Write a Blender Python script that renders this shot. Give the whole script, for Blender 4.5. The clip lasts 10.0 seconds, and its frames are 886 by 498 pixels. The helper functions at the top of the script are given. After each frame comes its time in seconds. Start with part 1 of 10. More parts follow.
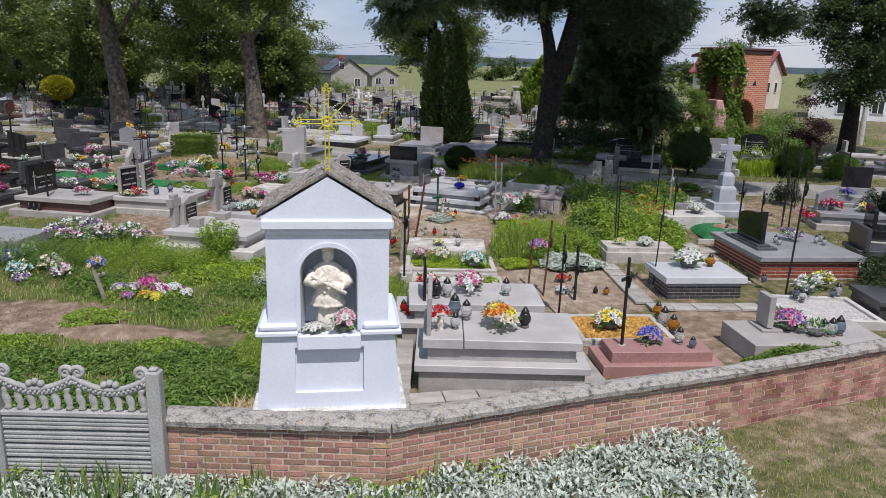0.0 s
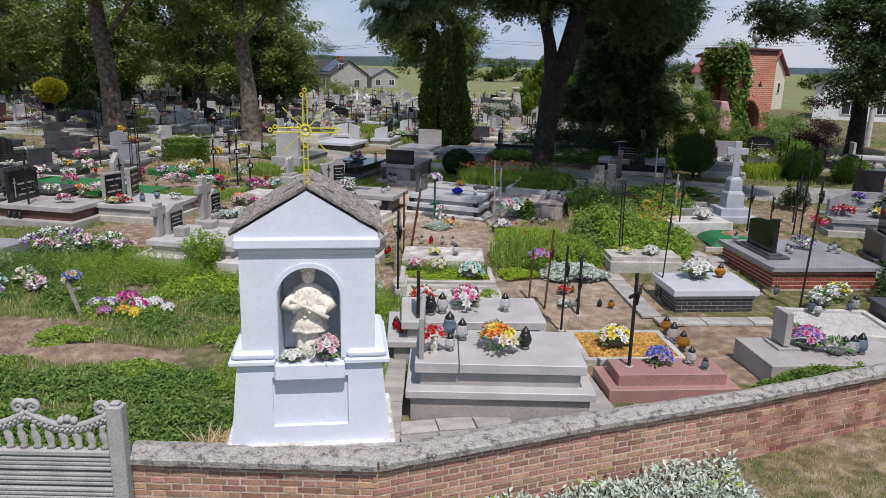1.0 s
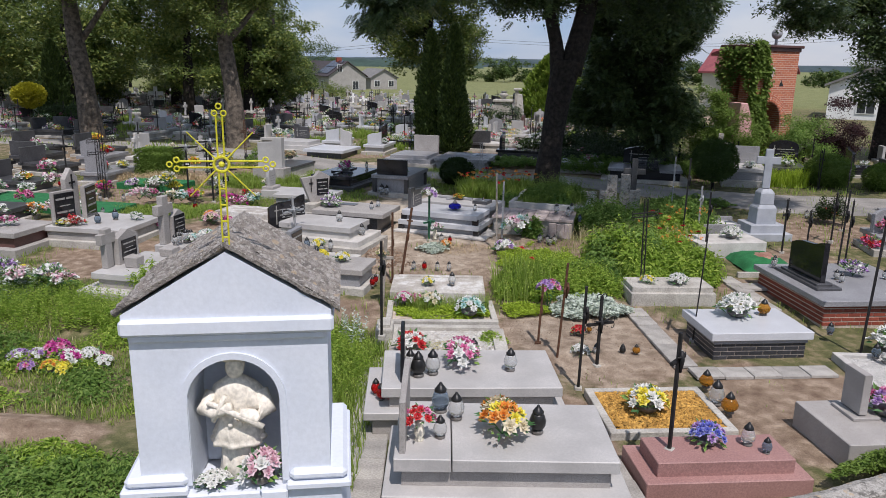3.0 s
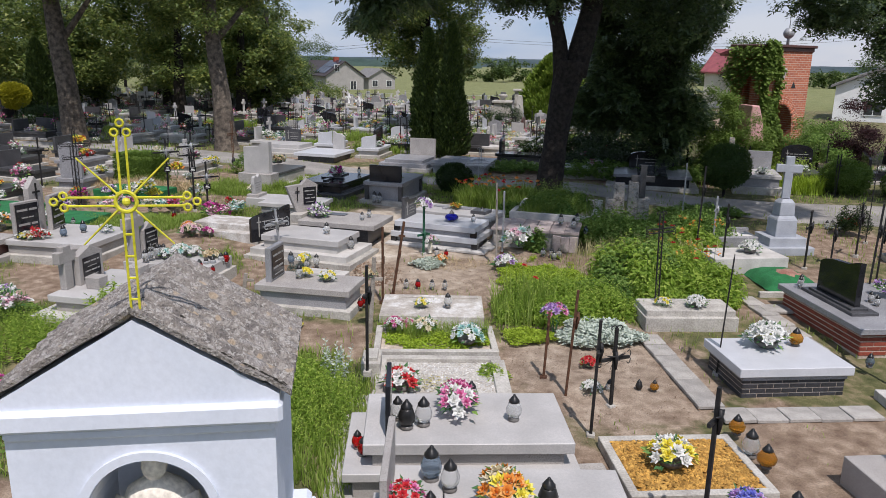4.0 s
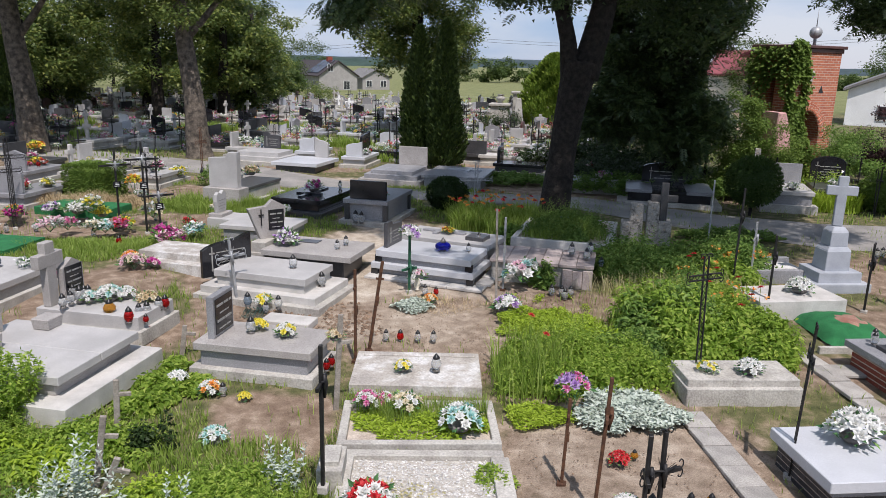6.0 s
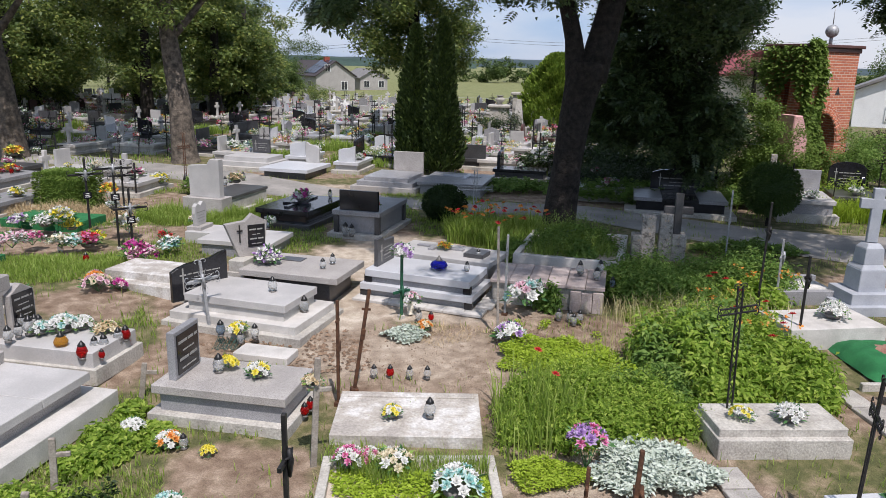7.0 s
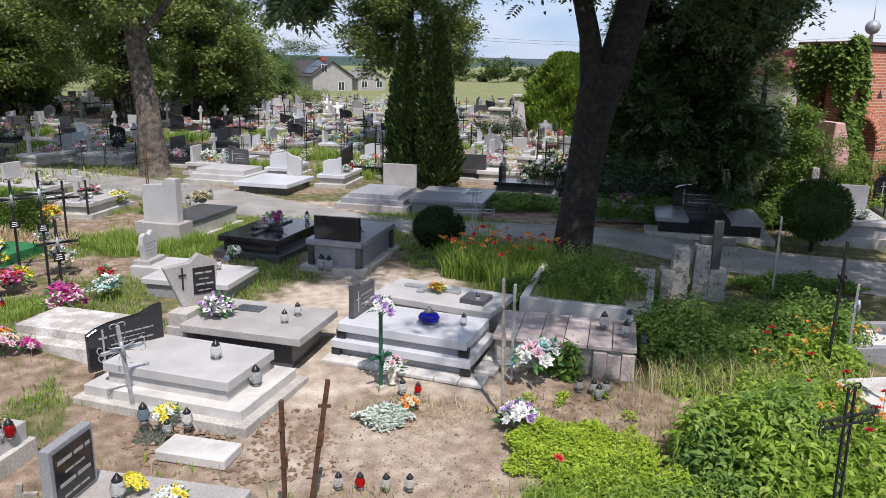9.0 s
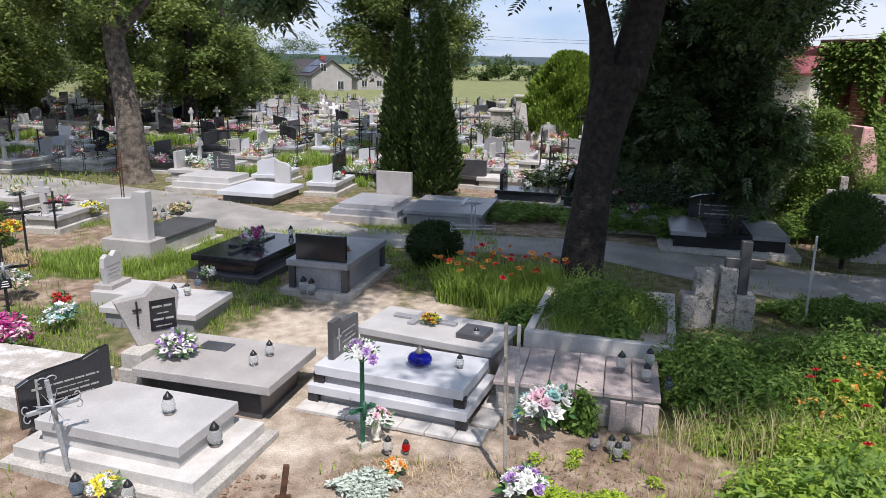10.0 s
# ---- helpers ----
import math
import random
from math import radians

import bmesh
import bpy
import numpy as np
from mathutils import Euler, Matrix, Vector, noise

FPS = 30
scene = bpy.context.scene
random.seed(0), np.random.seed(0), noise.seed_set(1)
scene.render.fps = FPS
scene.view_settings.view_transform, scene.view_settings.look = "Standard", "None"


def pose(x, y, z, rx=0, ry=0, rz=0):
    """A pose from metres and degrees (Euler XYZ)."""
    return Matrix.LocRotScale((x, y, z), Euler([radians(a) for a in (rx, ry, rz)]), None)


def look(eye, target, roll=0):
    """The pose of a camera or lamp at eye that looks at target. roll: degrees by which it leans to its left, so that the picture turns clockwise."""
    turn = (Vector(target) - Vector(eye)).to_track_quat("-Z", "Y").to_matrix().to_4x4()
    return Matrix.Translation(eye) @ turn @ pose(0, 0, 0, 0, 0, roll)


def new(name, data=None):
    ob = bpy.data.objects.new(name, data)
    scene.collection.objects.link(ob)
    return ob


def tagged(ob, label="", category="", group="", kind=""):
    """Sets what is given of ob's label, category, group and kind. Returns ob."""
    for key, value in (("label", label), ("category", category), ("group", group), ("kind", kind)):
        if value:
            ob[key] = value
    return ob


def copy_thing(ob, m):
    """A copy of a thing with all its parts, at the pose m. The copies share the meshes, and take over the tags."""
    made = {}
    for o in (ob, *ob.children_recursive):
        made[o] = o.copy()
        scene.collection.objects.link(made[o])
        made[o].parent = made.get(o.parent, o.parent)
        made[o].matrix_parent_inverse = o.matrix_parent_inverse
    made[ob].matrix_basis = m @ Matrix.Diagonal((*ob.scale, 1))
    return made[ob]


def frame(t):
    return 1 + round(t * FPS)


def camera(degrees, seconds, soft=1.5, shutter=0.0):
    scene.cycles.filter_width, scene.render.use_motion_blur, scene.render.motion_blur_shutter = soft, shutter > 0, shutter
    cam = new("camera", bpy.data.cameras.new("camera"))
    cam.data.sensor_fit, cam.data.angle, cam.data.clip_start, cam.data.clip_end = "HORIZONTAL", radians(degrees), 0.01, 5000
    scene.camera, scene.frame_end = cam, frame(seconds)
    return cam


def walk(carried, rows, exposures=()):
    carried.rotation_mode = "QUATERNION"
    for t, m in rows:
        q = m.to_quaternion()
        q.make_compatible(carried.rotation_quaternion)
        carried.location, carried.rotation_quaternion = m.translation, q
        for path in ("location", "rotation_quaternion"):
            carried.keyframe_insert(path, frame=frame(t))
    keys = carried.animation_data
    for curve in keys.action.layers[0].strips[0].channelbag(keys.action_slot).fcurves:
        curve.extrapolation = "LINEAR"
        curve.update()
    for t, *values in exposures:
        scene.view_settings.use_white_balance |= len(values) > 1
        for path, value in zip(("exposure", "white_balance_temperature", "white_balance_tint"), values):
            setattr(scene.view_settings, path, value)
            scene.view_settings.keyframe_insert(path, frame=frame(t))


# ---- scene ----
# camera: seconds, eye, yaw, pitch (degrees), roll
cam = camera(62.0, 10.0, soft=0.6)
ROWS = [
    (0.0, 0.362, 0.004, 4.367, 1.60, -14.30, 1.53),
    (0.5, 0.399, 0.336, 4.371, 1.60, -14.26, 1.53),
    (1.0, 0.428, 0.748, 4.375, 1.67, -14.23, 1.38),
    (1.5, 0.452, 1.229, 4.378, 1.76, -14.22, 1.19),
    (2.0, 0.471, 1.765, 4.380, 1.82, -14.21, 1.04),
    (2.5, 0.485, 2.348, 4.383, 1.85, -14.20, 0.96),
    (4.0, 0.509, 4.268, 4.390, 1.70, -14.21, 1.06),
    (4.5, 0.513, 4.938, 4.393, 1.60, -14.21, 1.16),
    (5.0, 0.517, 5.611, 4.398, 1.50, -14.20, 1.24),
    (5.5, 0.520, 6.283, 4.403, 1.40, -14.20, 1.30),
    (7.0, 0.537, 8.268, 4.428, 1.23, -14.20, 1.27),
    (7.5, 0.548, 8.920, 4.440, 1.21, -14.20, 1.21),
    (8.0, 0.562, 9.573, 4.454, 1.22, -14.21, 1.14),
    (8.5, 0.580, 10.233, 4.470, 1.23, -14.22, 1.08),
    (9.0, 0.604, 10.909, 4.490, 1.26, -14.25, 1.04),
    (9.5, 0.634, 11.612, 4.512, 1.30, -14.30, 0.99),
    (10.0, 0.670, 12.357, 4.537, 1.36, -14.36, 0.91),
]


def heading(x, y, z, yaw, pitch):
    a, b = radians(yaw), radians(pitch)
    return (x - math.sin(a) * math.cos(b), y + math.cos(a) * math.cos(b), z + math.sin(b))


walk(cam, [(t, look((x, y, z), heading(x, y, z, yaw, pitch), roll)) for t, x, y, z, yaw, pitch, roll in ROWS], [(0.0, -0.10, 6450, 17), (2.5, -0.13, 6480, 17), (4.0, -0.06, 6500, 17), (7.0, 0.15, 6500, 17), (10.0, 0.37, 6450, 17)])

# ---- world, sun, exposure ----
SUN_ELEV, SUN_FROM = 61.0, Vector((0.31, -0.95, 0.0)).normalized()
world = bpy.data.worlds.new("sky")
scene.world = world
world.use_nodes = True
wn, wl = world.node_tree.nodes, world.node_tree.links
wn.clear()
w_out, w_bg = wn.new("ShaderNodeOutputWorld"), wn.new("ShaderNodeBackground")
w_sky = wn.new("ShaderNodeTexSky")
w_sky.sky_type, w_sky.sun_disc = "NISHITA", False
w_sky.sun_elevation = radians(SUN_ELEV)
w_sky.sun_rotation = math.atan2(SUN_FROM.x, SUN_FROM.y)
w_sky.dust_density, w_sky.ozone_density, w_sky.air_density = 0.6, 2.0, 1.0
w_co, w_map = wn.new("ShaderNodeTexCoord"), wn.new("ShaderNodeMapping")
w_map.inputs["Scale"].default_value = (1.0, 1.0, 3.2)
w_noise, w_ramp, w_mix = wn.new("ShaderNodeTexNoise"), wn.new("ShaderNodeValToRGB"), wn.new("ShaderNodeMix")
w_noise.inputs["Scale"].default_value, w_noise.inputs["Detail"].default_value = 3.4, 7.0
w_ramp.color_ramp.elements[0].position, w_ramp.color_ramp.elements[1].position = 0.40, 0.66
w_ramp.color_ramp.elements[0].color = (2.5, 3.7, 5.5, 1)
w_ramp.color_ramp.elements[1].color = (5.0, 5.45, 6.15, 1)
w_mix.data_type = "RGBA"
w_mix.inputs[0].default_value = 0.82
wl.new(w_co.outputs["Generated"], w_map.inputs["Vector"])
wl.new(w_map.outputs[0], w_noise.inputs["Vector"])
wl.new(w_noise.outputs["Fac"], w_ramp.inputs[0])
wl.new(w_ramp.outputs[0], w_mix.inputs[7])
wl.new(w_sky.outputs[0], w_mix.inputs[6])
wl.new(w_mix.outputs[2], w_bg.inputs[0])
wl.new(w_bg.outputs[0], w_out.inputs[0])
w_bg.inputs[1].default_value = 0.125
sun = new("sun", bpy.data.lights.new("sun", "SUN"))
sun.data.energy, sun.data.angle, sun.data.color = 4.3, radians(0.6), (1.0, 0.965, 0.91)
up = SUN_FROM * math.cos(radians(SUN_ELEV)) + Vector((0, 0, math.sin(radians(SUN_ELEV))))
sun.matrix_world = look(up * 60, (0, 0, 0))



# ---- materials ----
def material(name, c1, c2, scale=3.0, rough=0.75, metal=0.0, bump=0.25, fine=45.0, speck=None, speck_scale=220.0, vary="", amount=0.35, spec=0.4, dist=0.012, third=None, grain=0.22, hue=0.0):
    """A procedural surface: two colours in broad stains, a fine grain, optional speckle, and variation from piece to piece."""
    m = bpy.data.materials.new(name)
    m.use_nodes = True
    n, l = m.node_tree.nodes, m.node_tree.links
    p = n["Principled BSDF"]
    co = n.new("ShaderNodeTexCoord")
    a, b = n.new("ShaderNodeTexNoise"), n.new("ShaderNodeTexNoise")
    a.inputs["Scale"].default_value, a.inputs["Detail"].default_value = scale, 6.0
    b.inputs["Scale"].default_value, b.inputs["Detail"].default_value = fine, 4.0
    for t in (a, b):
        l.new(co.outputs["Object"], t.inputs["Vector"])
    r = n.new("ShaderNodeValToRGB")
    r.color_ramp.elements[0].position, r.color_ramp.elements[1].position = 0.36, 0.64
    r.color_ramp.elements[0].color, r.color_ramp.elements[1].color = (*c1, 1), (*c2, 1)
    if third:
        e = r.color_ramp.elements.new(0.5)
        e.color = (*third, 1)
    l.new(a.outputs["Fac"], r.inputs[0])
    tone = n.new("ShaderNodeMapRange")
    tone.inputs["From Min"].default_value, tone.inputs["From Max"].default_value = 0.3, 0.7
    tone.inputs["To Min"].default_value, tone.inputs["To Max"].default_value = 1 - grain, 1 + grain
    l.new(b.outputs["Fac"], tone.inputs[0])
    mul = n.new("ShaderNodeMix")
    mul.data_type, mul.blend_type = "RGBA", "MULTIPLY"
    mul.inputs[0].default_value = 1.0
    l.new(r.outputs[0], mul.inputs[6])
    l.new(tone.outputs[0], mul.inputs[7])
    last = mul.outputs[2]
    if speck:
        s, sr, sm = n.new("ShaderNodeTexNoise"), n.new("ShaderNodeValToRGB"), n.new("ShaderNodeMix")
        s.inputs["Scale"].default_value, s.inputs["Detail"].default_value = speck_scale, 2.0
        l.new(co.outputs["Object"], s.inputs["Vector"])
        sr.color_ramp.elements[0].position, sr.color_ramp.elements[1].position = 0.52, 0.62
        l.new(s.outputs["Fac"], sr.inputs[0])
        sm.data_type = "RGBA"
        sm.inputs[7].default_value = (*speck, 1)
        l.new(sr.outputs[0], sm.inputs[0])
        l.new(last, sm.inputs[6])
        last = sm.outputs[2]
    if vary:
        src = n.new("ShaderNodeObjectInfo").outputs["Random"] if vary == "object" else n.new("ShaderNodeNewGeometry").outputs["Random Per Island"]
        mr, hs = n.new("ShaderNodeMapRange"), n.new("ShaderNodeHueSaturation")
        mr.inputs["To Min"].default_value, mr.inputs["To Max"].default_value = 1 - amount, 1 + amount
        l.new(src, mr.inputs[0])
        l.new(mr.outputs[0], hs.inputs["Value"])
        l.new(last, hs.inputs["Color"])
        if hue:
            wob, frac = n.new("ShaderNodeMapRange"), n.new("ShaderNodeMath")
            frac.operation = "FRACT"
            mul7 = n.new("ShaderNodeMath")
            mul7.operation = "MULTIPLY"
            mul7.inputs[1].default_value = 7.31
            l.new(src, mul7.inputs[0])
            l.new(mul7.outputs[0], frac.inputs[0])
            wob.inputs["To Min"].default_value, wob.inputs["To Max"].default_value = 0.5 - hue, 0.5 + hue
            l.new(frac.outputs[0], wob.inputs[0])
            l.new(wob.outputs[0], hs.inputs["Hue"])
        last = hs.outputs[0]
    l.new(last, p.inputs["Base Color"])
    p.inputs["Roughness"].default_value, p.inputs["Metallic"].default_value = rough, metal
    p.inputs["Specular IOR Level"].default_value = spec
    if bump:
        bp = n.new("ShaderNodeBump")
        bp.inputs["Strength"].default_value, bp.inputs["Distance"].default_value = bump, dist
        l.new(b.outputs["Fac"], bp.inputs["Height"])
        l.new(bp.outputs[0], p.inputs["Normal"])
    return m


def leaf_material(name, c1, c2, c3, through_light=0.35, rough=0.55, gloss=0.2):
    """Leaves that differ one by one and let some light through."""
    m = bpy.data.materials.new(name)
    m.use_nodes = True
    n, l = m.node_tree.nodes, m.node_tree.links
    p, out = n["Principled BSDF"], n["Material Output"]
    geo, r = n.new("ShaderNodeNewGeometry"), n.new("ShaderNodeValToRGB")
    r.color_ramp.elements[0].color, r.color_ramp.elements[1].color = (*c1, 1), (*c3, 1)
    r.color_ramp.elements[1].position = 1.0
    e = r.color_ramp.elements.new(0.6)
    e.color = (*c2, 1)
    l.new(geo.outputs["Random Per Island"], r.inputs[0])
    l.new(r.outputs[0], p.inputs["Base Color"])
    p.inputs["Roughness"].default_value = rough
    p.inputs["Specular IOR Level"].default_value = gloss
    tr, mx = n.new("ShaderNodeBsdfTranslucent"), n.new("ShaderNodeMixShader")
    l.new(r.outputs[0], tr.inputs["Color"])
    mx.inputs[0].default_value = through_light
    l.new(p.outputs[0], mx.inputs[1])
    l.new(tr.outputs[0], mx.inputs[2])
    l.new(mx.outputs[0], out.inputs["Surface"])
    return m


def glassy(name, colour, rough=0.12):
    m = bpy.data.materials.new(name)
    m.use_nodes = True
    p = m.node_tree.nodes["Principled BSDF"]
    p.inputs["Base Color"].default_value = (*colour, 1)
    p.inputs["Roughness"].default_value = rough
    p.inputs["Transmission Weight"].default_value = 0.75
    p.inputs["IOR"].default_value = 1.3
    return m


M = {}
M["plaster"] = material("white_plaster", (0.60, 0.64, 0.71), (0.65, 0.685, 0.75), 2.0, 0.85, bump=0.10, fine=30, grain=0.04)
M["plaster_dirty"] = material("stained_plaster_foot", (0.45, 0.43, 0.38), (0.72, 0.72, 0.72), 5.0, 0.9, bump=0.5, fine=30)
M["terrazzo"] = material("grey_terrazzo", (0.32, 0.30, 0.282), (0.41, 0.385, 0.362), 2.2, 0.6, speck=(0.22, 0.205, 0.19), speck_scale=120, bump=0.1, grain=0.12)
M["terrazzo_pale"] = material("pale_terrazzo", (0.37, 0.358, 0.345), (0.48, 0.465, 0.448), 1.8, 0.5, speck=(0.36, 0.355, 0.35), speck_scale=170, bump=0.06, grain=0.08)
M["granite_grey"] = material("grey_granite", (0.25, 0.25, 0.26), (0.32, 0.32, 0.33), 2.5, 0.35, speck=(0.16, 0.16, 0.17), speck_scale=190, bump=0.03)
M["granite_white"] = material("white_granite", (0.47, 0.48, 0.50), (0.54, 0.55, 0.57), 2.0, 0.3, speck=(0.43, 0.44, 0.46), speck_scale=200, bump=0.02, grain=0.06)
M["granite_black"] = material("black_granite", (0.012, 0.012, 0.014), (0.022, 0.022, 0.025), 2.0, 0.12, bump=0.0, spec=0.5)
M["granite_dark"] = material("dark_grey_granite", (0.055, 0.055, 0.06), (0.09, 0.09, 0.095), 2.0, 0.28, speck=(0.03, 0.03, 0.03), bump=0.02)
M["granite_brown"] = material("red_brown_granite", (0.085, 0.042, 0.037), (0.13, 0.062, 0.052), 2.0, 0.3, speck=(0.07, 0.03, 0.03), bump=0.02)
M["pink_terrazzo"] = material("pink_terrazzo", (0.31, 0.17, 0.155), (0.37, 0.21, 0.19), 2.0, 0.6, speck=(0.24, 0.13, 0.12), bump=0.08)
M["concrete"] = material("weathered_concrete", (0.33, 0.31, 0.28), (0.46, 0.44, 0.40), 3.5, 0.9, bump=0.5, fine=38, third=(0.40, 0.38, 0.34))
M["concrete_pale"] = material("pale_concrete", (0.40, 0.385, 0.36), (0.54, 0.52, 0.49), 3.0, 0.9, bump=0.35, grain=0.1, fine=60)
M["concrete_dirty"] = material("lichen_stained_concrete", (0.12, 0.112, 0.10), (0.34, 0.325, 0.295), 9.0, 0.95, bump=1.0, fine=48, third=(0.29, 0.275, 0.25), grain=0.35)
M["fence"] = material("grey_cast_concrete", (0.30, 0.30, 0.285), (0.38, 0.375, 0.36), 4.0, 0.9, bump=0.35, fine=60)
M["paver"] = material("concrete_paver", (0.27, 0.255, 0.235), (0.38, 0.36, 0.33), 3.0, 0.9, bump=0.4, vary="object", amount=0.14)
M["roof_old"] = material("lichen_covered_roofing", (0.15, 0.135, 0.125), (0.27, 0.25, 0.235), 12.0, 0.95, bump=1.0, fine=85, third=(0.23, 0.205, 0.18), dist=0.02, grain=0.35)


def lichen(m):
    """Pale round lichen spots of two sizes over a surface."""
    n, l = m.node_tree.nodes, m.node_tree.links
    p = n["Principled BSDF"]
    last = p.inputs["Base Color"].links[0].from_socket
    for scale, cut, col in ((16.0, 0.27, (0.34, 0.315, 0.285, 1)), (34.0, 0.30, (0.42, 0.40, 0.37, 1)), (9.0, 0.14, (0.40, 0.31, 0.21, 1))):
        co, w, v, r, mx = n.new("ShaderNodeTexCoord"), n.new("ShaderNodeTexNoise"), n.new("ShaderNodeTexVoronoi"), n.new("ShaderNodeValToRGB"), n.new("ShaderNodeMix")
        w.inputs["Scale"].default_value = scale * 1.5
        ad = n.new("ShaderNodeMix")
        ad.data_type = "RGBA"
        ad.inputs[0].default_value = 0.06
        l.new(co.outputs["Object"], w.inputs["Vector"])
        l.new(co.outputs["Object"], ad.inputs[6])
        l.new(w.outputs["Color"], ad.inputs[7])
        v.inputs["Scale"].default_value = scale
        l.new(ad.outputs[2], v.inputs["Vector"])
        r.color_ramp.elements[0].position, r.color_ramp.elements[1].position = cut, cut + 0.09
        r.color_ramp.elements[0].color, r.color_ramp.elements[1].color = (0.75, 0.75, 0.75, 1), (0, 0, 0, 1)
        l.new(v.outputs["Distance"], r.inputs[0])
        mx.data_type = "RGBA"
        mx.inputs[7].default_value = col
        l.new(r.outputs[0], mx.inputs[0])
        l.new(last, mx.inputs[6])
        last = mx.outputs[2]
    l.new(last, p.inputs["Base Color"])


lichen(M["roof_old"])
lichen(M["concrete_dirty"])
M["moss"] = material("dark_moss", (0.015, 0.014, 0.012), (0.03, 0.028, 0.022), 20.0, 0.95, bump=0.0)
M["brick"] = material("old_red_brick", (0.25, 0.105, 0.075), (0.39, 0.23, 0.16), 3.0, 0.9, bump=0.6, fine=55, vary="object", amount=0.34, third=(0.33, 0.185, 0.14), hue=0.022)
M["brick_isle"] = material("old_red_brick_rest", (0.25, 0.105, 0.075), (0.39, 0.23, 0.16), 3.0, 0.9, bump=0.6, fine=55, vary="island", amount=0.34, third=(0.33, 0.185, 0.14), hue=0.022)
M["brick_new"] = material("dark_red_brick", (0.21, 0.045, 0.028), (0.27, 0.065, 0.04), 7.0, 0.7, bump=0.3, fine=55, vary="object", amount=0.18)
M["brick_black"] = material("black_clinker", (0.028, 0.029, 0.033), (0.05, 0.05, 0.056), 7.0, 0.4, bump=0.3, fine=55, vary="object", amount=0.25)
M["mortar"] = material("old_mortar", (0.40, 0.33, 0.27), (0.52, 0.45, 0.38), 5.0, 0.95, bump=0.5)
M["mortar_light"] = material("light_mortar", (0.42, 0.34, 0.28), (0.50, 0.43, 0.36), 5.0, 0.95, bump=0.3)
M["statue"] = material("cream_painted_stone", (0.71, 0.66, 0.57), (0.77, 0.72, 0.63), 5.0, 0.8, bump=0.3, fine=35)
M["iron"] = material("black_iron", (0.012, 0.012, 0.013), (0.03, 0.028, 0.027), 9.0, 0.55, metal=0.3, bump=0.15)
M["iron_grey"] = material("grey_painted_iron", (0.28, 0.29, 0.30), (0.40, 0.41, 0.42), 9.0, 0.5, metal=0.3, bump=0.1)
M["rust"] = material("rusty_iron", (0.055, 0.025, 0.014), (0.11, 0.05, 0.025), 14.0, 0.9, bump=0.4)
M["yellow_paint"] = material("yellow_painted_iron", (0.50, 0.47, 0.02), (0.62, 0.58, 0.04), 8.0, 0.5, bump=0.1)
M["green_paint"] = material("dark_green_paint", (0.012, 0.075, 0.04), (0.02, 0.11, 0.06), 8.0, 0.5, bump=0.1)
M["wood_old"] = material("grey_weathered_wood", (0.22, 0.19, 0.16), (0.34, 0.31, 0.27), 9.0, 0.9, bump=0.5)
M["asphalt"] = material("old_asphalt", (0.20, 0.19, 0.175), (0.31, 0.29, 0.265), 1.2, 0.95, bump=0.6, fine=90)
# nearly black: the crown's shade on the ash trunk is put into the colour
M["bark"] = material("shade_darkened_bark", (0.010, 0.008, 0.007), (0.034, 0.028, 0.023), 9.0, 0.95, bump=1.0, fine=26, dist=0.04)
M["bark_pale"] = material("pale_grey_bark", (0.055, 0.046, 0.038), (0.17, 0.14, 0.11), 6.0, 0.95, bump=1.0, fine=20, dist=0.04)
M["chips"] = material("yellow_wood_chips", (0.31, 0.165, 0.035), (0.50, 0.29, 0.07), 9.0, 0.9, bump=0.0, vary="island", amount=0.4)
M["gravel"] = material("white_gravel", (0.46, 0.45, 0.43), (0.60, 0.585, 0.56), 9.0, 0.9, bump=0.0, vary="island", amount=0.25)
M["pebble"] = material("pale_pebble_bed", (0.36, 0.33, 0.28), (0.52, 0.49, 0.44), 14.0, 0.95, bump=0.8, fine=60)
M["letters"] = material("pale_engraving", (0.26, 0.255, 0.24), (0.34, 0.33, 0.31), 5.0, 0.7, bump=0.0)
M["plastic_black"] = material("black_plastic", (0.012, 0.012, 0.012), (0.022, 0.021, 0.02), 8.0, 0.35, bump=0.0)
M["plastic_grey"] = material("smoked_plastic", (0.10, 0.09, 0.08), (0.16, 0.15, 0.14), 8.0, 0.35, bump=0.0)
M["gold"] = material("brass_coloured_plastic", (0.42, 0.28, 0.08), (0.50, 0.34, 0.11), 8.0, 0.35, metal=0.7, bump=0.0)
M["turf_mat"] = material("artificial_turf", (0.012, 0.12, 0.04), (0.02, 0.17, 0.055), 5.0, 0.9, bump=0.8, fine=160)
M["enamel"] = material("white_enamel", (0.70, 0.70, 0.69), (0.78, 0.78, 0.77), 5.0, 0.5, bump=0.0)
M["glass_clear"] = glassy("clear_candle_glass", (0.72, 0.73, 0.72))
M["glass_red"] = glassy("red_candle_glass", (0.55, 0.015, 0.015))
M["glass_blue"] = glassy("cobalt_candle_glass", (0.015, 0.02, 0.42))
M["glass_amber"] = glassy("amber_candle_glass", (0.55, 0.26, 0.04))
M["glass_smoke"] = glassy("smoked_blue_glass", (0.25, 0.32, 0.40))
M["ceramic"] = material("cream_ceramic", (0.66, 0.62, 0.50), (0.72, 0.68, 0.57), 4.0, 0.4, bump=0.0)
M["house_wall"] = material("grey_render", (0.31, 0.295, 0.28), (0.36, 0.345, 0.325), 1.0, 0.9, bump=0.1)
M["house_cream"] = material("cream_render", (0.60, 0.55, 0.46), (0.66, 0.61, 0.52), 1.0, 0.9, bump=0.1)
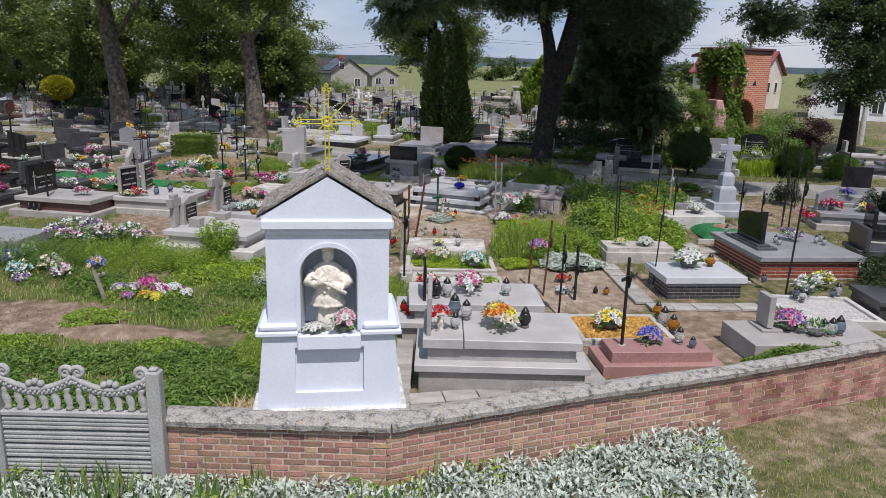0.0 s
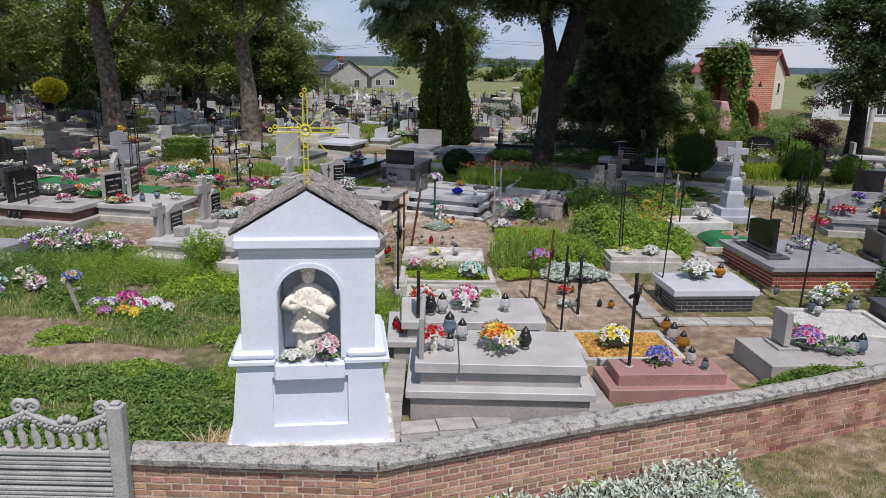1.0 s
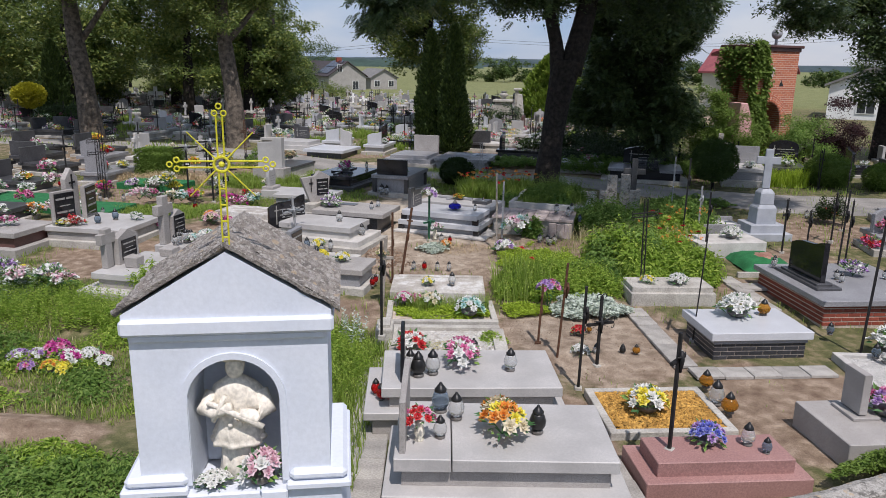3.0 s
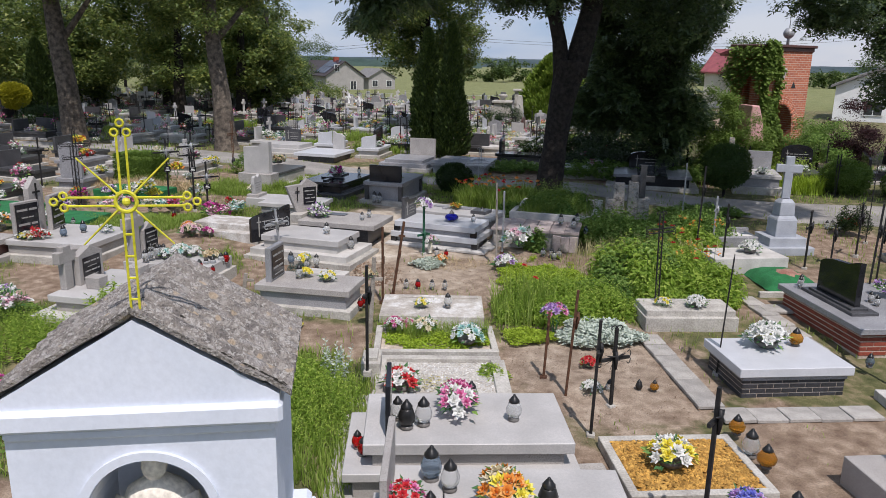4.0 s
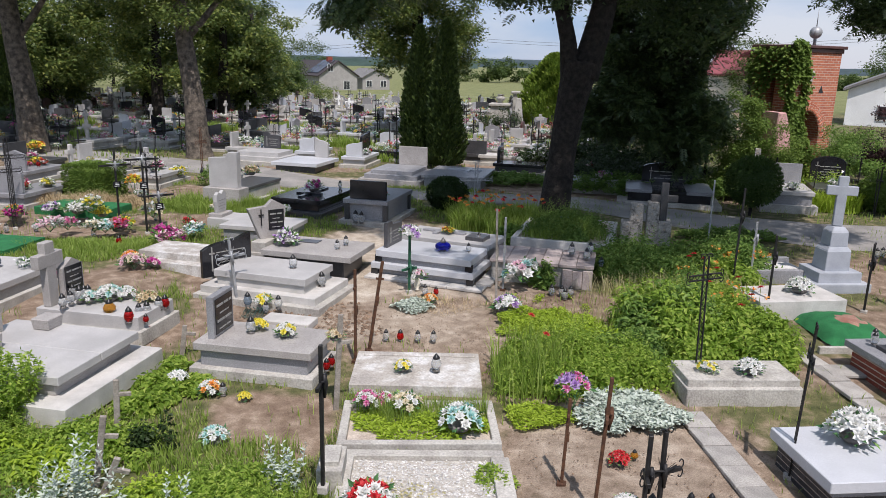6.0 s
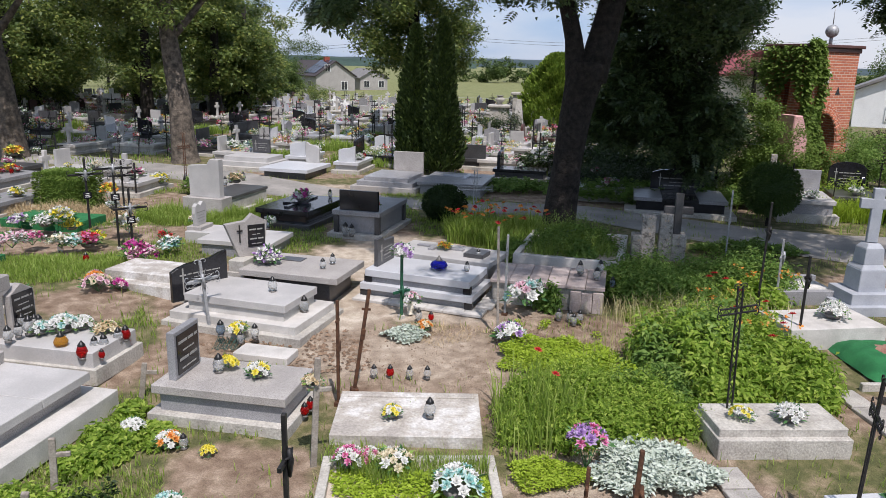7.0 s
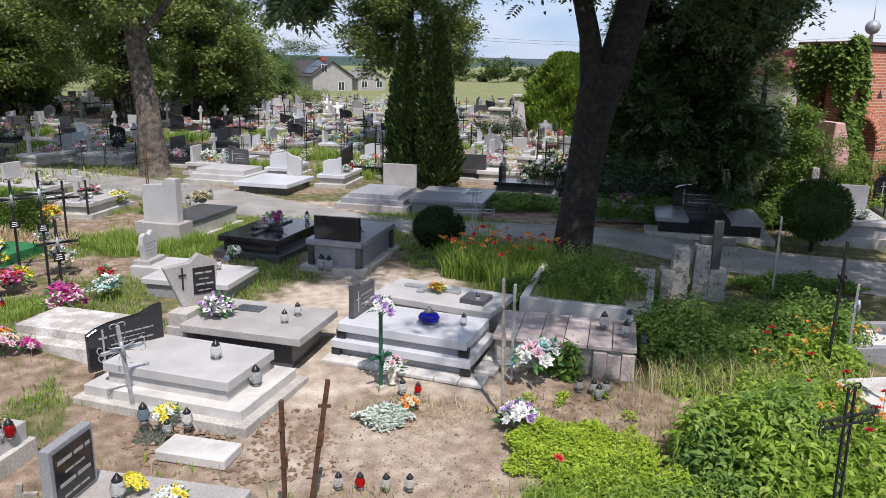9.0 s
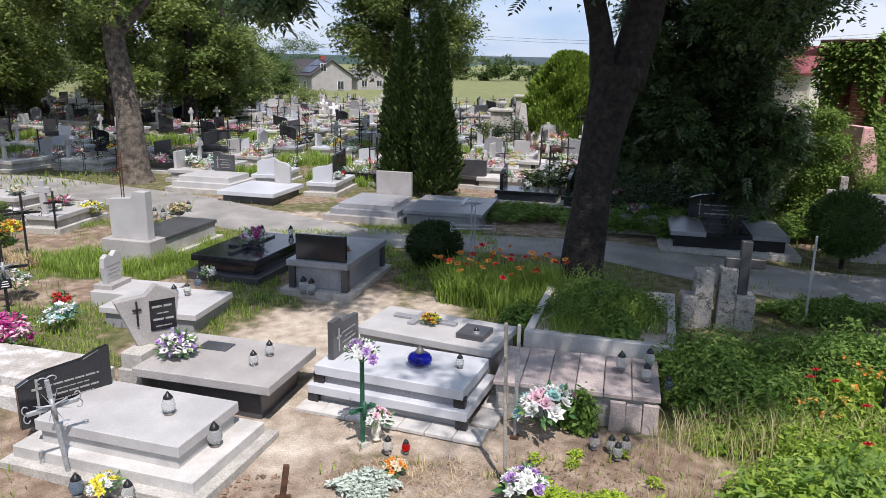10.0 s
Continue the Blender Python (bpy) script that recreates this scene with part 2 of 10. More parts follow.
M["house_white"] = material("white_render", (0.66, 0.67, 0.66), (0.74, 0.75, 0.74), 1.0, 0.9, bump=0.1)
M["roof_brown"] = material("dark_brown_roof", (0.04, 0.032, 0.034), (0.06, 0.048, 0.048), 2.0, 0.7, bump=0.3)
M["roof_red"] = material("red_sheet_roof", (0.20, 0.05, 0.06), (0.27, 0.075, 0.08), 2.0, 0.6, bump=0.2)
M["roof_grey"] = material("grey_sheet_roof", (0.15, 0.145, 0.14), (0.21, 0.20, 0.19), 2.0, 0.7, bump=0.2)
M["solar"] = material("solar_glass", (0.02, 0.025, 0.04), (0.03, 0.035, 0.05), 2.0, 0.15, bump=0.0)
M["window"] = material("dark_window_glass", (0.03, 0.035, 0.04), (0.05, 0.055, 0.06), 2.0, 0.08, bump=0.0)
M["pink_wall"] = material("faded_pink_plaster", (0.50, 0.27, 0.26), (0.60, 0.35, 0.33), 3.0, 0.9, bump=0.2)
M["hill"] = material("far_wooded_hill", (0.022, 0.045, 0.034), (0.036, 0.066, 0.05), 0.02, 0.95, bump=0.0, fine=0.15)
# distance haze put into the colour: paler and bluer than the near hill
M["hill_far"] = material("haze_tinted_far_hill", (0.030, 0.050, 0.058), (0.045, 0.068, 0.074), 0.02, 0.95, bump=0.0, fine=0.1)
M["pole"] = material("concrete_pole", (0.42, 0.41, 0.39), (0.52, 0.51, 0.49), 3.0, 0.9, bump=0.2)
M["netting"] = material("dark_green_netting", (0.02, 0.06, 0.05), (0.04, 0.10, 0.085), 30.0, 0.8, bump=0.0)
M["whitewash"] = material("flaking_whitewash", (0.33, 0.305, 0.275), (0.56, 0.55, 0.53), 4.0, 0.92, bump=0.6, fine=34, third=(0.40, 0.37, 0.33), grain=0.2)
M["cloth"] = material("faded_fabric", (0.5, 0.48, 0.44), (0.62, 0.60, 0.57), 9.0, 0.95, bump=0.3)

L = {}
L["ash"] = leaf_material("ash_leaf", (0.038, 0.069, 0.023), (0.062, 0.104, 0.033), (0.12, 0.17, 0.05), 0.42, 0.4, 0.5)
# lit copy of the ash leaf: sun on the sprays put into the colour
L["ash_lit"] = leaf_material("lit_ash_leaf", (0.045, 0.08, 0.03), (0.075, 0.12, 0.042), (0.15, 0.20, 0.07), 0.35, 0.36, 0.5)
L["linden"] = leaf_material("linden_leaf", (0.085, 0.132, 0.036), (0.150, 0.212, 0.054), (0.31, 0.34, 0.09), 0.5, 0.42, 0.4)
L["far_tree"] = leaf_material("far_tree_leaf", (0.05, 0.085, 0.022), (0.075, 0.12, 0.03), (0.12, 0.165, 0.04), 0.35)
L["thuja"] = leaf_material("thuja_spray", (0.026, 0.046, 0.015), (0.042, 0.07, 0.019), (0.08, 0.118, 0.028), 0.25)
L["thuja_light"] = leaf_material("light_thuja_spray", (0.10, 0.165, 0.022), (0.155, 0.235, 0.03), (0.24, 0.32, 0.05), 0.35)
L["golden"] = leaf_material("golden_shrub_leaf", (0.25, 0.25, 0.02), (0.36, 0.34, 0.025), (0.45, 0.42, 0.04), 0.3)
L["box"] = leaf_material("hedge_leaf", (0.10, 0.17, 0.03), (0.15, 0.23, 0.045), (0.22, 0.31, 0.07), 0.35)
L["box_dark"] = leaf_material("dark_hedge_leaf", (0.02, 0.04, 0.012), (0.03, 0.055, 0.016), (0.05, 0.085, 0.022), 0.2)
L["ball"] = leaf_material("clipped_leaf", (0.035, 0.068, 0.018), (0.055, 0.098, 0.024), (0.095, 0.145, 0.035), 0.25)
L["herb"] = leaf_material("fresh_herb_leaf", (0.17, 0.28, 0.04), (0.32, 0.46, 0.075), (0.55, 0.66, 0.15), 0.58)
L["nettle"] = leaf_material("nettle_leaf", (0.10, 0.19, 0.04), (0.17, 0.28, 0.06), (0.27, 0.38, 0.10), 0.42)
L["sedum"] = leaf_material("bright_sedum_leaf", (0.24, 0.34, 0.03), (0.33, 0.45, 0.04), (0.44, 0.56, 0.08), 0.35)
L["silver"] = leaf_material("silver_felted_leaf", (0.38, 0.44, 0.37), (0.50, 0.56, 0.48), (0.62, 0.67, 0.60), 0.15, 0.9)
L["grass"] = leaf_material("grass_blade", (0.18, 0.28, 0.045), (0.27, 0.38, 0.07), (0.40, 0.48, 0.14), 0.5)
L["dry_grass"] = leaf_material("dry_grass_blade", (0.40, 0.38, 0.16), (0.54, 0.49, 0.25), (0.66, 0.58, 0.36), 0.45)
L["iris"] = leaf_material("iris_leaf", (0.11, 0.20, 0.06), (0.18, 0.28, 0.09), (0.36, 0.42, 0.10), 0.35)
L["purple"] = leaf_material("dark_red_leaf", (0.025, 0.012, 0.014), (0.045, 0.02, 0.022), (0.07, 0.03, 0.03), 0.2)
L["straw"] = leaf_material("dry_straw", (0.36, 0.27, 0.15), (0.48, 0.37, 0.22), (0.6, 0.48, 0.3), 0.1, 0.9)
L["bouquet"] = leaf_material("cloth_leaf", (0.05, 0.14, 0.05), (0.09, 0.21, 0.08), (0.26, 0.40, 0.09), 0.25)
for key, a, b, c in (
    ("white", (0.66, 0.66, 0.62), (0.74, 0.74, 0.71), (0.80, 0.80, 0.77)),
    ("cream", (0.66, 0.58, 0.40), (0.72, 0.64, 0.47), (0.76, 0.70, 0.55)),
    ("pink", (0.58, 0.10, 0.26), (0.66, 0.20, 0.38), (0.72, 0.42, 0.55)),
    ("rose", (0.66, 0.36, 0.44), (0.72, 0.50, 0.56), (0.76, 0.62, 0.66)),
    ("magenta", (0.40, 0.03, 0.20), (0.50, 0.06, 0.28), (0.60, 0.14, 0.40)),
    ("red", (0.48, 0.02, 0.03), (0.58, 0.04, 0.05), (0.66, 0.10, 0.09)),
    ("yellow", (0.70, 0.58, 0.04), (0.76, 0.66, 0.08), (0.80, 0.74, 0.22)),
    ("orange", (0.66, 0.20, 0.03), (0.72, 0.30, 0.06), (0.76, 0.44, 0.16)),
    ("lilac", (0.30, 0.16, 0.42), (0.42, 0.26, 0.52), (0.56, 0.44, 0.62)),
    ("blue", (0.10, 0.12, 0.48), (0.18, 0.20, 0.56), (0.34, 0.36, 0.66)),
    ("mint", (0.20, 0.48, 0.45), (0.42, 0.62, 0.58), (0.66, 0.74, 0.70)),
):
    L[key] = leaf_material(key + "_petal", a, b, c, 0.25, 0.7)


# ---- mesh helpers ----
def part(name, bm, mat, parent=None, label="", smooth=False):
    """Links a bmesh as one mesh object, under a thing if one is given."""
    me = bpy.data.meshes.new(name)
    bm.to_mesh(me)
    bm.free()
    me.materials.append(mat)
    if smooth:
        for f in me.polygons:
            f.use_smooth = True
    ob = new(name, me)
    ob.parent = parent
    if label:
        ob["label"] = label
    return ob


def raw(name, verts, faces, mat, parent=None, label="", smooth=False):
    """Links arrays of vertices and equal-sided faces as one mesh object."""
    v, f = np.asarray(verts, np.float32), np.asarray(faces, np.int32)
    me = bpy.data.meshes.new(name)
    me.vertices.add(len(v))
    me.vertices.foreach_set("co", v.ravel())
    me.loops.add(f.size)
    me.loops.foreach_set("vertex_index", f.ravel())
    me.polygons.add(len(f))
    me.polygons.foreach_set("loop_start", np.arange(len(f), dtype=np.int32) * f.shape[1])
    me.polygons.foreach_set("loop_total", np.full(len(f), f.shape[1], np.int32))
    me.polygons.foreach_set("use_smooth", np.full(len(f), bool(smooth)))
    me.update(calc_edges=True)
    me.materials.append(mat)
    ob = new(name, me)
    ob.parent = parent
    if label:
        ob["label"] = label
    return ob


def thing(name, x, y, z, rz=0.0, label="", category="", group="", kind="", rx=0.0, ry=0.0):
    ob = new(name)
    ob.matrix_basis = pose(x, y, z, rx, ry, rz)
    ob.empty_display_size = 0.1
    return tagged(ob, label, category, group, kind)


def block(bm, x0, x1, y0, y1, z0, z1, bevel=0.008, taper=0.0):
    r = bmesh.ops.create_cube(bm, size=1.0, matrix=Matrix.LocRotScale(((x0 + x1) / 2, (y0 + y1) / 2, (z0 + z1) / 2), None, (x1 - x0, y1 - y0, z1 - z0)))
    vs = r["verts"]
    if taper:
        cx, cy = (x0 + x1) / 2, (y0 + y1) / 2
        for v in vs:
            if v.co.z > (z0 + z1) / 2:
                v.co.x, v.co.y = cx + (v.co.x - cx) * (1 - taper), cy + (v.co.y - cy) * (1 - taper)
    if bevel:
        es = list({e for v in vs for e in v.link_edges})
        bmesh.ops.bevel(bm, geom=es, offset=bevel, segments=1, affect="EDGES", profile=0.5)
    return bm


def slab(x0, x1, y0, y1, z0, z1, bevel=0.008, taper=0.0):
    return block(bmesh.new(), x0, x1, y0, y1, z0, z1, bevel, taper)


def rod(bm, a, b, r0, r1=None, seg=8):
    a, b = Vector(a), Vector(b)
    r1 = r0 if r1 is None else r1
    d = b - a
    m = Matrix.Translation((a + b) / 2) @ d.to_track_quat("Z", "Y").to_matrix().to_4x4()
    bmesh.ops.create_cone(bm, cap_ends=True, segments=seg, radius1=r0, radius2=r1, depth=d.length, matrix=m)
    return bm


def ball(bm, c, r, seg=8, sz=1.0):
    bmesh.ops.create_uvsphere(bm, u_segments=seg, v_segments=max(4, seg // 2 + 1), radius=r, matrix=Matrix.Translation(c) @ Matrix.Diagonal((1, 1, sz, 1)))
    return bm


def lathe(bm, profile, seg=12, at=(0, 0, 0)):
    rings = []
    for r, z in profile:
        rings.append([bm.verts.new((at[0] + r * math.cos(2 * math.pi * k / seg), at[1] + r * math.sin(2 * math.pi * k / seg), at[2] + z)) for k in range(seg)])
    for a, b in zip(rings, rings[1:]):
        for k in range(seg):
            bm.faces.new((a[k], a[(k + 1) % seg], b[(k + 1) % seg], b[k]))
    bm.faces.new(list(reversed(rings[0])))
    bm.faces.new(rings[-1])
    return bm


def prism(bm, pts, a0, a1, axis="x", bevel=0.006):
    """Extrudes an outline along x (outline in y, z) or along y (outline in x, z)."""
    def at(p, a):
        return (a, p[0], p[1]) if axis == "x" else (p[0], a, p[1])
    lo, hi = [bm.verts.new(at(p, a0)) for p in pts], [bm.verts.new(at(p, a1)) for p in pts]
    n = len(pts)
    fs = [bm.faces.new(lo), bm.faces.new(list(reversed(hi)))]
    for k in range(n):
        fs.append(bm.faces.new((lo[(k + 1) % n], lo[k], hi[k], hi[(k + 1) % n])))
    bmesh.ops.recalc_face_normals(bm, faces=fs)
    if bevel:
        es = {e for f in fs[:2] for e in f.edges}
        bmesh.ops.bevel(bm, geom=list(es), offset=bevel, segments=1, affect="EDGES", profile=0.5)
    return bm


def tube(bm, pts, radii, seg=8):
    """A tapered, bent tube through points."""
    rings, prev = [], None
    pts = [Vector(p) for p in pts]
    for i, p in enumerate(pts):
        d = (pts[min(i + 1, len(pts) - 1)] - pts[max(i - 1, 0)]).normalized()
        u = d.cross(Vector((0.31, 0.95, 0.05)) if prev is None else prev).normalized()
        w = d.cross(u)
        prev = -w if prev is None else d.cross(u).cross(d) * 0 + w * -1
        rings.append([bm.verts.new(p + (u * math.cos(2 * math.pi * k / seg) + w * math.sin(2 * math.pi * k / seg)) * radii[i]) for k in range(seg)])
        prev = Vector((0.31, 0.95, 0.05))
    for a, b in zip(rings, rings[1:]):
        for k in range(seg):
            bm.faces.new((a[k], a[(k + 1) % seg], b[(k + 1) % seg], b[k]))
    bm.faces.new(list(reversed(rings[0])))
    bm.faces.new(rings[-1])
    return bm


rng = np.random.default_rng(7)


def leaves(name, pos, size, mat, parent=None, label="", width=0.45, droop=0.2, flat=0.5, bend=0.12, aim=None, spread=1.0, tri=False):
    """Many diamond leaves at the given places. aim: a main direction for each leaf; otherwise any."""
    pos = np.asarray(pos, float)
    n = len(pos)
    d = rng.normal(size=(n, 3)) * spread
    d[:, 2] = d[:, 2] * (1 - flat) - droop
    if aim is not None:
        d = d * 0.35 + np.asarray(aim, float)
    d /= np.linalg.norm(d, axis=1, keepdims=True) + 1e-9
    s = np.cross(d, rng.normal(size=(n, 3)) * np.array([0.5, 0.5, 0.25]) + np.array([0, 0, 1.0]))
    s /= np.linalg.norm(s, axis=1, keepdims=True) + 1e-9
    nn = np.cross(s, d)
    ln = (np.asarray(size) * rng.uniform(0.65, 1.25, n))[:, None]
    base, tip = pos - d * ln * 0.1, pos + d * ln
    mid = pos + d * ln * 0.45 + nn * ln * bend
    l, r = mid + s * ln * width * 0.5, mid - s * ln * width * 0.5
    if tri:
        v = np.stack([l, tip, r], 1).reshape(-1, 3)
        return raw(name, v, np.arange(3 * n).reshape(-1, 3), mat, parent, label)
    v = np.stack([base, l, tip, r], 1).reshape(-1, 3)
    return raw(name, v, np.arange(4 * n).reshape(-1, 4), mat, parent, label)


def feathered(name, pos, size, mat, parent=None, pairs=5, width=0.2, droop=0.35):
    """Compound leaves: narrow leaflets in pairs along a drooping stalk, with one at the tip."""
    pos = np.asarray(pos, float)
    n = len(pos)
    d = rng.normal(size=(n, 3)) * np.array([1, 1, 0.3]) - np.array([0, 0, droop])
    d /= np.linalg.norm(d, axis=1, keepdims=True)
    s = np.cross(d, rng.normal(size=(n, 3)) * 0.3 + np.array([0, 0, 1.0]))
    s /= np.linalg.norm(s, axis=1, keepdims=True) + 1e-9
    nn = np.cross(s, d)
    ln = size * rng.uniform(0.7, 1.25, (n, 1))
    tris = []
    for k in range(pairs * 2 + 1):
        q = (k // 2 + 0.7) / (pairs + 0.6)
        side = 0 if k == pairs * 2 else (1 if k % 2 else -1)
        o = pos + d * ln * q - nn * ln * 0.18 * q * q
        dirn = d if side == 0 else d * 0.55 + s * side * 0.85 - nn * 0.18
        ll = ln * (0.42 if side == 0 else 0.40 * (1 - 0.35 * abs(q - 0.5)))
        w = np.cross(dirn, nn) * width * ll
        tris.append(np.stack([o + dirn * ll * 0.35 + w, o + dirn * ll, o + dirn * ll * 0.35 - w, o], 1))
    v = np.stack(tris, 1).reshape(-1, 3)
    return raw(name, v, np.arange(len(v)).reshape(-1, 4), mat, parent)


def blades(name, pos, height, mat, parent=None, label="", width=0.012, lean=0.45):
    """Grass-like blades: two joined pieces each, bending over."""
    pos = np.asarray(pos, float)
    n = len(pos)
    a = rng.uniform(0, 2 * np.pi, n)
    h = (np.asarray(height) * rng.uniform(0.5, 1.25, n))[:, None]
    out = np.stack([np.cos(a), np.sin(a), np.zeros(n)], 1) * (rng.uniform(0.1, 1.0, n)[:, None] * lean)
    side = np.stack([-np.sin(a), np.cos(a), np.zeros(n)], 1) * (np.asarray(width) * rng.uniform(0.6, 1.3, n))[:, None]
    z = np.array([0, 0, 1.0])
    m = pos + (out * 0.35 + z * 0.6) * h
    t = pos + (out + z * 0.95) * h
    v = np.stack([pos - side, pos + side, m + side * 0.8, t, m - side * 0.8], 1).reshape(-1, 3)
    f = np.arange(n)[:, None, None] * 5 + np.array([(0, 1, 2), (0, 2, 4), (4, 2, 3)])[None]
    return raw(name, v, f.reshape(-1, 3), mat, parent, label)


# ---- the lie of the land ----
LAND_Y = [0, 9, 12, 15, 20, 25, 35, 60, 78, 100, 150, 400, 1600]
LAND_Z = [0.12, 0.12, 0.08, 0.12, 0.32, 0.50, 0.62, 0.70, 0.60, 0.0, -1.3, -2.5, -4.0]
WALL_LINE = [(-9.0, 7.10), (-2.85, 7.16), (-0.35, 7.22), (0.1, 7.42), (1.62, 8.10), (3.94, 9.05), (6.44, 10.2), (16.0, 14.4)]


def wall_y(x):
    return float(np.interp(x, [p[0] for p in WALL_LINE], [p[1] for p in WALL_LINE]))


def rise(x, y):
    """The plots at the shaded side lie a little higher."""
    a, b, c = (np.clip(v, 0, 1) for v in ((-3.5 - x) / 2.5, (y - 12.2) / 2.5, (23.5 - y) / 3.0))
    return 0.2 * (a * a * (3 - 2 * a)) * (b * b * (3 - 2 * b)) * (c * c * (3 - 2 * c))


def land(x, y):
    """Height of the ground at a place inside the cemetery and beyond."""
    return float(np.interp(y, LAND_Y, LAND_Z) + rise(x, y))


def wander(x, y, s, seed=0.0):
    return noise.noise(Vector((x * s + seed, y * s - seed * 0.7, seed * 1.3)))


SOIL = [(9.4, 21.6, 2.2, 1.6), (11.5, 21.2, 2.0, 1.6), (2.6, 14.3, 1.9, 2.1), (0.3, 18.2, 1.5, 1.7), (2.4, 19.2, 1.4, 0.8), (-1.7, 15.2, 0.9, 0.7), (-6.8, 11.3, 1.7, 1.0), (-5.0, 10.7, 1.3, 0.42),
        (-5.6, 19.7, 1.0, 0.8), (-1.7, 23.0, 1.1, 1.2), (-6.4, 24.6, 2.2, 0.7), (1.9, 10.6, 0.5, 2.0), (4.6, 11.9, 1.0, 1.6), (5.6, 12.6, 1.6, 0.5),
        (-2.9, 18.2, 1.3, 0.6), (-1.1, 19.0, 0.8, 1.4), (7.5, 18.6, 1.3, 1.4), (-7.0, 28.0, 2.0, 1.5), (-5.0, 33.4, 3.0, 0.8), (-9.5, 30.5, 3.0, 0.7), (6.0, 17.0, 0.8, 0.7), (-8.6, 30.6, 2.4, 0.7), (-4.4, 24.9, 0.7, 0.9), (-8.4, 23.0, 2.0, 0.8), (-3.4, 22.2, 1.0, 0.4), (-11.5, 28.3, 3.0, 0.6), (-6.0, 17.4, 2.4, 1.6), (-9.0, 19.6, 1.8, 0.8), (-10.5, 24.6, 2.6, 1.8), (-3.3, 19.7, 0.9, 1.6), (-2.4, 20.9, 1.6, 1.2), (0.5, 20.9, 1.5, 0.7), (-0.2, 22.6, 0.8, 1.6), (-1.6, 25.6, 1.3, 1.4), (6.0, 30.5, 4.0, 2.6), (2.4, 36.0, 3.0, 2.2), (3.0, 31.0, 3.0, 1.6), (0.5, 8.5, 0.9, 0.6), (-1.2, 20.6, 1.6, 1.0), (-3.9, 20.4, 1.0, 1.2), (1.4, 20.0, 1.8, 0.6), (-1.3, 22.9, 1.2, 1.2), (0.9, 22.0, 1.6, 1.0), (-2.6, 17.9, 1.8, 0.8), (-1.5, 14.9, 0.7, 0.8), (0.2, 17.2, 1.4, 1.0)]


def soil_at(x, y):
    v = 0.0
    for cx, cy, rx, ry in SOIL:
        d = math.hypot((x - cx) / rx, (y - cy) / ry)
        v = max(v, min(1.0, max(0.0, 1.6 - d * 1.2)))
    return min(1.0, max(0.0, v + 0.35 * wander(x, y, 1.7, 3.0)))


PALE = [(-1.3, 22.8, 1.5, 1.9, 1.0), (-1.2, 20.4, 0.7, 1.5, 0.8), (0.2, 20.2, 1.6, 0.6, 0.7), (-0.6, 24.2, 1.6, 1.0, 0.8), (-1.0, 18.4, 1.3, 0.9, 0.45), (0.6, 18.4, 1.4, 1.2, 0.4), (2.4, 14.4, 1.6, 2.0, 0.3), (-3.8, 30.6, 2.6, 1.2, 0.8)]


def pale_at(x, y):
    """How sandy and pale the trodden ground is."""
    v = max(w * min(1.0, max(0.0, 1.7 - 1.35 * math.hypot((x - cx) / rx, (y - cy) / ry))) for cx, cy, rx, ry, w in PALE)
    return min(1.0, max(0.0, v * (1 + 0.8 * wander(x, y, 1.5, 14.0))))


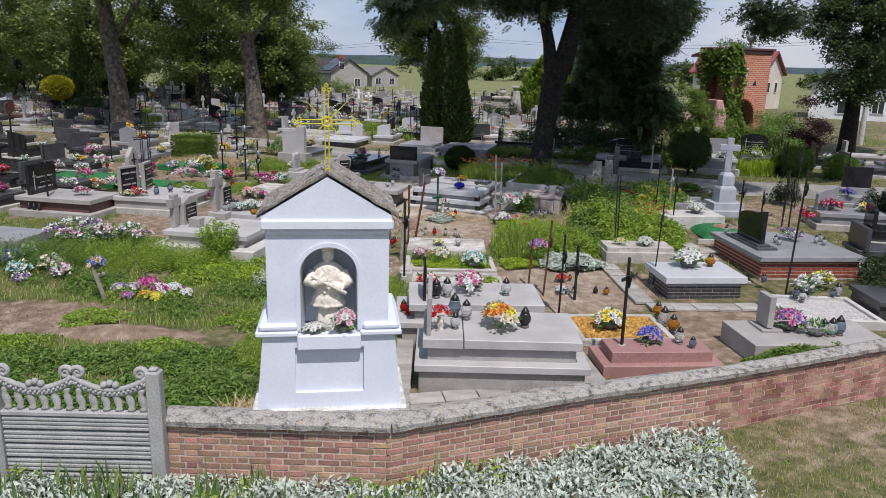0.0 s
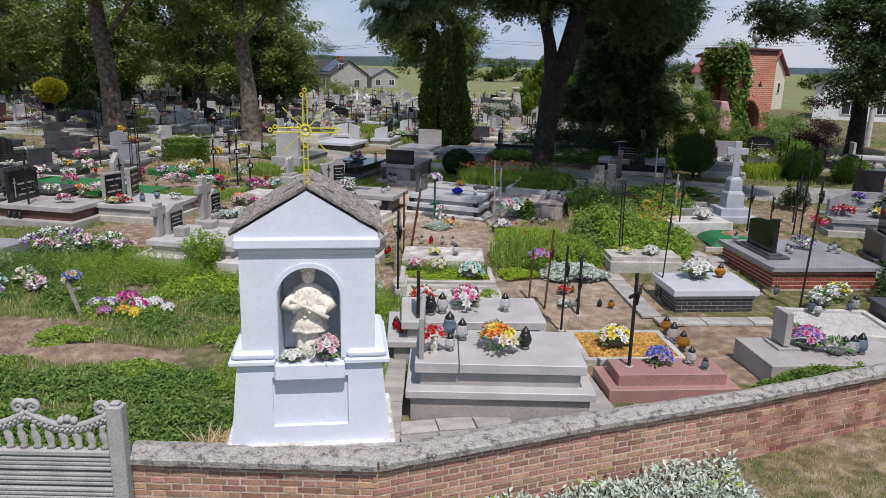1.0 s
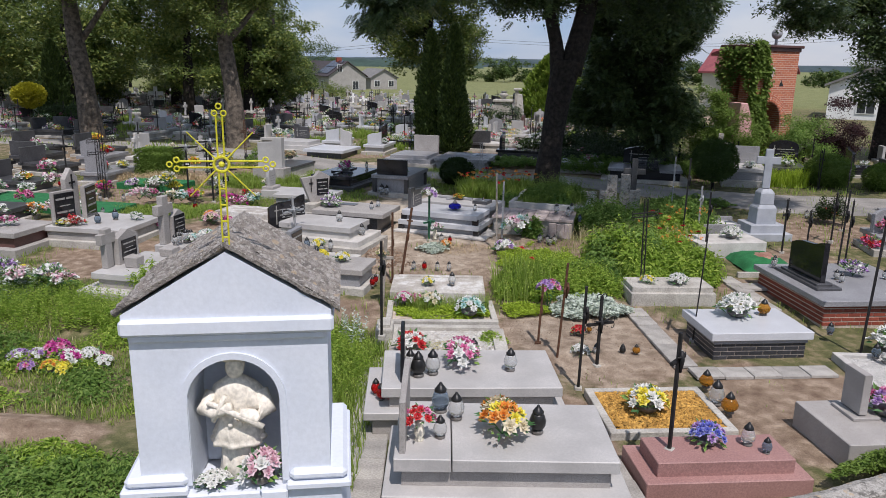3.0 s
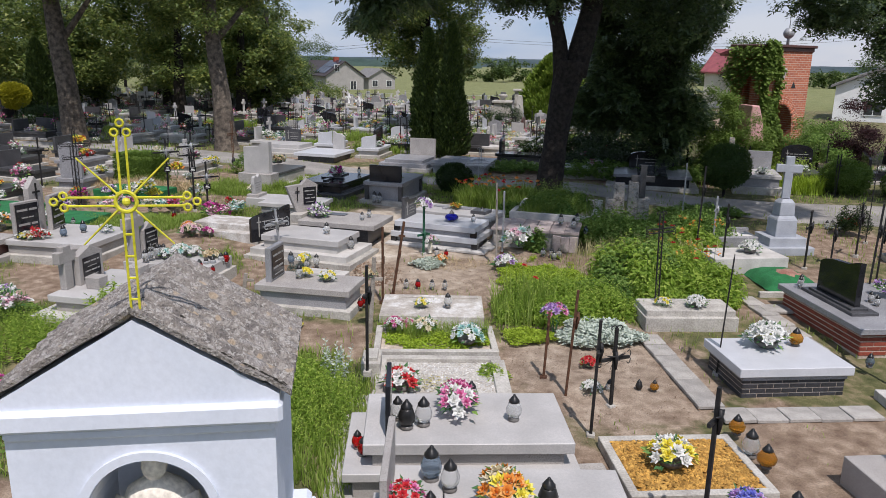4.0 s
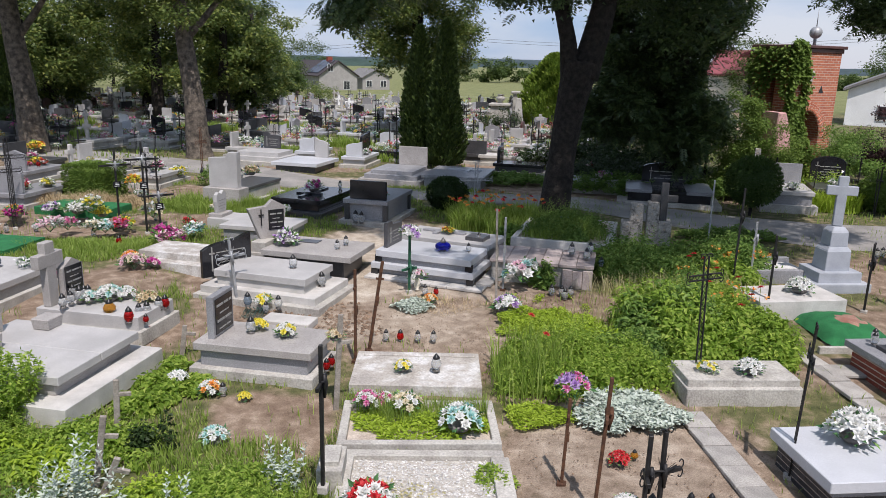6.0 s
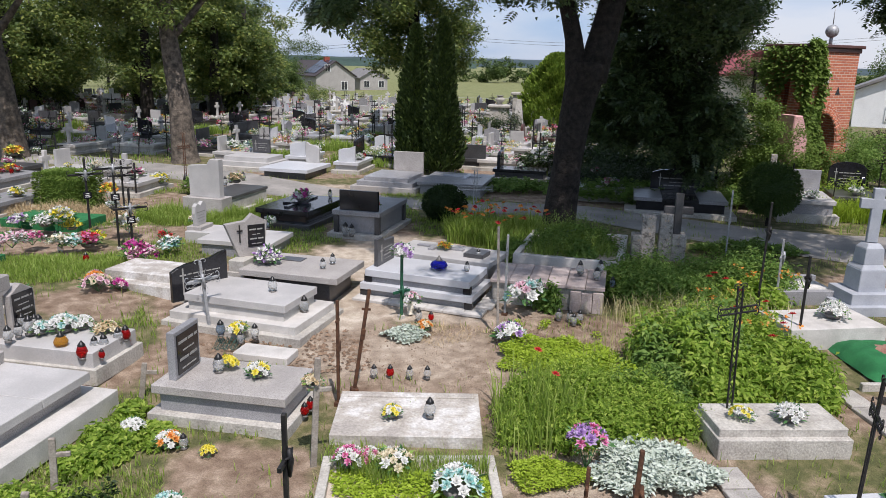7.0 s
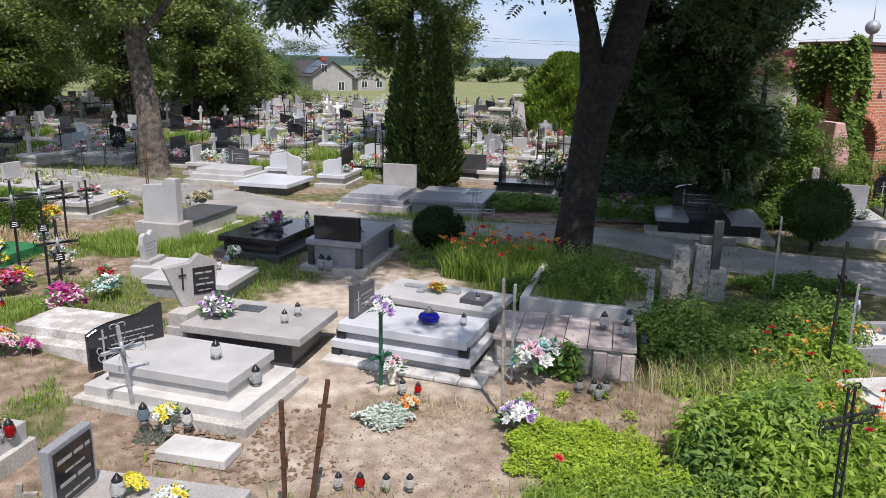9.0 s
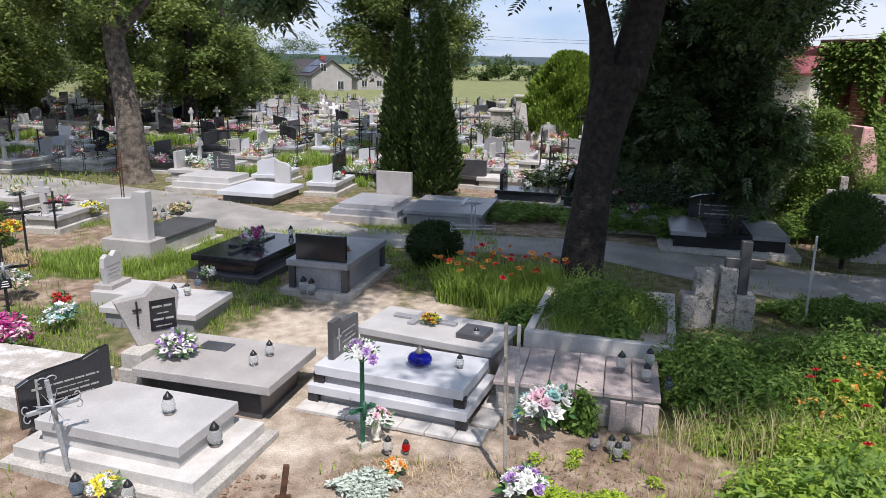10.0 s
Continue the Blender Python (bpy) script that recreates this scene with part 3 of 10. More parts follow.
def build_ground():
    def axis(fine0, fine1, step, far0, far1):
        mid = np.arange(fine0, fine1, step)
        grow = np.cumsum(np.geomspace(step * 1.5, 400, 34))
        lo, hi = fine0 - grow, mid[-1] + grow
        return np.concatenate([lo[lo > far0][::-1], mid, hi[hi < far1]])
    xs, ys = axis(-13, 13, 0.14, -2600, 2600), axis(5.0, 34, 0.14, -300, 3800)
    vs, soil, sand = [], [], []
    for y in ys:
        for x in xs:
            near = 0.0 if abs(x) > 14 or y > 36 else 1.0
            if y < wall_y(x) + 0.13 and y < 30:
                z = -0.30 + 0.03 * wander(x, y, 0.8)
                s = 0.35 + 0.5 * wander(x, y, 0.9, 5.0)
            else:
                s = soil_at(x, y) if near else 0.42 + 0.45 * wander(x, y, 0.25, 2.0)
                if y > 78:
                    s = 0.0
                z = land(x, y) + near * (0.025 * wander(x, y, 0.9, 1.0) + 0.012 * wander(x, y, 4.0, 8.0) - 0.02)
                m = math.hypot((x + 5.0) / 1.3, (y - 10.75) / 0.4)
                z += 0.16 * max(0, 1 - m) + 0.10 * max(0, 1 - math.hypot((x - 2.3) / 1.0, (y - 13.6) / 0.7))
            vs.append((x, y, z))
            soil.append(s)
            sand.append(pale_at(x, y) if near else 0.0)
    nx, ny = len(xs), len(ys)
    i = np.arange(nx * ny).reshape(ny, nx)
    f = np.stack([i[:-1, :-1], i[:-1, 1:], i[1:, 1:], i[1:, :-1]], -1).reshape(-1, 4)
    m = bpy.data.materials.new("earth_and_grass")
    m.use_nodes = True
    n, l = m.node_tree.nodes, m.node_tree.links
    p = n["Principled BSDF"]
    co, at = n.new("ShaderNodeTexCoord"), n.new("ShaderNodeAttribute")
    at.attribute_name = "soil"
    def tex(scale, detail=6.0):
        t = n.new("ShaderNodeTexNoise")
        t.inputs["Scale"].default_value, t.inputs["Detail"].default_value = scale, detail
        l.new(co.outputs["Object"], t.inputs["Vector"])
        return t
    def ramp(src, *stops):
        r = n.new("ShaderNodeValToRGB")
        while len(r.color_ramp.elements) < len(stops):
            r.color_ramp.elements.new(0.5)
        for e, (pos, c) in zip(r.color_ramp.elements, stops):
            e.position, e.color = pos, (*c, 1)
        l.new(src, r.inputs[0])
        return r
    big, mid, fine = tex(0.55), tex(5.0), tex(60.0, 3.0)
    grass = ramp(mid.outputs["Fac"], (0.3, (0.070, 0.080, 0.032)), (0.5, (0.125, 0.122, 0.055)), (0.7, (0.25, 0.20, 0.125)))
    earth = ramp(mid.outputs["Fac"], (0.3, (0.155, 0.106, 0.074)), (0.5, (0.235, 0.172, 0.124)), (0.72, (0.37, 0.29, 0.218)))
    field = ramp(big.outputs["Fac"], (0.35, (0.135, 0.155, 0.06)), (0.65, (0.21, 0.21, 0.095)))
    add = n.new("ShaderNodeMath")
    add.operation = "MULTIPLY_ADD"
    l.new(mid.outputs["Fac"], add.inputs[0])
    add.inputs[1].default_value = 0.5
    l.new(at.outputs["Fac"], add.inputs[2])
    edge = n.new("ShaderNodeMapRange")
    edge.inputs["From Min"].default_value, edge.inputs["From Max"].default_value = 0.58, 0.86
    l.new(add.outputs[0], edge.inputs[0])
    mix = n.new("ShaderNodeMix")
    mix.data_type = "RGBA"
    l.new(edge.outputs[0], mix.inputs[0])
    l.new(grass.outputs[0], mix.inputs[6])
    sandy = ramp(mid.outputs["Fac"], (0.3, (0.33, 0.275, 0.215)), (0.55, (0.46, 0.395, 0.315)), (0.75, (0.56, 0.50, 0.42)))
    at2, dry = n.new("ShaderNodeAttribute"), n.new("ShaderNodeMix")
    at2.attribute_name = "sand"
    dry.data_type = "RGBA"
    l.new(at2.outputs["Fac"], dry.inputs[0])
    l.new(earth.outputs[0], dry.inputs[6])
    l.new(sandy.outputs[0], dry.inputs[7])
    l.new(dry.outputs[2], mix.inputs[7])
    sep, far = n.new("ShaderNodeSeparateXYZ"), n.new("ShaderNodeMapRange")
    l.new(co.outputs["Object"], sep.inputs[0])
    far.inputs["From Min"].default_value, far.inputs["From Max"].default_value = 72, 80
    l.new(sep.outputs["Y"], far.inputs[0])
    mix2 = n.new("ShaderNodeMix")
    mix2.data_type = "RGBA"
    l.new(far.outputs[0], mix2.inputs[0])
    l.new(mix.outputs[2], mix2.inputs[6])
    l.new(field.outputs[0], mix2.inputs[7])
    tone, mul = n.new("ShaderNodeMapRange"), n.new("ShaderNodeMix")
    tone.inputs["From Min"].default_value, tone.inputs["From Max"].default_value = 0.3, 0.7
    tone.inputs["To Min"].default_value, tone.inputs["To Max"].default_value = 0.75, 1.25
    l.new(fine.outputs["Fac"], tone.inputs[0])
    mul.data_type, mul.blend_type = "RGBA", "MULTIPLY"
    mul.inputs[0].default_value = 1.0
    l.new(mix2.outputs[2], mul.inputs[6])
    l.new(tone.outputs[0], mul.inputs[7])
    l.new(mul.outputs[2], p.inputs["Base Color"])
    p.inputs["Roughness"].default_value = 0.95
    p.inputs["Specular IOR Level"].default_value = 0.15
    bp = n.new("ShaderNodeBump")
    bp.inputs["Strength"].default_value, bp.inputs["Distance"].default_value = 0.7, 0.03
    l.new(fine.outputs["Fac"], bp.inputs["Height"])
    l.new(bp.outputs[0], p.inputs["Normal"])
    g = raw("ground", vs, f, m, smooth=True)
    a = g.data.attributes.new("soil", "FLOAT", "POINT")
    a.data.foreach_set("value", np.asarray(np.maximum(soil, sand), np.float32))
    a = g.data.attributes.new("sand", "FLOAT", "POINT")
    a.data.foreach_set("value", np.asarray(sand, np.float32))
    return tagged(g, "brown trodden cemetery earth with patchy grass and a pale field beyond", "ground", kind="structure")


ground = build_ground()


def ribbon(name, pts, widths, z, mat, thick=0.03):
    """A flat band along points, following the land."""
    bm = bmesh.new()
    rows, fine = [], []
    for (a, wa), (b, wb) in zip(zip(pts, widths), list(zip(pts, widths))[1:]):
        for k in range(10):
            q = k / 10
            fine.append((a[0] + (b[0] - a[0]) * q, a[1] + (b[1] - a[1]) * q, wa + (wb - wa) * q))
    fine.append((*pts[-1], widths[-1]))
    for i, (x, y, w) in enumerate(fine):
        p, q = fine[max(i - 1, 0)], fine[min(i + 1, len(fine) - 1)]
        d = Vector((q[0] - p[0], q[1] - p[1], 0)).normalized()
        s = Vector((-d.y, d.x, 0))
        rows.append([bm.verts.new((x + s.x * w * k, y + s.y * w * k, land(x, y + s.y * w * k) + z - (thick if abs(k) == 0.5 else 0))) for k in (-0.5, -0.48, -0.2, 0.1, 0.48, 0.5)])
    for a, b in zip(rows, rows[1:]):
        for k in range(5):
            bm.faces.new((a[k], b[k], b[k + 1], a[k + 1]))
    bmesh.ops.recalc_face_normals(bm, faces=bm.faces)
    return part(name, bm, mat)


lane = ribbon("road", [(-40.0, 38.0), (-13.3, 35.1), (-7.1, 32.2), (-4.2, 30.2), (-2.0, 29.0), (0.6, 28.6), (3.9, 28.2), (7.0, 26.0), (9.5, 24.9), (16, 24.4), (34, 24.0)], [2.2, 2.0, 2.2, 2.0, 1.6, 1.5, 1.6, 2.2, 2.6, 2.6, 2.6], 0.02, M["asphalt"])
tagged(lane, "worn grey asphalt lane between the graves, dappled with shade", "lane", kind="structure")

# ---- boundary wall of old brick with a concrete capping ----
def build_wall():
    wall = thing("wall_south", 0, 0, 0, 0, "low old red-brick wall with a weathered concrete capping", "wall", kind="structure")
    pts = [Vector((*p, 0)) for p in WALL_LINE[1:]]
    bm, cap = bmesh.new(), bmesh.new()
    random.seed(3)
    for a, b in zip(pts, pts[1:]):
        d = (b - a).normalized()
        s = Vector((-d.y, d.x, 0))
        vs = [a + s * 0.007, b + s * 0.007, b + s * 0.17, a + s * 0.17]
        lo, hi = [bm.verts.new((v.x, v.y, -0.45)) for v in vs], [bm.verts.new((v.x, v.y, 0.49)) for v in vs]
        bm.faces.new(hi)
        for k in range(4):
            bm.faces.new((lo[k], lo[(k + 1) % 4], hi[(k + 1) % 4], hi[k]))
        n = max(2, int((b - a).length / 0.09))
        rows = []
        for i in range(n + 1):
            q = a + (b - a) * (i / n)
            wob = 0.012 * noise.noise(q * 9)
            f, k = -0.06 + wob, float(np.interp(q.x, [1.0, 4.0], [0.32, 0.20])) + 0.01 * noise.noise(q * 7 + Vector((3, 1, 2)))
            z0, z1 = 0.485 + 0.012 * noise.noise(q * 5), 0.565 + 0.012 * noise.noise(q * 6)
            sec = [(f, z0), (f - 0.004, z1 - 0.02), (f + 0.02, z1), (k * 0.5, z1 + 0.02 + 0.008 * noise.noise(q * 12)), (k, z1 - 0.02), (k, z0)]
            rows.append([cap.verts.new((q.x + s.x * u, q.y + s.y * u, z)) for u, z in sec])
        for r0, r1 in zip(rows, rows[1:]):
            for k in range(6):
                cap.faces.new((r0[k], r0[(k + 1) % 6], r1[(k + 1) % 6], r1[k]))
        cap.faces.new(rows[0])
        cap.faces.new(list(reversed(rows[-1])))
    bmesh.ops.recalc_face_normals(cap, faces=cap.faces)
    bmesh.ops.recalc_face_normals(bm, faces=bm.faces)
    part("core", bm, M["mortar"], wall, "sandy mortar core")
    part("capping", cap, M["concrete_dirty"], wall, "crumbling lichen-stained concrete capping")
    return wall


wall_south = build_wall()


# ---- cast concrete fence ----
def concrete_fence():
    y0 = 7.08
    f = thing("concrete_fence", -2.84, y0, -0.3, 2.0, "grey cast-concrete fence with scrolled top and short balusters", "fence")
    for k in range(3):
        x = -1.72 * k
        bm = slab(x - 0.075, x + 0.075, -0.07, 0.07, 0, 1.44, 0.012)
        block(bm, x - 0.045, x + 0.045, -0.04, 0.04, 1.44, 1.475, 0.012)
        part("post", bm, M["fence"], f)
    for k in range(2):
        x1, x0 = -1.72 * k - 0.075, -1.72 * (k + 1) + 0.075
        for r in range(5):
            bm = slab(x0, x1, -0.025, 0.03, 0.08 + r * 0.165, 0.08 + (r + 1) * 0.165 - 0.012, 0.012)
            for j in range(3):
                zr = 0.092 + r * 0.165 + j * 0.048
                block(bm, x0 + 0.004, x1 - 0.004, -0.040 + 0.004 * ((j + r) % 2), -0.02, zr, zr + 0.040, 0.010)
            part("board", bm, M["fence"], f)
        part("rail", slab(x0, x1, -0.05, 0.04, 0.905, 0.965, 0.012), M["fence"], f)
        n = 12
        for j in range(n):
            x = x0 + (x1 - x0) * (j + 0.5) / n
            bm = bmesh.new()
            pr = [(0.040, 0.0), (0.043, 0.03), (0.030, 0.05), (0.048, 0.11), (0.040, 0.16), (0.026, 0.2), (0.040, 0.235), (0.030, 0.26)]
            lathe(bm, pr, 8, (x, 0, 0.965))
            for v in bm.verts:
                v.co.y *= 0.6
                v.co.x += 0.012 * math.sin((v.co.z - 0.96) * 24)
            part("baluster", bm, M["fence"], f, smooth=True)
        bm = bmesh.new()
        half = (x1 - x0) / 2
        for h in range(2):
            a = x0 + half * h
            ts = [q / 16 for q in range(17)]
            arc = [(a + half * t, 0, 1.36 - 0.15 * math.sin(math.pi * t) ** 0.8) for t in ts]
            tube(bm, arc, [0.032] * 17, 8)
            tube(bm, [(p[0], 0, p[2] - 0.055) for p in arc], [0.028] * 17, 8)
            for t in ts[1:-1]:
                z = 1.36 - 0.15 * math.sin(math.pi * t) ** 0.8
                ball(bm, (a + half * t, -0.03, z - 0.028), 0.017, 6)
            for t, e in ((0.0, 1), (1.0, -1)):
                c = Vector((a + half * t + e * 0.065, 0, 1.40))
                spiral = [c + Vector((-e * math.cos(q * 0.5) * 0.07 * (1 - q / 22), 0, math.sin(q * 0.5) * 0.07 * (1 - q / 22))) for q in range(20)]
                tube(bm, spiral, [0.03 - 0.0006 * q for q in range(20)], 8)
            for q in range(3):
                ball(bm, (a + half * (0.5 + 0.08 * (q - 1)), -0.01, 1.27 + 0.02 * (q == 1)), 0.04, 8)
        part("scroll", bm, M["fence"], f, smooth=True)
    return f


concrete_fence()


# ---- wayside shrine ----
def shrine():
    s = thing("shrine", -1.068, 7.55, 0.50, 9.5, "white plastered wayside shrine with arched niche and lichen-grey gable roof", "shrine")
    D = 1.03
    # z below is height above the wall top
    bm = bmesh.new()
    block(bm, -0.86, 0.86, -0.06, D + 0.06, -0.45, 0.07, 0.015)
    part("foot", bm, M["plaster_dirty"], s, "stained and flaking plaster foot")
    bm = bmesh.new()
    def frame_face(x0, x1, z0, z1, y):
        return [bm.verts.new(v) for v in ((x0, y, z0), (x1, y, z0), (x1, y, z1), (x0, y, z1))]
    # base with slightly sloping sides and a sunk panel
    zt, zb, wb, wt = 0.93, 0.06, 0.80, 0.715
    px0, px1, pz0, pz1 = -0.375, 0.375, 0.25, 0.79
    o, i = frame_face(-wb, wb, zb, zt, 0.0), frame_face(px0, px1, pz0, pz1, 0.0)
    o[2].co.x, o[3].co.x = wt, -wt
    j = frame_face(px0, px1, pz0, pz1, 0.055)
    for k in range(4):
        bm.faces.new((o[k], o[(k + 1) % 4], i[(k + 1) % 4], i[k]))
        bm.faces.new((i[k], i[(k + 1) % 4], j[(k + 1) % 4], j[k]))
    bm.faces.new(j)
    back = frame_face(-wb, wb, zb, zt, D)
    back[2].co.x, back[3].co.x = wt, -wt
    for k in range(4):
        bm.faces.new((o[(k + 1) % 4], o[k], back[k], back[(k + 1) % 4]))
    bm.faces.new(list(reversed(back)))
    bmesh.ops.recalc_face_normals(bm, faces=bm.faces)
    part("base", bm, M["plaster"], s)
    # moulded ledge, broken by the niche sill
    bm = bmesh.new()
    for x0, x1 in ((-0.79, -0.335), (0.335, 0.79)):
        block(bm, x0, x1, -0.05, D + 0.05, 0.93, 0.985, 0.012)
        block(bm, x0 + 0.025, x1 - (0.025 if x1 > 0.5 else 0), -0.03, D + 0.03, 0.985, 1.07, 0.03)
    part("ledge", bm, M["plaster"], s)
    bm = slab(-0.345, 0.345, -0.06, 0.30, 0.775, 0.945, 0.014)
    part("sill", bm, M["plaster"], s)
    # body with an arched niche cut into the front
    bm = bmesh.new()
    x0, x1, z0, z1, dep = -0.655, 0.645, 1.07, 2.075, 0.42
    nw, nz0, nsp = 0.305, 0.945, 1.61
    arch = [(-nw, nz0)] + [(-nw * math.cos(math.pi * k / 16), nsp + nw * math.sin(math.pi * k / 16)) for k in range(17)] + [(nw, nz0)]
    fr, bk = [bm.verts.new((x, 0.02, z)) for x, z in arch], [bm.verts.new((x * 0.9, dep, nz0 + (z - nz0) * 0.97)) for x, z in arch]
    for k in range(len(arch) - 1):
        bm.faces.new((fr[k], fr[k + 1], bk[k + 1], bk[k]))
    bm.faces.new(bk)
    cl, cr = bm.verts.new((x0, 0.02, nz0)), bm.verts.new((x1, 0.02, nz0))
    tl, tr = bm.verts.new((x0, 0.02, z1)), bm.verts.new((x1, 0.02, z1))
    mid = len(arch) // 2
    left, right = fr[:mid + 1], fr[mid:]
    top = bm.verts.new((0, 0.02, z1))
    la = [bm.verts.new((x0, 0.02, v.co.z)) for v in left]
    ra = [bm.verts.new((x1, 0.02, v.co.z)) for v in right]
    for k in range(len(left) - 1):
        bm.faces.new((la[k], left[k], left[k + 1], la[k + 1]))
        bm.faces.new((right[k], ra[k], ra[k + 1], right[k + 1]))
    bm.faces.new((la[-1], left[-1], top, tl))
    bm.faces.new((right[0], ra[0], tr, top))
    b0, b1, b2, b3 = [bm.verts.new(v) for v in ((x0, D, nz0), (x1, D, nz0), (x1, D, z1), (x0, D, z1))]
    bm.faces.new((b1, b0, b3, b2))
    bm.faces.new((b0, cl, tl, b3))
    bm.faces.new((cr, b1, b2, tr))
    bm.faces.new((tl, top, tr, b2, b3))
    bmesh.ops.remove_doubles(bm, verts=bm.verts, dist=0.0005)
    bmesh.ops.recalc_face_normals(bm, faces=bm.faces)
    part("body", bm, M["plaster"], s)
    # raised band round the niche
    bm = bmesh.new()
    out = [(-nw - 0.05, 0.985)] + [(-(nw + 0.05) * math.cos(math.pi * k / 20), nsp + (nw + 0.05) * math.sin(math.pi * k / 20)) for k in range(21)] + [(nw + 0.05, 0.985)]
    inn = [(-nw - 0.004, 0.985)] + [(-(nw + 0.004) * math.cos(math.pi * k / 20), nsp + (nw + 0.004) * math.sin(math.pi * k / 20)) for k in range(21)] + [(nw + 0.004, 0.985)]
    A, B = [bm.verts.new((x, 0.0, z)) for x, z in out], [bm.verts.new((x, 0.0, z)) for x, z in inn]
    C, E = [bm.verts.new((x, 0.021, z)) for x, z in out], [bm.verts.new((x, 0.021, z)) for x, z in inn]
    for k in range(len(out) - 1):
        for p, q in ((A, B), (C, A), (B, E)):
            bm.faces.new((p[k], p[k + 1], q[k + 1], q[k]))
    bmesh.ops.recalc_face_normals(bm, faces=bm.faces)
    part("niche_band", bm, M["plaster"], s)
    # cornice and gable
    bm = bmesh.new()
    block(bm, -0.655, 0.645, -0.015, D + 0.015, 2.05, 2.12, 0.02)
    block(bm, -0.70, 0.69, -0.05, D + 0.05, 2.11, 2.225, 0.02)
    part("cornice", bm, M["plaster"], s)
    bm = bmesh.new()
    prism(bm, [(-0.685, 2.21), (0.675, 2.21), (0.675, 2.262), (0.0, 2.672), (-0.685, 2.256)], -0.012, D, "y", 0.0)
    part("gable", bm, M["plaster"], s)
    # roof: two thick rough slopes
    for sgn in (-1, 1):
        bm = bmesh.new()
        nu, nv = 26, 70
        grid = []
        for a in range(nu + 1):
            row = []
            for b in range(nv + 1):
                u, v = a / nu, b / nv
                x, z = sgn * 0.735 * u, 2.72 - 0.45 * u
                y = -0.03 + (D + 0.09) * v
                h = 0.014 * noise.noise(Vector((x * 9, y * 9, sgn * 3))) + 0.008 * noise.noise(Vector((x * 26, y * 26, 2)))
                course = 0.020 * math.cos(v * (D + 0.28) / 0.177 * 2 * math.pi)
                row.append(bm.verts.new((x, y + 0.008 * noise.noise(Vector((x * 15, v * 3, 7))), z + h + course)))
            grid.append(row)
        for a in range(nu):
            for b in range(nv):
                bm.faces.new((grid[a][b], grid[a + 1][b], grid[a + 1][b + 1], grid[a][b + 1]))
        edge = [grid[0][b] for b in range(nv + 1)] + [grid[a][nv] for a in range(1, nu + 1)] + [grid[nu][b] for b in range(nv - 1, -1, -1)] + [grid[a][0] for a in range(nu - 1, 0, -1)]
        low = [bm.verts.new((v.co.x * 0.995, v.co.y, v.co.z - 0.028)) for v in edge]
        for k in range(len(edge)):
            bm.faces.new((edge[k], edge[(k + 1) % len(edge)], low[(k + 1) % len(edge)], low[k]))
        bm.faces.new(low)
        bmesh.ops.recalc_face_normals(bm, faces=bm.faces)
        part("roof_slope", bm, M["roof_old"], s, "corrugated cement roofing grown over with grey lichen")
        mp = rng.uniform(0, 1, (520, 2))
        keep = [noise.noise(Vector((u * 2.2, round(w * 6.6) * 3.7, sgn))) > 0.14 for u, w in mp]
        mp = mp[np.array(keep)]
        my = -0.03 + (np.round(mp[:, 1] * 6 - 0.5) + 0.5).clip(0, 6) * 0.177 + rng.normal(0, 0.005, len(mp))
        mx = sgn * 0.735 * mp[:, 0]
        mz = 2.72 - 0.45 * mp[:, 0] - 0.014
        bits = [(mx[k] + q[0] * 0.030 * sgn, my[k] + q[1] * 0.006, mz[k] + q[2] * 0.010 - q[0] * 0.018) for k in range(len(mp)) for q in ((1, 0, -0.3), (-0.5, 0.9, 0), (-0.5, -0.9, 0), (0, 0, 1))]
        raw("moss", bits, [(4 * k + a, 4 * k + b, 4 * k + e) for k in range(len(mp)) for a, b, e in ((0, 1, 3), (1, 2, 3), (2, 0, 3))], M["moss"], s, "dark moss in the roof's furrows")["kind"] = "stuff"
    # iron cross with rays
    c = part("cross_upright", tube_frame([(-0.02, 2.70), (-0.02, 3.18)], [(0.02, 2.70), (0.02, 3.18)]), M["yellow_paint"], s, "yellow-painted openwork iron cross")
    arms = (((0, 0, 1), 0.31), ((1, 0, 0), 0.265), ((-1, 0, 0), 0.265))
    ctr = Vector((0, 0.07, 3.23))
    c.location.y = 0.0
    for d, ln in arms:
        d = Vector(d)
        q = Vector((d.z, 0, d.x))
        bm = bmesh.new()
        tube(bm, [ctr + d * 0.045 + q * 0.02, ctr + d * ln + q * 0.02], [0.006, 0.006], 6)
        tube(bm, [ctr + d * 0.045 - q * 0.02, ctr + d * ln - q * 0.02], [0.006, 0.006], 6)
        for e in (d, q, -q):
            cc = ctr + d * ln + d * (0.028 if e == d else 0.012) + e * 0.028
            loop = [cc + Vector((math.cos(w * math.pi / 4) * 0.017, 0, math.sin(w * math.pi / 4) * 0.017)) for w in range(9)]
            tube(bm, loop, [0.006] * 9, 6)
        part("cross_arm", bm, M["yellow_paint"], s)
    for k in range(4):
        a = math.pi / 4 + k * math.pi / 2
        d = Vector((math.cos(a), 0, math.sin(a)))
        bm = bmesh.new()
        tube(bm, [ctr + d * 0.045, ctr + d * 0.29], [0.006, 0.004], 6)
        part("ray", bm, M["yellow_paint"], s)
    bm = bmesh.new()
    ring = [ctr + Vector((math.cos(w * math.pi / 8) * 0.048, 0, math.sin(w * math.pi / 8) * 0.048)) for w in range(17)]
    tube(bm, ring, [0.010] * 17, 6)
    ball(bm, ctr, 0.020, 8)
    part("hub", bm, M["yellow_paint"], s)
    return s


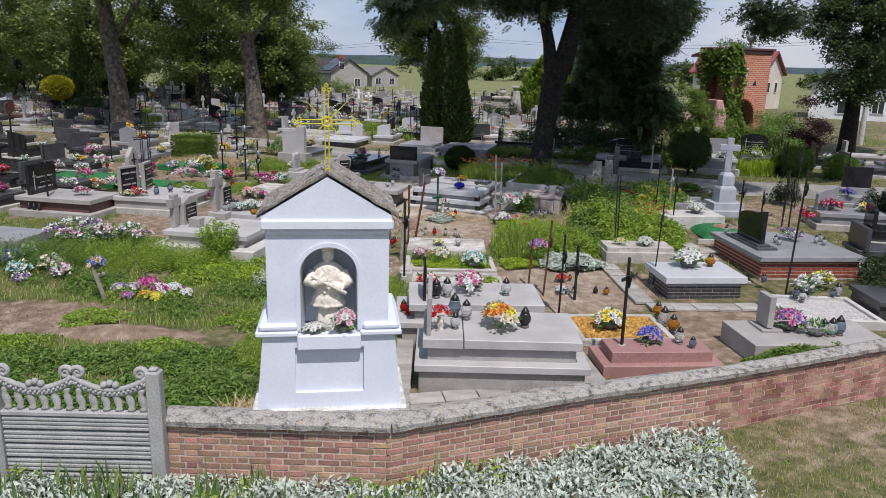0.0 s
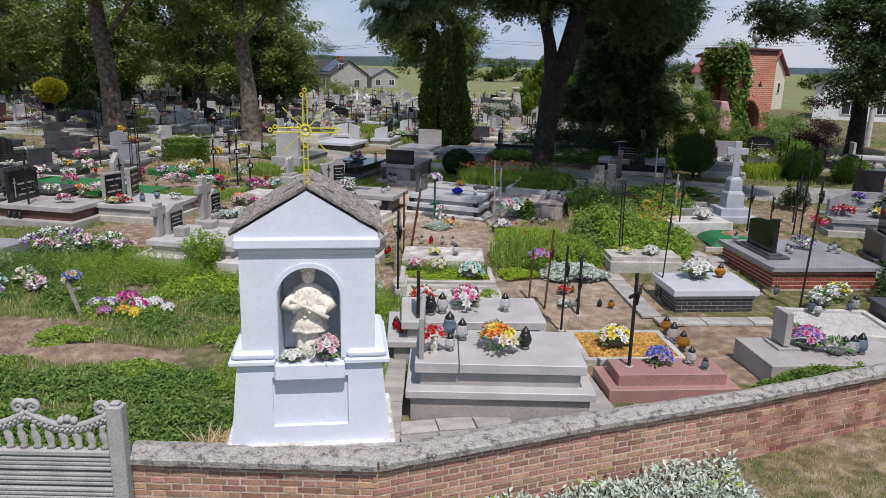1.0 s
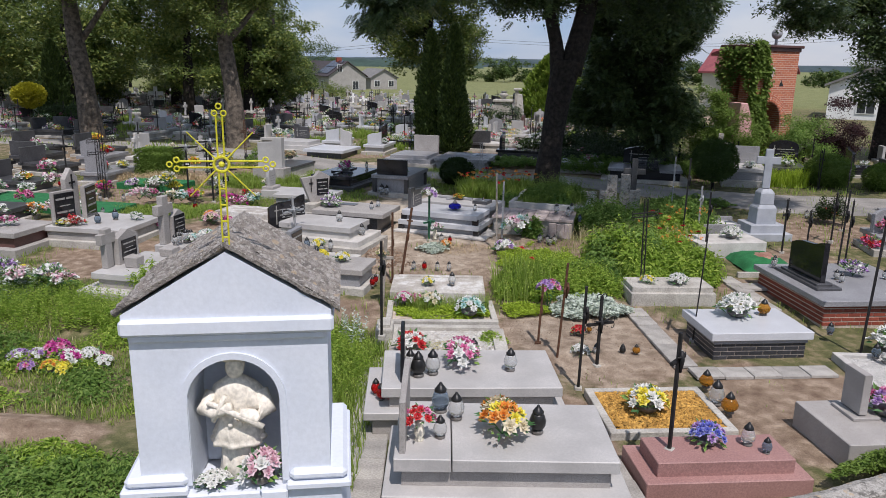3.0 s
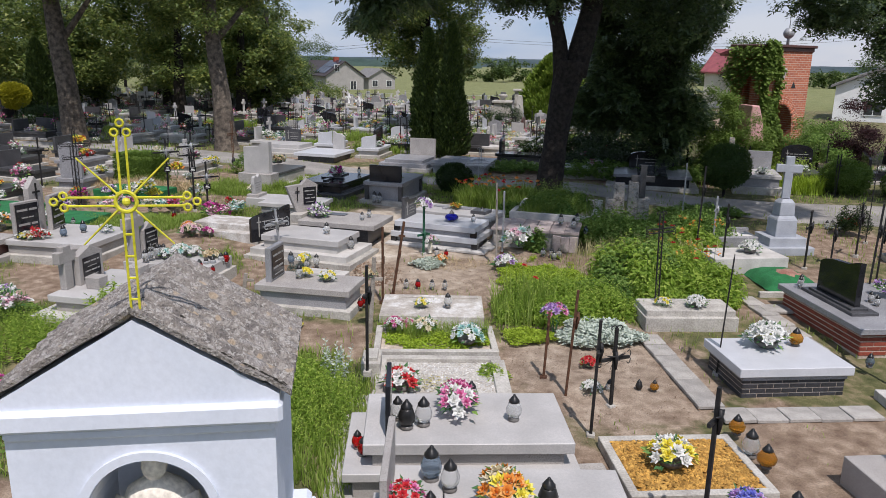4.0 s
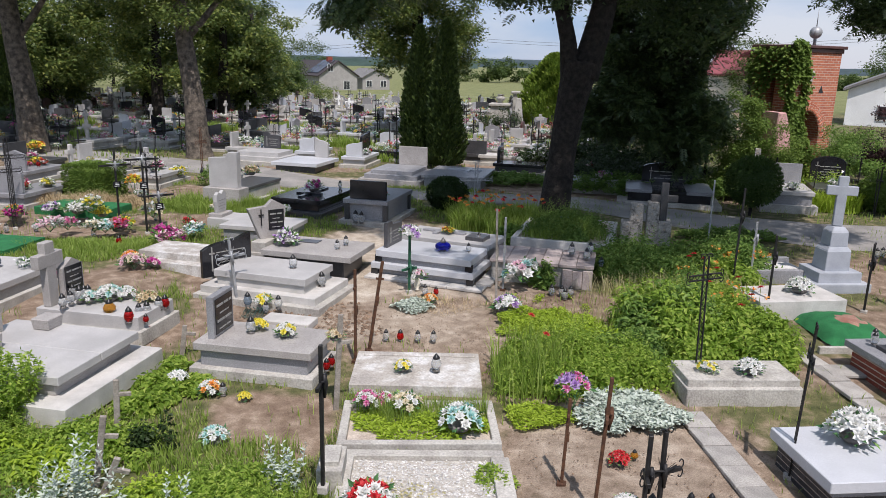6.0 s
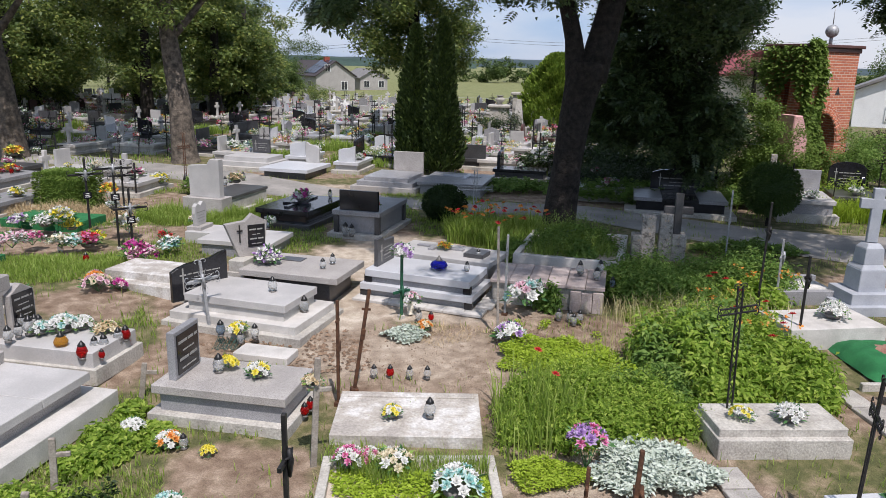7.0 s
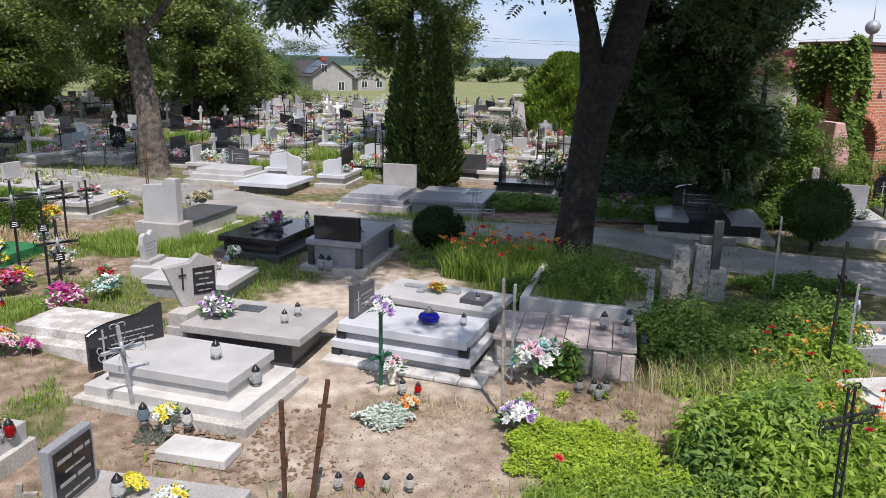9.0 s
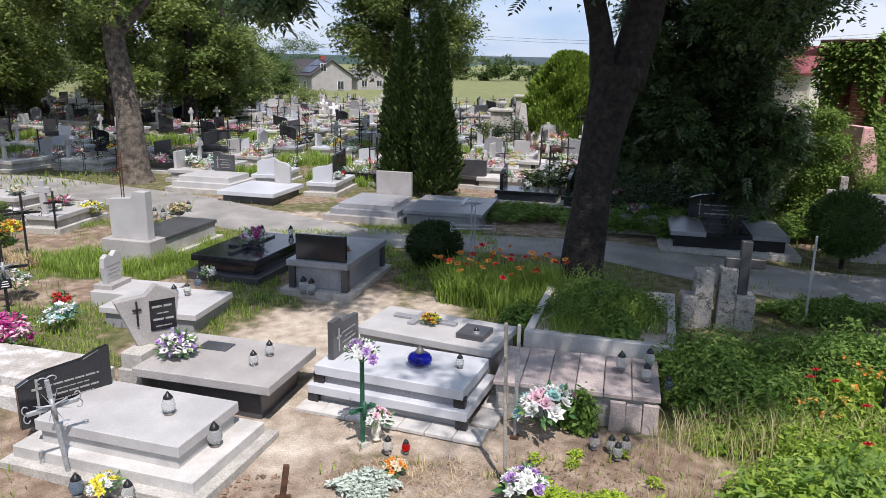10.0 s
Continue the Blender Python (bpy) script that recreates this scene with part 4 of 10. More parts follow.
def tube_frame(a, b):
    bm = bmesh.new()
    for q in (a, b):
        tube(bm, [(q[0][0], 0.07, q[0][1]), (q[1][0], 0.07, q[1][1])], [0.0065, 0.0065], 6)
    for k in range(5):
        z = a[0][1] + 0.05 + (a[1][1] - a[0][1] - 0.05) * k / 4
        tube(bm, [(a[0][0], 0.07, z), (b[0][0], 0.07, z)], [0.006, 0.006], 6)
    return bm


shrine_thing = shrine()


def statue():
    """A saint in the niche: robe, short surplice, cape, crossed arms holding a crucifix; one plain mesh."""
    bm = bmesh.new()
    seg = 28
    def ring_body(profile):
        rings = []
        for rx, ry, cx, cy, z, fold in profile:
            rings.append([bm.verts.new((cx + rx * math.cos(2 * math.pi * k / seg) * (1 + fold * math.sin(7 * 2 * math.pi * k / seg)), cy + ry * math.sin(2 * math.pi * k / seg) * (1 + fold * math.sin(7 * 2 * math.pi * k / seg + 1)), z)) for k in range(seg)])
        for a, b in zip(rings, rings[1:]):
            for k in range(seg):
                bm.faces.new((a[k], a[(k + 1) % seg], b[(k + 1) % seg], b[k]))
        bm.faces.new(list(reversed(rings[0])))
        bm.faces.new(rings[-1])
    ring_body([(0.14, 0.11, 0, 0, 0.0, 0.06), (0.115, 0.09, 0, 0, 0.10, 0.10), (0.10, 0.08, 0, 0, 0.26, 0.10)])
    ring_body([(0.172, 0.135, 0, 0, 0.225, 0.09), (0.170, 0.13, 0, 0, 0.245, 0.09), (0.155, 0.12, 0, 0, 0.262, 0.08), (0.163, 0.125, 0, 0, 0.272, 0.08), (0.135, 0.11, 0, 0, 0.33, 0.06), (0.105, 0.09, 0, 0, 0.40, 0.02), (0.125, 0.095, 0, 0, 0.50, 0.0), (0.135, 0.09, 0, 0, 0.57, 0.0), (0.06, 0.06, 0, 0, 0.635, 0.0)])
    ring_body([(0.205, 0.12, 0.02, 0.05, 0.40, 0.06), (0.185, 0.12, 0.01, 0.03, 0.50, 0.04), (0.14, 0.11, 0, 0.015, 0.585, 0.0), (0.05, 0.055, 0, 0, 0.645, 0.0)])
    ball(bm, (0.0, -0.01, 0.70), 0.062, 14, 1.2)
    ball(bm, (0.0, 0.015, 0.72), 0.064, 12, 0.8)
    block(bm, -0.066, 0.066, -0.06, 0.07, 0.745, 0.80, 0.012, -0.15)
    tube(bm, [(-0.15, 0.0, 0.54), (-0.19, -0.06, 0.46), (-0.12, -0.13, 0.47), (-0.01, -0.14, 0.50)], [0.05, 0.055, 0.045, 0.03], 10)
    tube(bm, [(0.15, 0.0, 0.54), (0.20, -0.05, 0.44), (0.13, -0.13, 0.43), (0.03, -0.145, 0.46)], [0.05, 0.058, 0.045, 0.03], 10)
    tube(bm, [(-0.16, -0.15, 0.54), (0.18, -0.155, 0.37)], [0.018, 0.018], 8)
    tube(bm, [(-0.13, -0.155, 0.42), (-0.05, -0.155, 0.58)], [0.015, 0.015], 8)
    for dx in (-0.03, 0.0, 0.03):
        ball(bm, (dx, -0.105, 0.385 - 0.5 * abs(dx)), 0.02, 8)
    for v in bm.verts:
        n = noise.noise(v.co * 14)
        v.co += Vector((n, noise.noise(v.co * 14 + Vector((5, 0, 0))), 0)) * 0.008
    return tagged(part("saint_statue", bm, M["statue"], None, smooth=True), "cream-painted stone statue of a robed saint holding a crucifix", "statue")


st = statue()
st.matrix_basis = shrine_thing.matrix_basis @ pose(-0.01, 0.20, 0.945, 0, 0, 0) @ Matrix.Diagonal((1.1, 1.03, 1.2, 1))


# ---- trees ----
def shell(clumps, n, twig=0.16, per=9):
    """Places of leaves: twigs spread mostly over the outer part of each clump."""
    w = np.array([c[3] * c[4] * c[5] for c in clumps]) ** (2 / 3)
    pick = rng.choice(len(clumps), n // per, p=w / w.sum())
    c = np.array(clumps)[pick]
    d = rng.normal(size=(len(pick), 3))
    d /= np.linalg.norm(d, axis=1, keepdims=True)
    r = rng.uniform(0.25, 1.0, len(pick))[:, None] ** 0.45
    p = c[:, :3] + d * r * c[:, 3:6]
    p = np.repeat(p, per, 0) + rng.normal(size=(len(pick) * per, 3)) * twig
    return p


def tree(name, x, y, trunk, clumps, n, size, leaf, bark, label, limbs=(), twig=0.16, droop=0.5, category="tree", compound=0, tri=True):
    """trunk: (dx, dy, z, radius) rows; limbs: lists of the same; clumps: (dx, dy, z, rx, ry, rz)."""
    t = thing(name, x, y, land(x, y), 0, label, category)
    bm = bmesh.new()
    def bend(rows):
        pts, rad = [], []
        for a, b in zip(rows, rows[1:]):
            for k in range(4):
                q = k / 4
                p = Vector(a[:3]).lerp(Vector(b[:3]), q)
                w = 0.04 * min(1.0, p.z)
                pts.append(p + Vector((noise.noise(p * 0.9), noise.noise(p * 0.9 + Vector((9, 0, 0))), 0)) * w)
                rad.append(a[3] + (b[3] - a[3]) * q)
        pts.append(Vector(rows[-1][:3]))
        rad.append(rows[-1][3])
        return pts, rad
    if trunk:
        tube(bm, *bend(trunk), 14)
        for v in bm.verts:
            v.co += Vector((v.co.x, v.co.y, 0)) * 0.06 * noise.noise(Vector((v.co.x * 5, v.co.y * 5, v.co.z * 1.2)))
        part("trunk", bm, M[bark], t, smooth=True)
    for lm in limbs:
        bm = bmesh.new()
        tube(bm, *bend(lm), 8)
        part("limb", bm, M[bark], t, smooth=True)
    leaves("crown", shell(clumps, n, twig), size, L[leaf], t, droop=droop * 0.6, flat=0.7, tri=tri)
    if compound:
        feathered("leaf_sprays", shell(clumps, compound, twig, 2), size * 2.0, L["ash_lit"], t)["kind"] = "stuff"
    return t


def crown_of(cx, cy, cz, R, Rz, n, seed, rc=0.42):
    """Clumps spread through an ellipsoid."""
    g = np.random.default_rng(seed)
    out, n, rc = [], int(n * 2.2), rc * 0.66
    while len(out) < n:
        p = g.uniform(-1, 1, 3)
        if (p ** 2).sum() < 1:
            k = g.uniform(0.6, 1.25) * rc * R
            out.append((cx + p[0] * R, cy + p[1] * R, cz + p[2] * Rz, k, k, k * 0.45))
    return out


def build_trees():
    # the great forked ash beside the lane
    cl = crown_of(2.7, -0.7, 9.6, 4.4, 3.2, 46, 1, 0.28) + crown_of(3.0, 1.2, 5.6, 2.2, 1.2, 12, 2, 0.28) + crown_of(-1.9, 0.4, 7.2, 1.3, 0.6, 5, 92, 0.4) + crown_of(0.6, -0.2, 7.0, 2.2, 0.7, 7, 96, 0.3) + crown_of(-1.1, 0.3, 5.9, 1.4, 0.5, 18, 97, 0.5) + crown_of(0.4, 0.4, 6.0, 1.2, 0.45, 12, 101, 0.5) + crown_of(-0.8, -1.6, 10.5, 2.8, 1.2, 20, 102, 0.34) + crown_of(2.6, 2.2, 6.0, 1.8, 0.9, 10, 98, 0.4)
    # unseen boughs, added high above the view to shade the lane and the weeds
    cl += crown_of(6.6, -5.5, 10.2, 2.3, 1.0, 18, 95, 0.36) + crown_of(3.6, -3.6, 10.4, 2.1, 1.0, 18, 94, 0.36) + crown_of(3.4, -8.8, 10.2, 1.7, 0.8, 9, 103, 0.34) + crown_of(1.4, -7.2, 10.4, 1.7, 0.8, 15, 77, 0.38) + crown_of(-3.4, -4.6, 10.4, 2.2, 0.9, 20, 108, 0.38) + crown_of(-0.4, -4.4, 10.4, 1.8, 0.9, 18, 109, 0.4) + crown_of(4.6, 1.2, 10.2, 2.3, 1.0, 14, 104, 0.34) + crown_of(0.4, -9.2, 10.4, 1.9, 0.8, 10, 110, 0.34) + crown_of(-2.9, -5.6, 10.4, 1.4, 0.8, 11, 111, 0.36) + crown_of(3.7, -7.0, 10.4, 1.2, 0.7, 8, 112, 0.36)
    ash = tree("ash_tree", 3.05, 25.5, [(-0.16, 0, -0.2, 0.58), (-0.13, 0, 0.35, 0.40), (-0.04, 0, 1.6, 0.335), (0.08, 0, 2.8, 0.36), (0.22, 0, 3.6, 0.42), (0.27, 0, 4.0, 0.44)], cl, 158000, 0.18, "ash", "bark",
         "tall dark forked ash tree standing by the lane", [
             [(0.08, 0, 3.5, 0.27), (-0.06, 0, 4.5, 0.20), (-0.36, 0.1, 5.6, 0.17), (-1.2, 0.3, 8.5, 0.09)],
             [(0.38, 0, 3.6, 0.35), (0.62, 0.05, 4.6, 0.32), (0.88, 0.1, 6.0, 0.27), (1.5, 0.2, 9.5, 0.12)],
             [(0.9, 0.1, 6.2, 0.12), (2.4, 0.6, 7.0, 0.08), (3.8, 1.0, 6.4, 0.03)],
             # two limbs running out to the added shade boughs
             [(1.3, 0.1, 8.6, 0.14), (3.6, -2.4, 9.8, 0.09), (6.4, -5.3, 10.1, 0.03)],
             [(1.2, 0.1, 8.0, 0.14), (1.9, -4.2, 9.8, 0.09), (3.2, -8.0, 10.2, 0.03)],
             [(-1.0, 0.1, 6.6, 0.10), (-2.2, 0.2, 7.4, 0.05), (-3.0, 0.2, 7.0, 0.02)],
             [(-1.15, 0.3, 8.2, 0.09), (-3.2, -1.3, 7.6, 0.05), (-4.7, -2.4, 6.2, 0.025), (-5.0, -2.7, 4.9, 0.008)],
             [(-3.6, -1.6, 7.2, 0.03), (-4.0, -2.4, 5.8, 0.015), (-3.9, -2.6, 5.0, 0.006)]], compound=5000)
    hanging = crown_of(-4.9, -2.6, 5.4, 0.7, 0.75, 5, 105, 0.5) + crown_of(-3.9, -2.5, 5.5, 0.5, 0.6, 4, 106, 0.5) + crown_of(-2.6, -1.4, 6.3, 1.0, 0.5, 4, 107, 0.5)
    feathered("hanging_sprays", shell(hanging, 1300, 0.14, 2), 0.34, L["ash_lit"], ash, droop=0.8)["kind"] = "stuff"
    # low sweeping tree behind the lane
    cl = crown_of(-0.5, 0.3, 5.4, 2.4, 2.8, 32, 3, 0.32) + crown_of(-1.7, -0.6, 2.4, 1.3, 1.2, 11, 4, 0.45) + crown_of(0.2, -0.4, 2.5, 0.9, 1.2, 8, 5, 0.42) + crown_of(0, -0.6, 2.2, 1.4, 1.1, 10, 93, 0.42)
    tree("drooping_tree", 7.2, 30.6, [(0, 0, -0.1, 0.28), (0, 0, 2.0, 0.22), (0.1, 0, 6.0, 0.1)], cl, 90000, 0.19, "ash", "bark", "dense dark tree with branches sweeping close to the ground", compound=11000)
    # lindens over the back of the cemetery
    tree("linden_tree", -1.7, 42.5, [(0, 0, -0.1, 0.4), (0, 0, 3, 0.32), (0, 0, 9, 0.15)], crown_of(0.25, 0, 7.4, 3.2, 4.4, 46, 6, 0.32) + crown_of(1.6, -0.8, 4.7, 1.5, 1.3, 9, 99, 0.4) + crown_of(-1.2, -0.8, 4.4, 1.6, 1.2, 9, 100, 0.4), 72000, 0.235, "linden", "bark", "tall linden with dark dense crown behind two columnar thujas")
    tree("tall_tree", -9.75, 35.6, [(0, 0, -0.2, 0.62), (-0.05, 0, 0.3, 0.48), (-0.1, 0, 2.0, 0.38), (-0.35, 0, 4.5, 0.31), (-0.6, 0, 9, 0.2)], crown_of(-1.5, 0.5, 8.8, 3.9, 4.4, 46, 8, 0.30) + crown_of(1.5, 0.4, 6.6, 1.2, 1.3, 10, 9, 0.45), 58000, 0.215, "linden", "bark_pale", "tall tree with bare pale grey trunk among the graves",
         [[(-0.3, 0, 4.4, 0.16), (0.8, 0.5, 5.8, 0.1), (1.9, 1.0, 6.6, 0.04)], [(-0.4, 0, 5.0, 0.16), (-2.2, 0.4, 6.6, 0.08)]])
    tree("tall_tree", -16.3, 35.6, [(0, 0, -0.2, 0.66), (0, 0, 0.3, 0.52), (-0.1, 0, 2.0, 0.42), (-0.35, 0, 4.5, 0.36), (-0.7, 0, 9, 0.2)], crown_of(-0.6, 0.5, 9.6, 4.8, 4.2, 46, 10, 0.28), 58000, 0.215, "linden", "bark_pale", "tall tree with thick grey-brown trunk standing among shaded graves",
         [[(-0.3, 0, 4.2, 0.16), (1.2, 0.5, 6.4, 0.08)]])
    k = 11
    for x, y, cz, R, Rz in ((-18, 52, 6.2, 4.2, 5.0), (-25, 50, 6.4, 4.6, 5.2), (-32, 50, 6.2, 4.6, 5.2), (-14.6, 54, 6.0, 3.2, 4.8), (-39, 52, 6, 4.6, 5.2), (-22, 60, 7, 5, 6), (-46, 54, 6.5, 5, 5.6), (-30, 62, 7, 5, 6.2), (-16.5, 62, 5.5, 4.2, 5.4), (-36, 60, 6, 5, 6), (-42, 66, 7, 6, 6.5), (-20, 70, 6, 5, 6), (-27, 56, 3.6, 3.4, 3.4), (-14.0, 58, 3.4, 2.6, 3.2), (-19, 75, 2.6, 4.0, 3.0), (-27, 74, 2.6, 4.4, 3.2), (-36, 73, 2.6, 4.6, 3.4), (-46, 72, 2.8, 5.0, 3.6), (-56, 70, 3.0, 5.2, 3.8)):
        tree("spreading_tree", x, y, [(0, 0, -0.2, 0.45), (0, 0, 2.0, 0.34), (0.2, 0, 7, 0.15)], crown_of(0, 0, cz, R, Rz, 34, k, 0.34), 20000, 0.36, "linden", "bark", "big leafy tree at the shaded end of the cemetery")
        k += 1
    # trees near the gate
    tree("spreading_tree", 18.2, 35.4, [(0, 0, -0.2, 0.42), (0, 0, 2.4, 0.32), (0.2, 0, 7, 0.15)], crown_of(0.3, 0, 5.4, 2.6, 2.3, 30, 40, 0.36) + crown_of(0.9, 0.4, 7.4, 2.8, 1.6, 18, 45, 0.36) + crown_of(-0.2, -0.3, 3.2, 1.8, 0.9, 12, 46, 0.4) + crown_of(1.8, -0.3, 3.4, 1.3, 0.9, 8, 47, 0.4), 64000, 0.22, "ash", "bark", "dark leafy tree with thick trunk near the brick gate")
    tree("spreading_tree", 17.0, 26.0, [(0, 0, -0.2, 0.30), (0, 0, 2.4, 0.25), (-0.2, 0, 7.4, 0.12)], crown_of(-7.3, -1.4, 5.45, 1.0, 0.4, 9, 41, 0.42) + crown_of(-2.8, -1.6, 7.4, 1.3, 0.45, 8, 43, 0.4), 9000, 0.17, "ash", "bark", "tall tree reaching out over the graves", [[(-0.1, 0, 5.6, 0.12), (-3.8, -0.8, 6.9, 0.06), (-7.2, -1.4, 5.7, 0.015)]], compound=900)


build_trees()


def column_bush(name, x, y, h, r, leaf, n, size, label, category="conifer", base=0.0, power=0.6):
    """A dense upright conifer of many upright sprays."""
    t = thing(name, x, y, land(x, y), 0, label, category)
    u = rng.uniform(0.02, 1, n)
    a = rng.uniform(0, 2 * np.pi, n)
    prof = np.clip(np.minimum((u + base) * 6, 1.0), 0, 1) * (1 - u) ** power
    wob = 1 + 0.16 * np.sin(a * 3 + u * 9) + 0.1 * np.sin(a * 7 - u * 21)
    q = r * prof * wob * rng.uniform(0.72, 1.05, n)
    p = np.stack([np.cos(a) * q, np.sin(a) * q, u * h], 1)
    aim = np.stack([np.cos(a) * 0.5, np.sin(a) * 0.5, np.full(n, 0.9)], 1)
    bm = bmesh.new()
    rod(bm, (0, 0, -0.05), (0, 0, h * 0.85), r * 0.16, 0.01, 8)
    part("trunk", bm, M["bark"], t)
    leaves("foliage", p, size, L[leaf], t, aim=aim, width=0.5, bend=0.05)
    return t


column_bush("thuja", -1.15, 35.0, 5.0, 0.75, "thuja", 14000, 0.16, "dark columnar thuja beside the lane", base=0.1)
column_bush("thuja", -0.15, 34.3, 5.2, 0.72, "thuja", 14000, 0.16, "dark columnar thuja beside the lane", base=0.1)
column_bush("thuja", -23.4, 45.6, 4.5, 1.05, "thuja", 9000, 0.2, "tall green columnar thuja before the trees", base=0.1)
column_bush("thuja", 6.1, 52.0, 4.3, 2.25, "thuja_light", 22000, 0.22, "broad bright green rounded thuja", base=0.22, power=0.36)


# ---- graves ----
def grave(x, y, ang, tiers, label, name="grave", group=""):
    """tiers: part name, length, width, bottom, top, material, shift along, shift across."""
    gr = thing(name, x, y, land(x, y) - 0.03, ang, label, "grave", group)
    for nm, ln, wd, z0, z1, mt, ox, oy in tiers:
        part(nm, slab(ox - ln / 2, ox + ln / 2, oy - wd / 2, oy + wd / 2, z0, z1 + 0.03, 0.008), M[mt], gr)
    return gr


def spot(gr, lx, ly, h):
    """A place on a grave, in the world."""
    return gr.matrix_basis @ Vector((lx, ly, h + 0.03))


OUTLINES = {
    "flat": [(-0.5, 0), (0.5, 0), (0.5, 1), (-0.5, 1)],
    "gable": [(-0.5, 0), (0.5, 0), (0.5, 0.8), (0.0, 1), (-0.5, 0.8)],
    "wave": [(-0.5, 0), (0.5, 0), (0.5, 1.0), (0.38, 0.97), (0.2, 0.88), (0.0, 0.86), (-0.2, 0.84), (-0.38, 0.78), (-0.5, 0.70)],
    "wave_back": [(-0.5, 0), (0.5, 0), (0.5, 0.70), (0.38, 0.78), (0.2, 0.84), (0.0, 0.86), (-0.2, 0.88), (-0.38, 0.97), (-0.5, 1.0)],
    "arch": [(-0.5, 0), (0.5, 0), (0.5, 0.72)] + [(0.5 * math.cos(math.pi * k / 10), 0.72 + 0.28 * math.sin(math.pi * k / 10)) for k in range(1, 10)] + [(-0.5, 0.72)],
    "vee": [(-0.22, 0), (0.34, 0), (0.42, 0.80), (0.10, 1.0), (-0.06, 0.84), (-0.5, 0.80)],
    "heart": [(-0.4, 0), (0.4, 0), (0.5, 0.55), (0.42, 0.92), (0.2, 1.0), (0.0, 0.86), (-0.25, 0.96), (-0.45, 0.86), (-0.5, 0.55)],
    "slope": [(-0.5, 0), (0.5, 0), (0.5, 0.82), (-0.1, 0.86), (-0.2, 1.0), (-0.5, 1.0)],
}


def headstone(gr, lx, ly, h, w, z, mat, outline="flat", thick=0.08, bars=5, cross=True, plate=None, turn=0.0, name="headstone", label="", faces=1):
    """An upright stone across the grave with its inscription as bars; faces: the side of the writing (1 towards the foot)."""
    bm = bmesh.new()
    prism(bm, [(p[0] * w, p[1] * h) for p in OUTLINES[outline]], -thick / 2, thick / 2, "x", 0.006)
    hs = part(name, bm, M[mat], gr, label)
    hs.matrix_basis = pose(lx, ly, z + 0.03, 0, 0, turn)
    fx = faces * (thick / 2 + 0.003)
    y0, y1, z0, z1 = -w * 0.36, w * 0.36, h * 0.14, h * 0.66
    if plate:
        bm = bmesh.new()
        y0, y1, z0, z1 = plate[1] * w, plate[2] * w, plate[3] * h, plate[4] * h
        block(bm, min(fx, fx + faces * 0.012), max(fx, fx + faces * 0.012), y0, y1, z0, z1, 0.002)
        part("plate", bm, M[plate[0]], hs, "polished black inscription plate")
        fx += faces * 0.014
        y0, y1, z0, z1 = y0 + 0.03, y1 - 0.03, z0 + 0.03, z1 - 0.03
    if cross:
        bm = bmesh.new()
        c = (y0 + 0.05) if faces > 0 else (y1 - 0.05)
        if plate:
            c, cz0, cz1 = -w * 0.2, h * 0.35, h * 0.78
        else:
            cz0, cz1 = z0, min(z1 + h * 0.1, h * 0.8)
        a, b = (fx - 0.004, fx + 0.008)
        block(bm, a, b, c - 0.012, c + 0.012, cz0, cz1, 0.002)
        block(bm, a, b, c - 0.055, c + 0.055, cz1 - 0.13, cz1 - 0.105, 0.002)
        part("cross_relief", bm, M["iron"] if plate else M["letters"], hs)
        if not plate:
            y0, y1 = (y0 + 0.13, y1) if faces > 0 else (y0, y1 - 0.13)
    if bars:
        step = (z1 - z0) / bars
        for k in range(bars):
            q = (y1 - y0) * (0.5, 0.3, 0.48, 0.38, 0.46, 0.25)[k % 6]
            c = (y0 + y1) / 2
            hh = step * (0.30 if k % 2 == 0 else 0.17)
            a = c - q
            while a < c + q - 0.01:
                e = min(c + q, a + hh * (3.6 + 2.6 * abs(math.sin(k * 3.1 + a * 40))))
                part("inscription_bar", slab(fx - 0.002, fx + 0.002, a, e, z1 - (k + 0.8) * step, z1 - (k + 0.8) * step + hh, 0.0), M["letters"], hs)
                a = e + hh * 0.8
    return hs


def stone_cross(gr, lx, ly, z, h, arm, t, mat, turn=0.0, name="cross"):
    bm = bmesh.new()
    block(bm, -t / 2, t / 2, -t * 0.8, t * 0.8, 0, h, 0.01)
    block(bm, -t / 2 - 0.002, t / 2 + 0.002, -arm, arm, h * 0.62, h * 0.62 + t * 1.6, 0.01)
    c = part(name, bm, M[mat], gr)
    c.matrix_basis = pose(lx, ly, z + 0.03, 0, 0, turn)
    return c


G = {}
T, TP, C, CP = "terrazzo", "terrazzo_pale", "concrete", "concrete_pale"
# stepped grave by the shrine
G["step"] = grave(0.91, 9.68, 2.0, [("base", 2.20, 1.26, -0.1, 0.33, T, 0, 0), ("ledge", 2.32, 1.38, 0.33, 0.40, TP, 0, 0), ("box", 1.98, 1.04, 0.40, 0.62, T, 0, 0.02), ("cover_slab", 1.56, 1.19, 0.62, 0.715, TP, 0.27, 0.02), ("head_slab", 0.535, 1.21, 0.62, 0.725, TP, -0.79, 0.02)], "two-step grey terrazzo grave with pale cover slab and thin headstone")
headstone(G["step"], -0.98, 0.03, 0.52, 1.04, 0.725, T, "flat", 0.06, bars=0, cross=False)
G["step_back"] = grave(0.55, 11.5, 4.5, [("base", 2.20, 1.2, -0.1, 0.28, T, -0.05, 0), ("ledge", 2.40, 1.34, 0.28, 0.345, TP, -0.05, 0), ("box", 1.95, 1.02, 0.345, 0.53, T, 0.02, 0), ("cover_slab", 2.13, 1.17, 0.53, 0.62, TP, 0.02, 0)], "grey terrazzo grave with pale slab and thin black headstone")
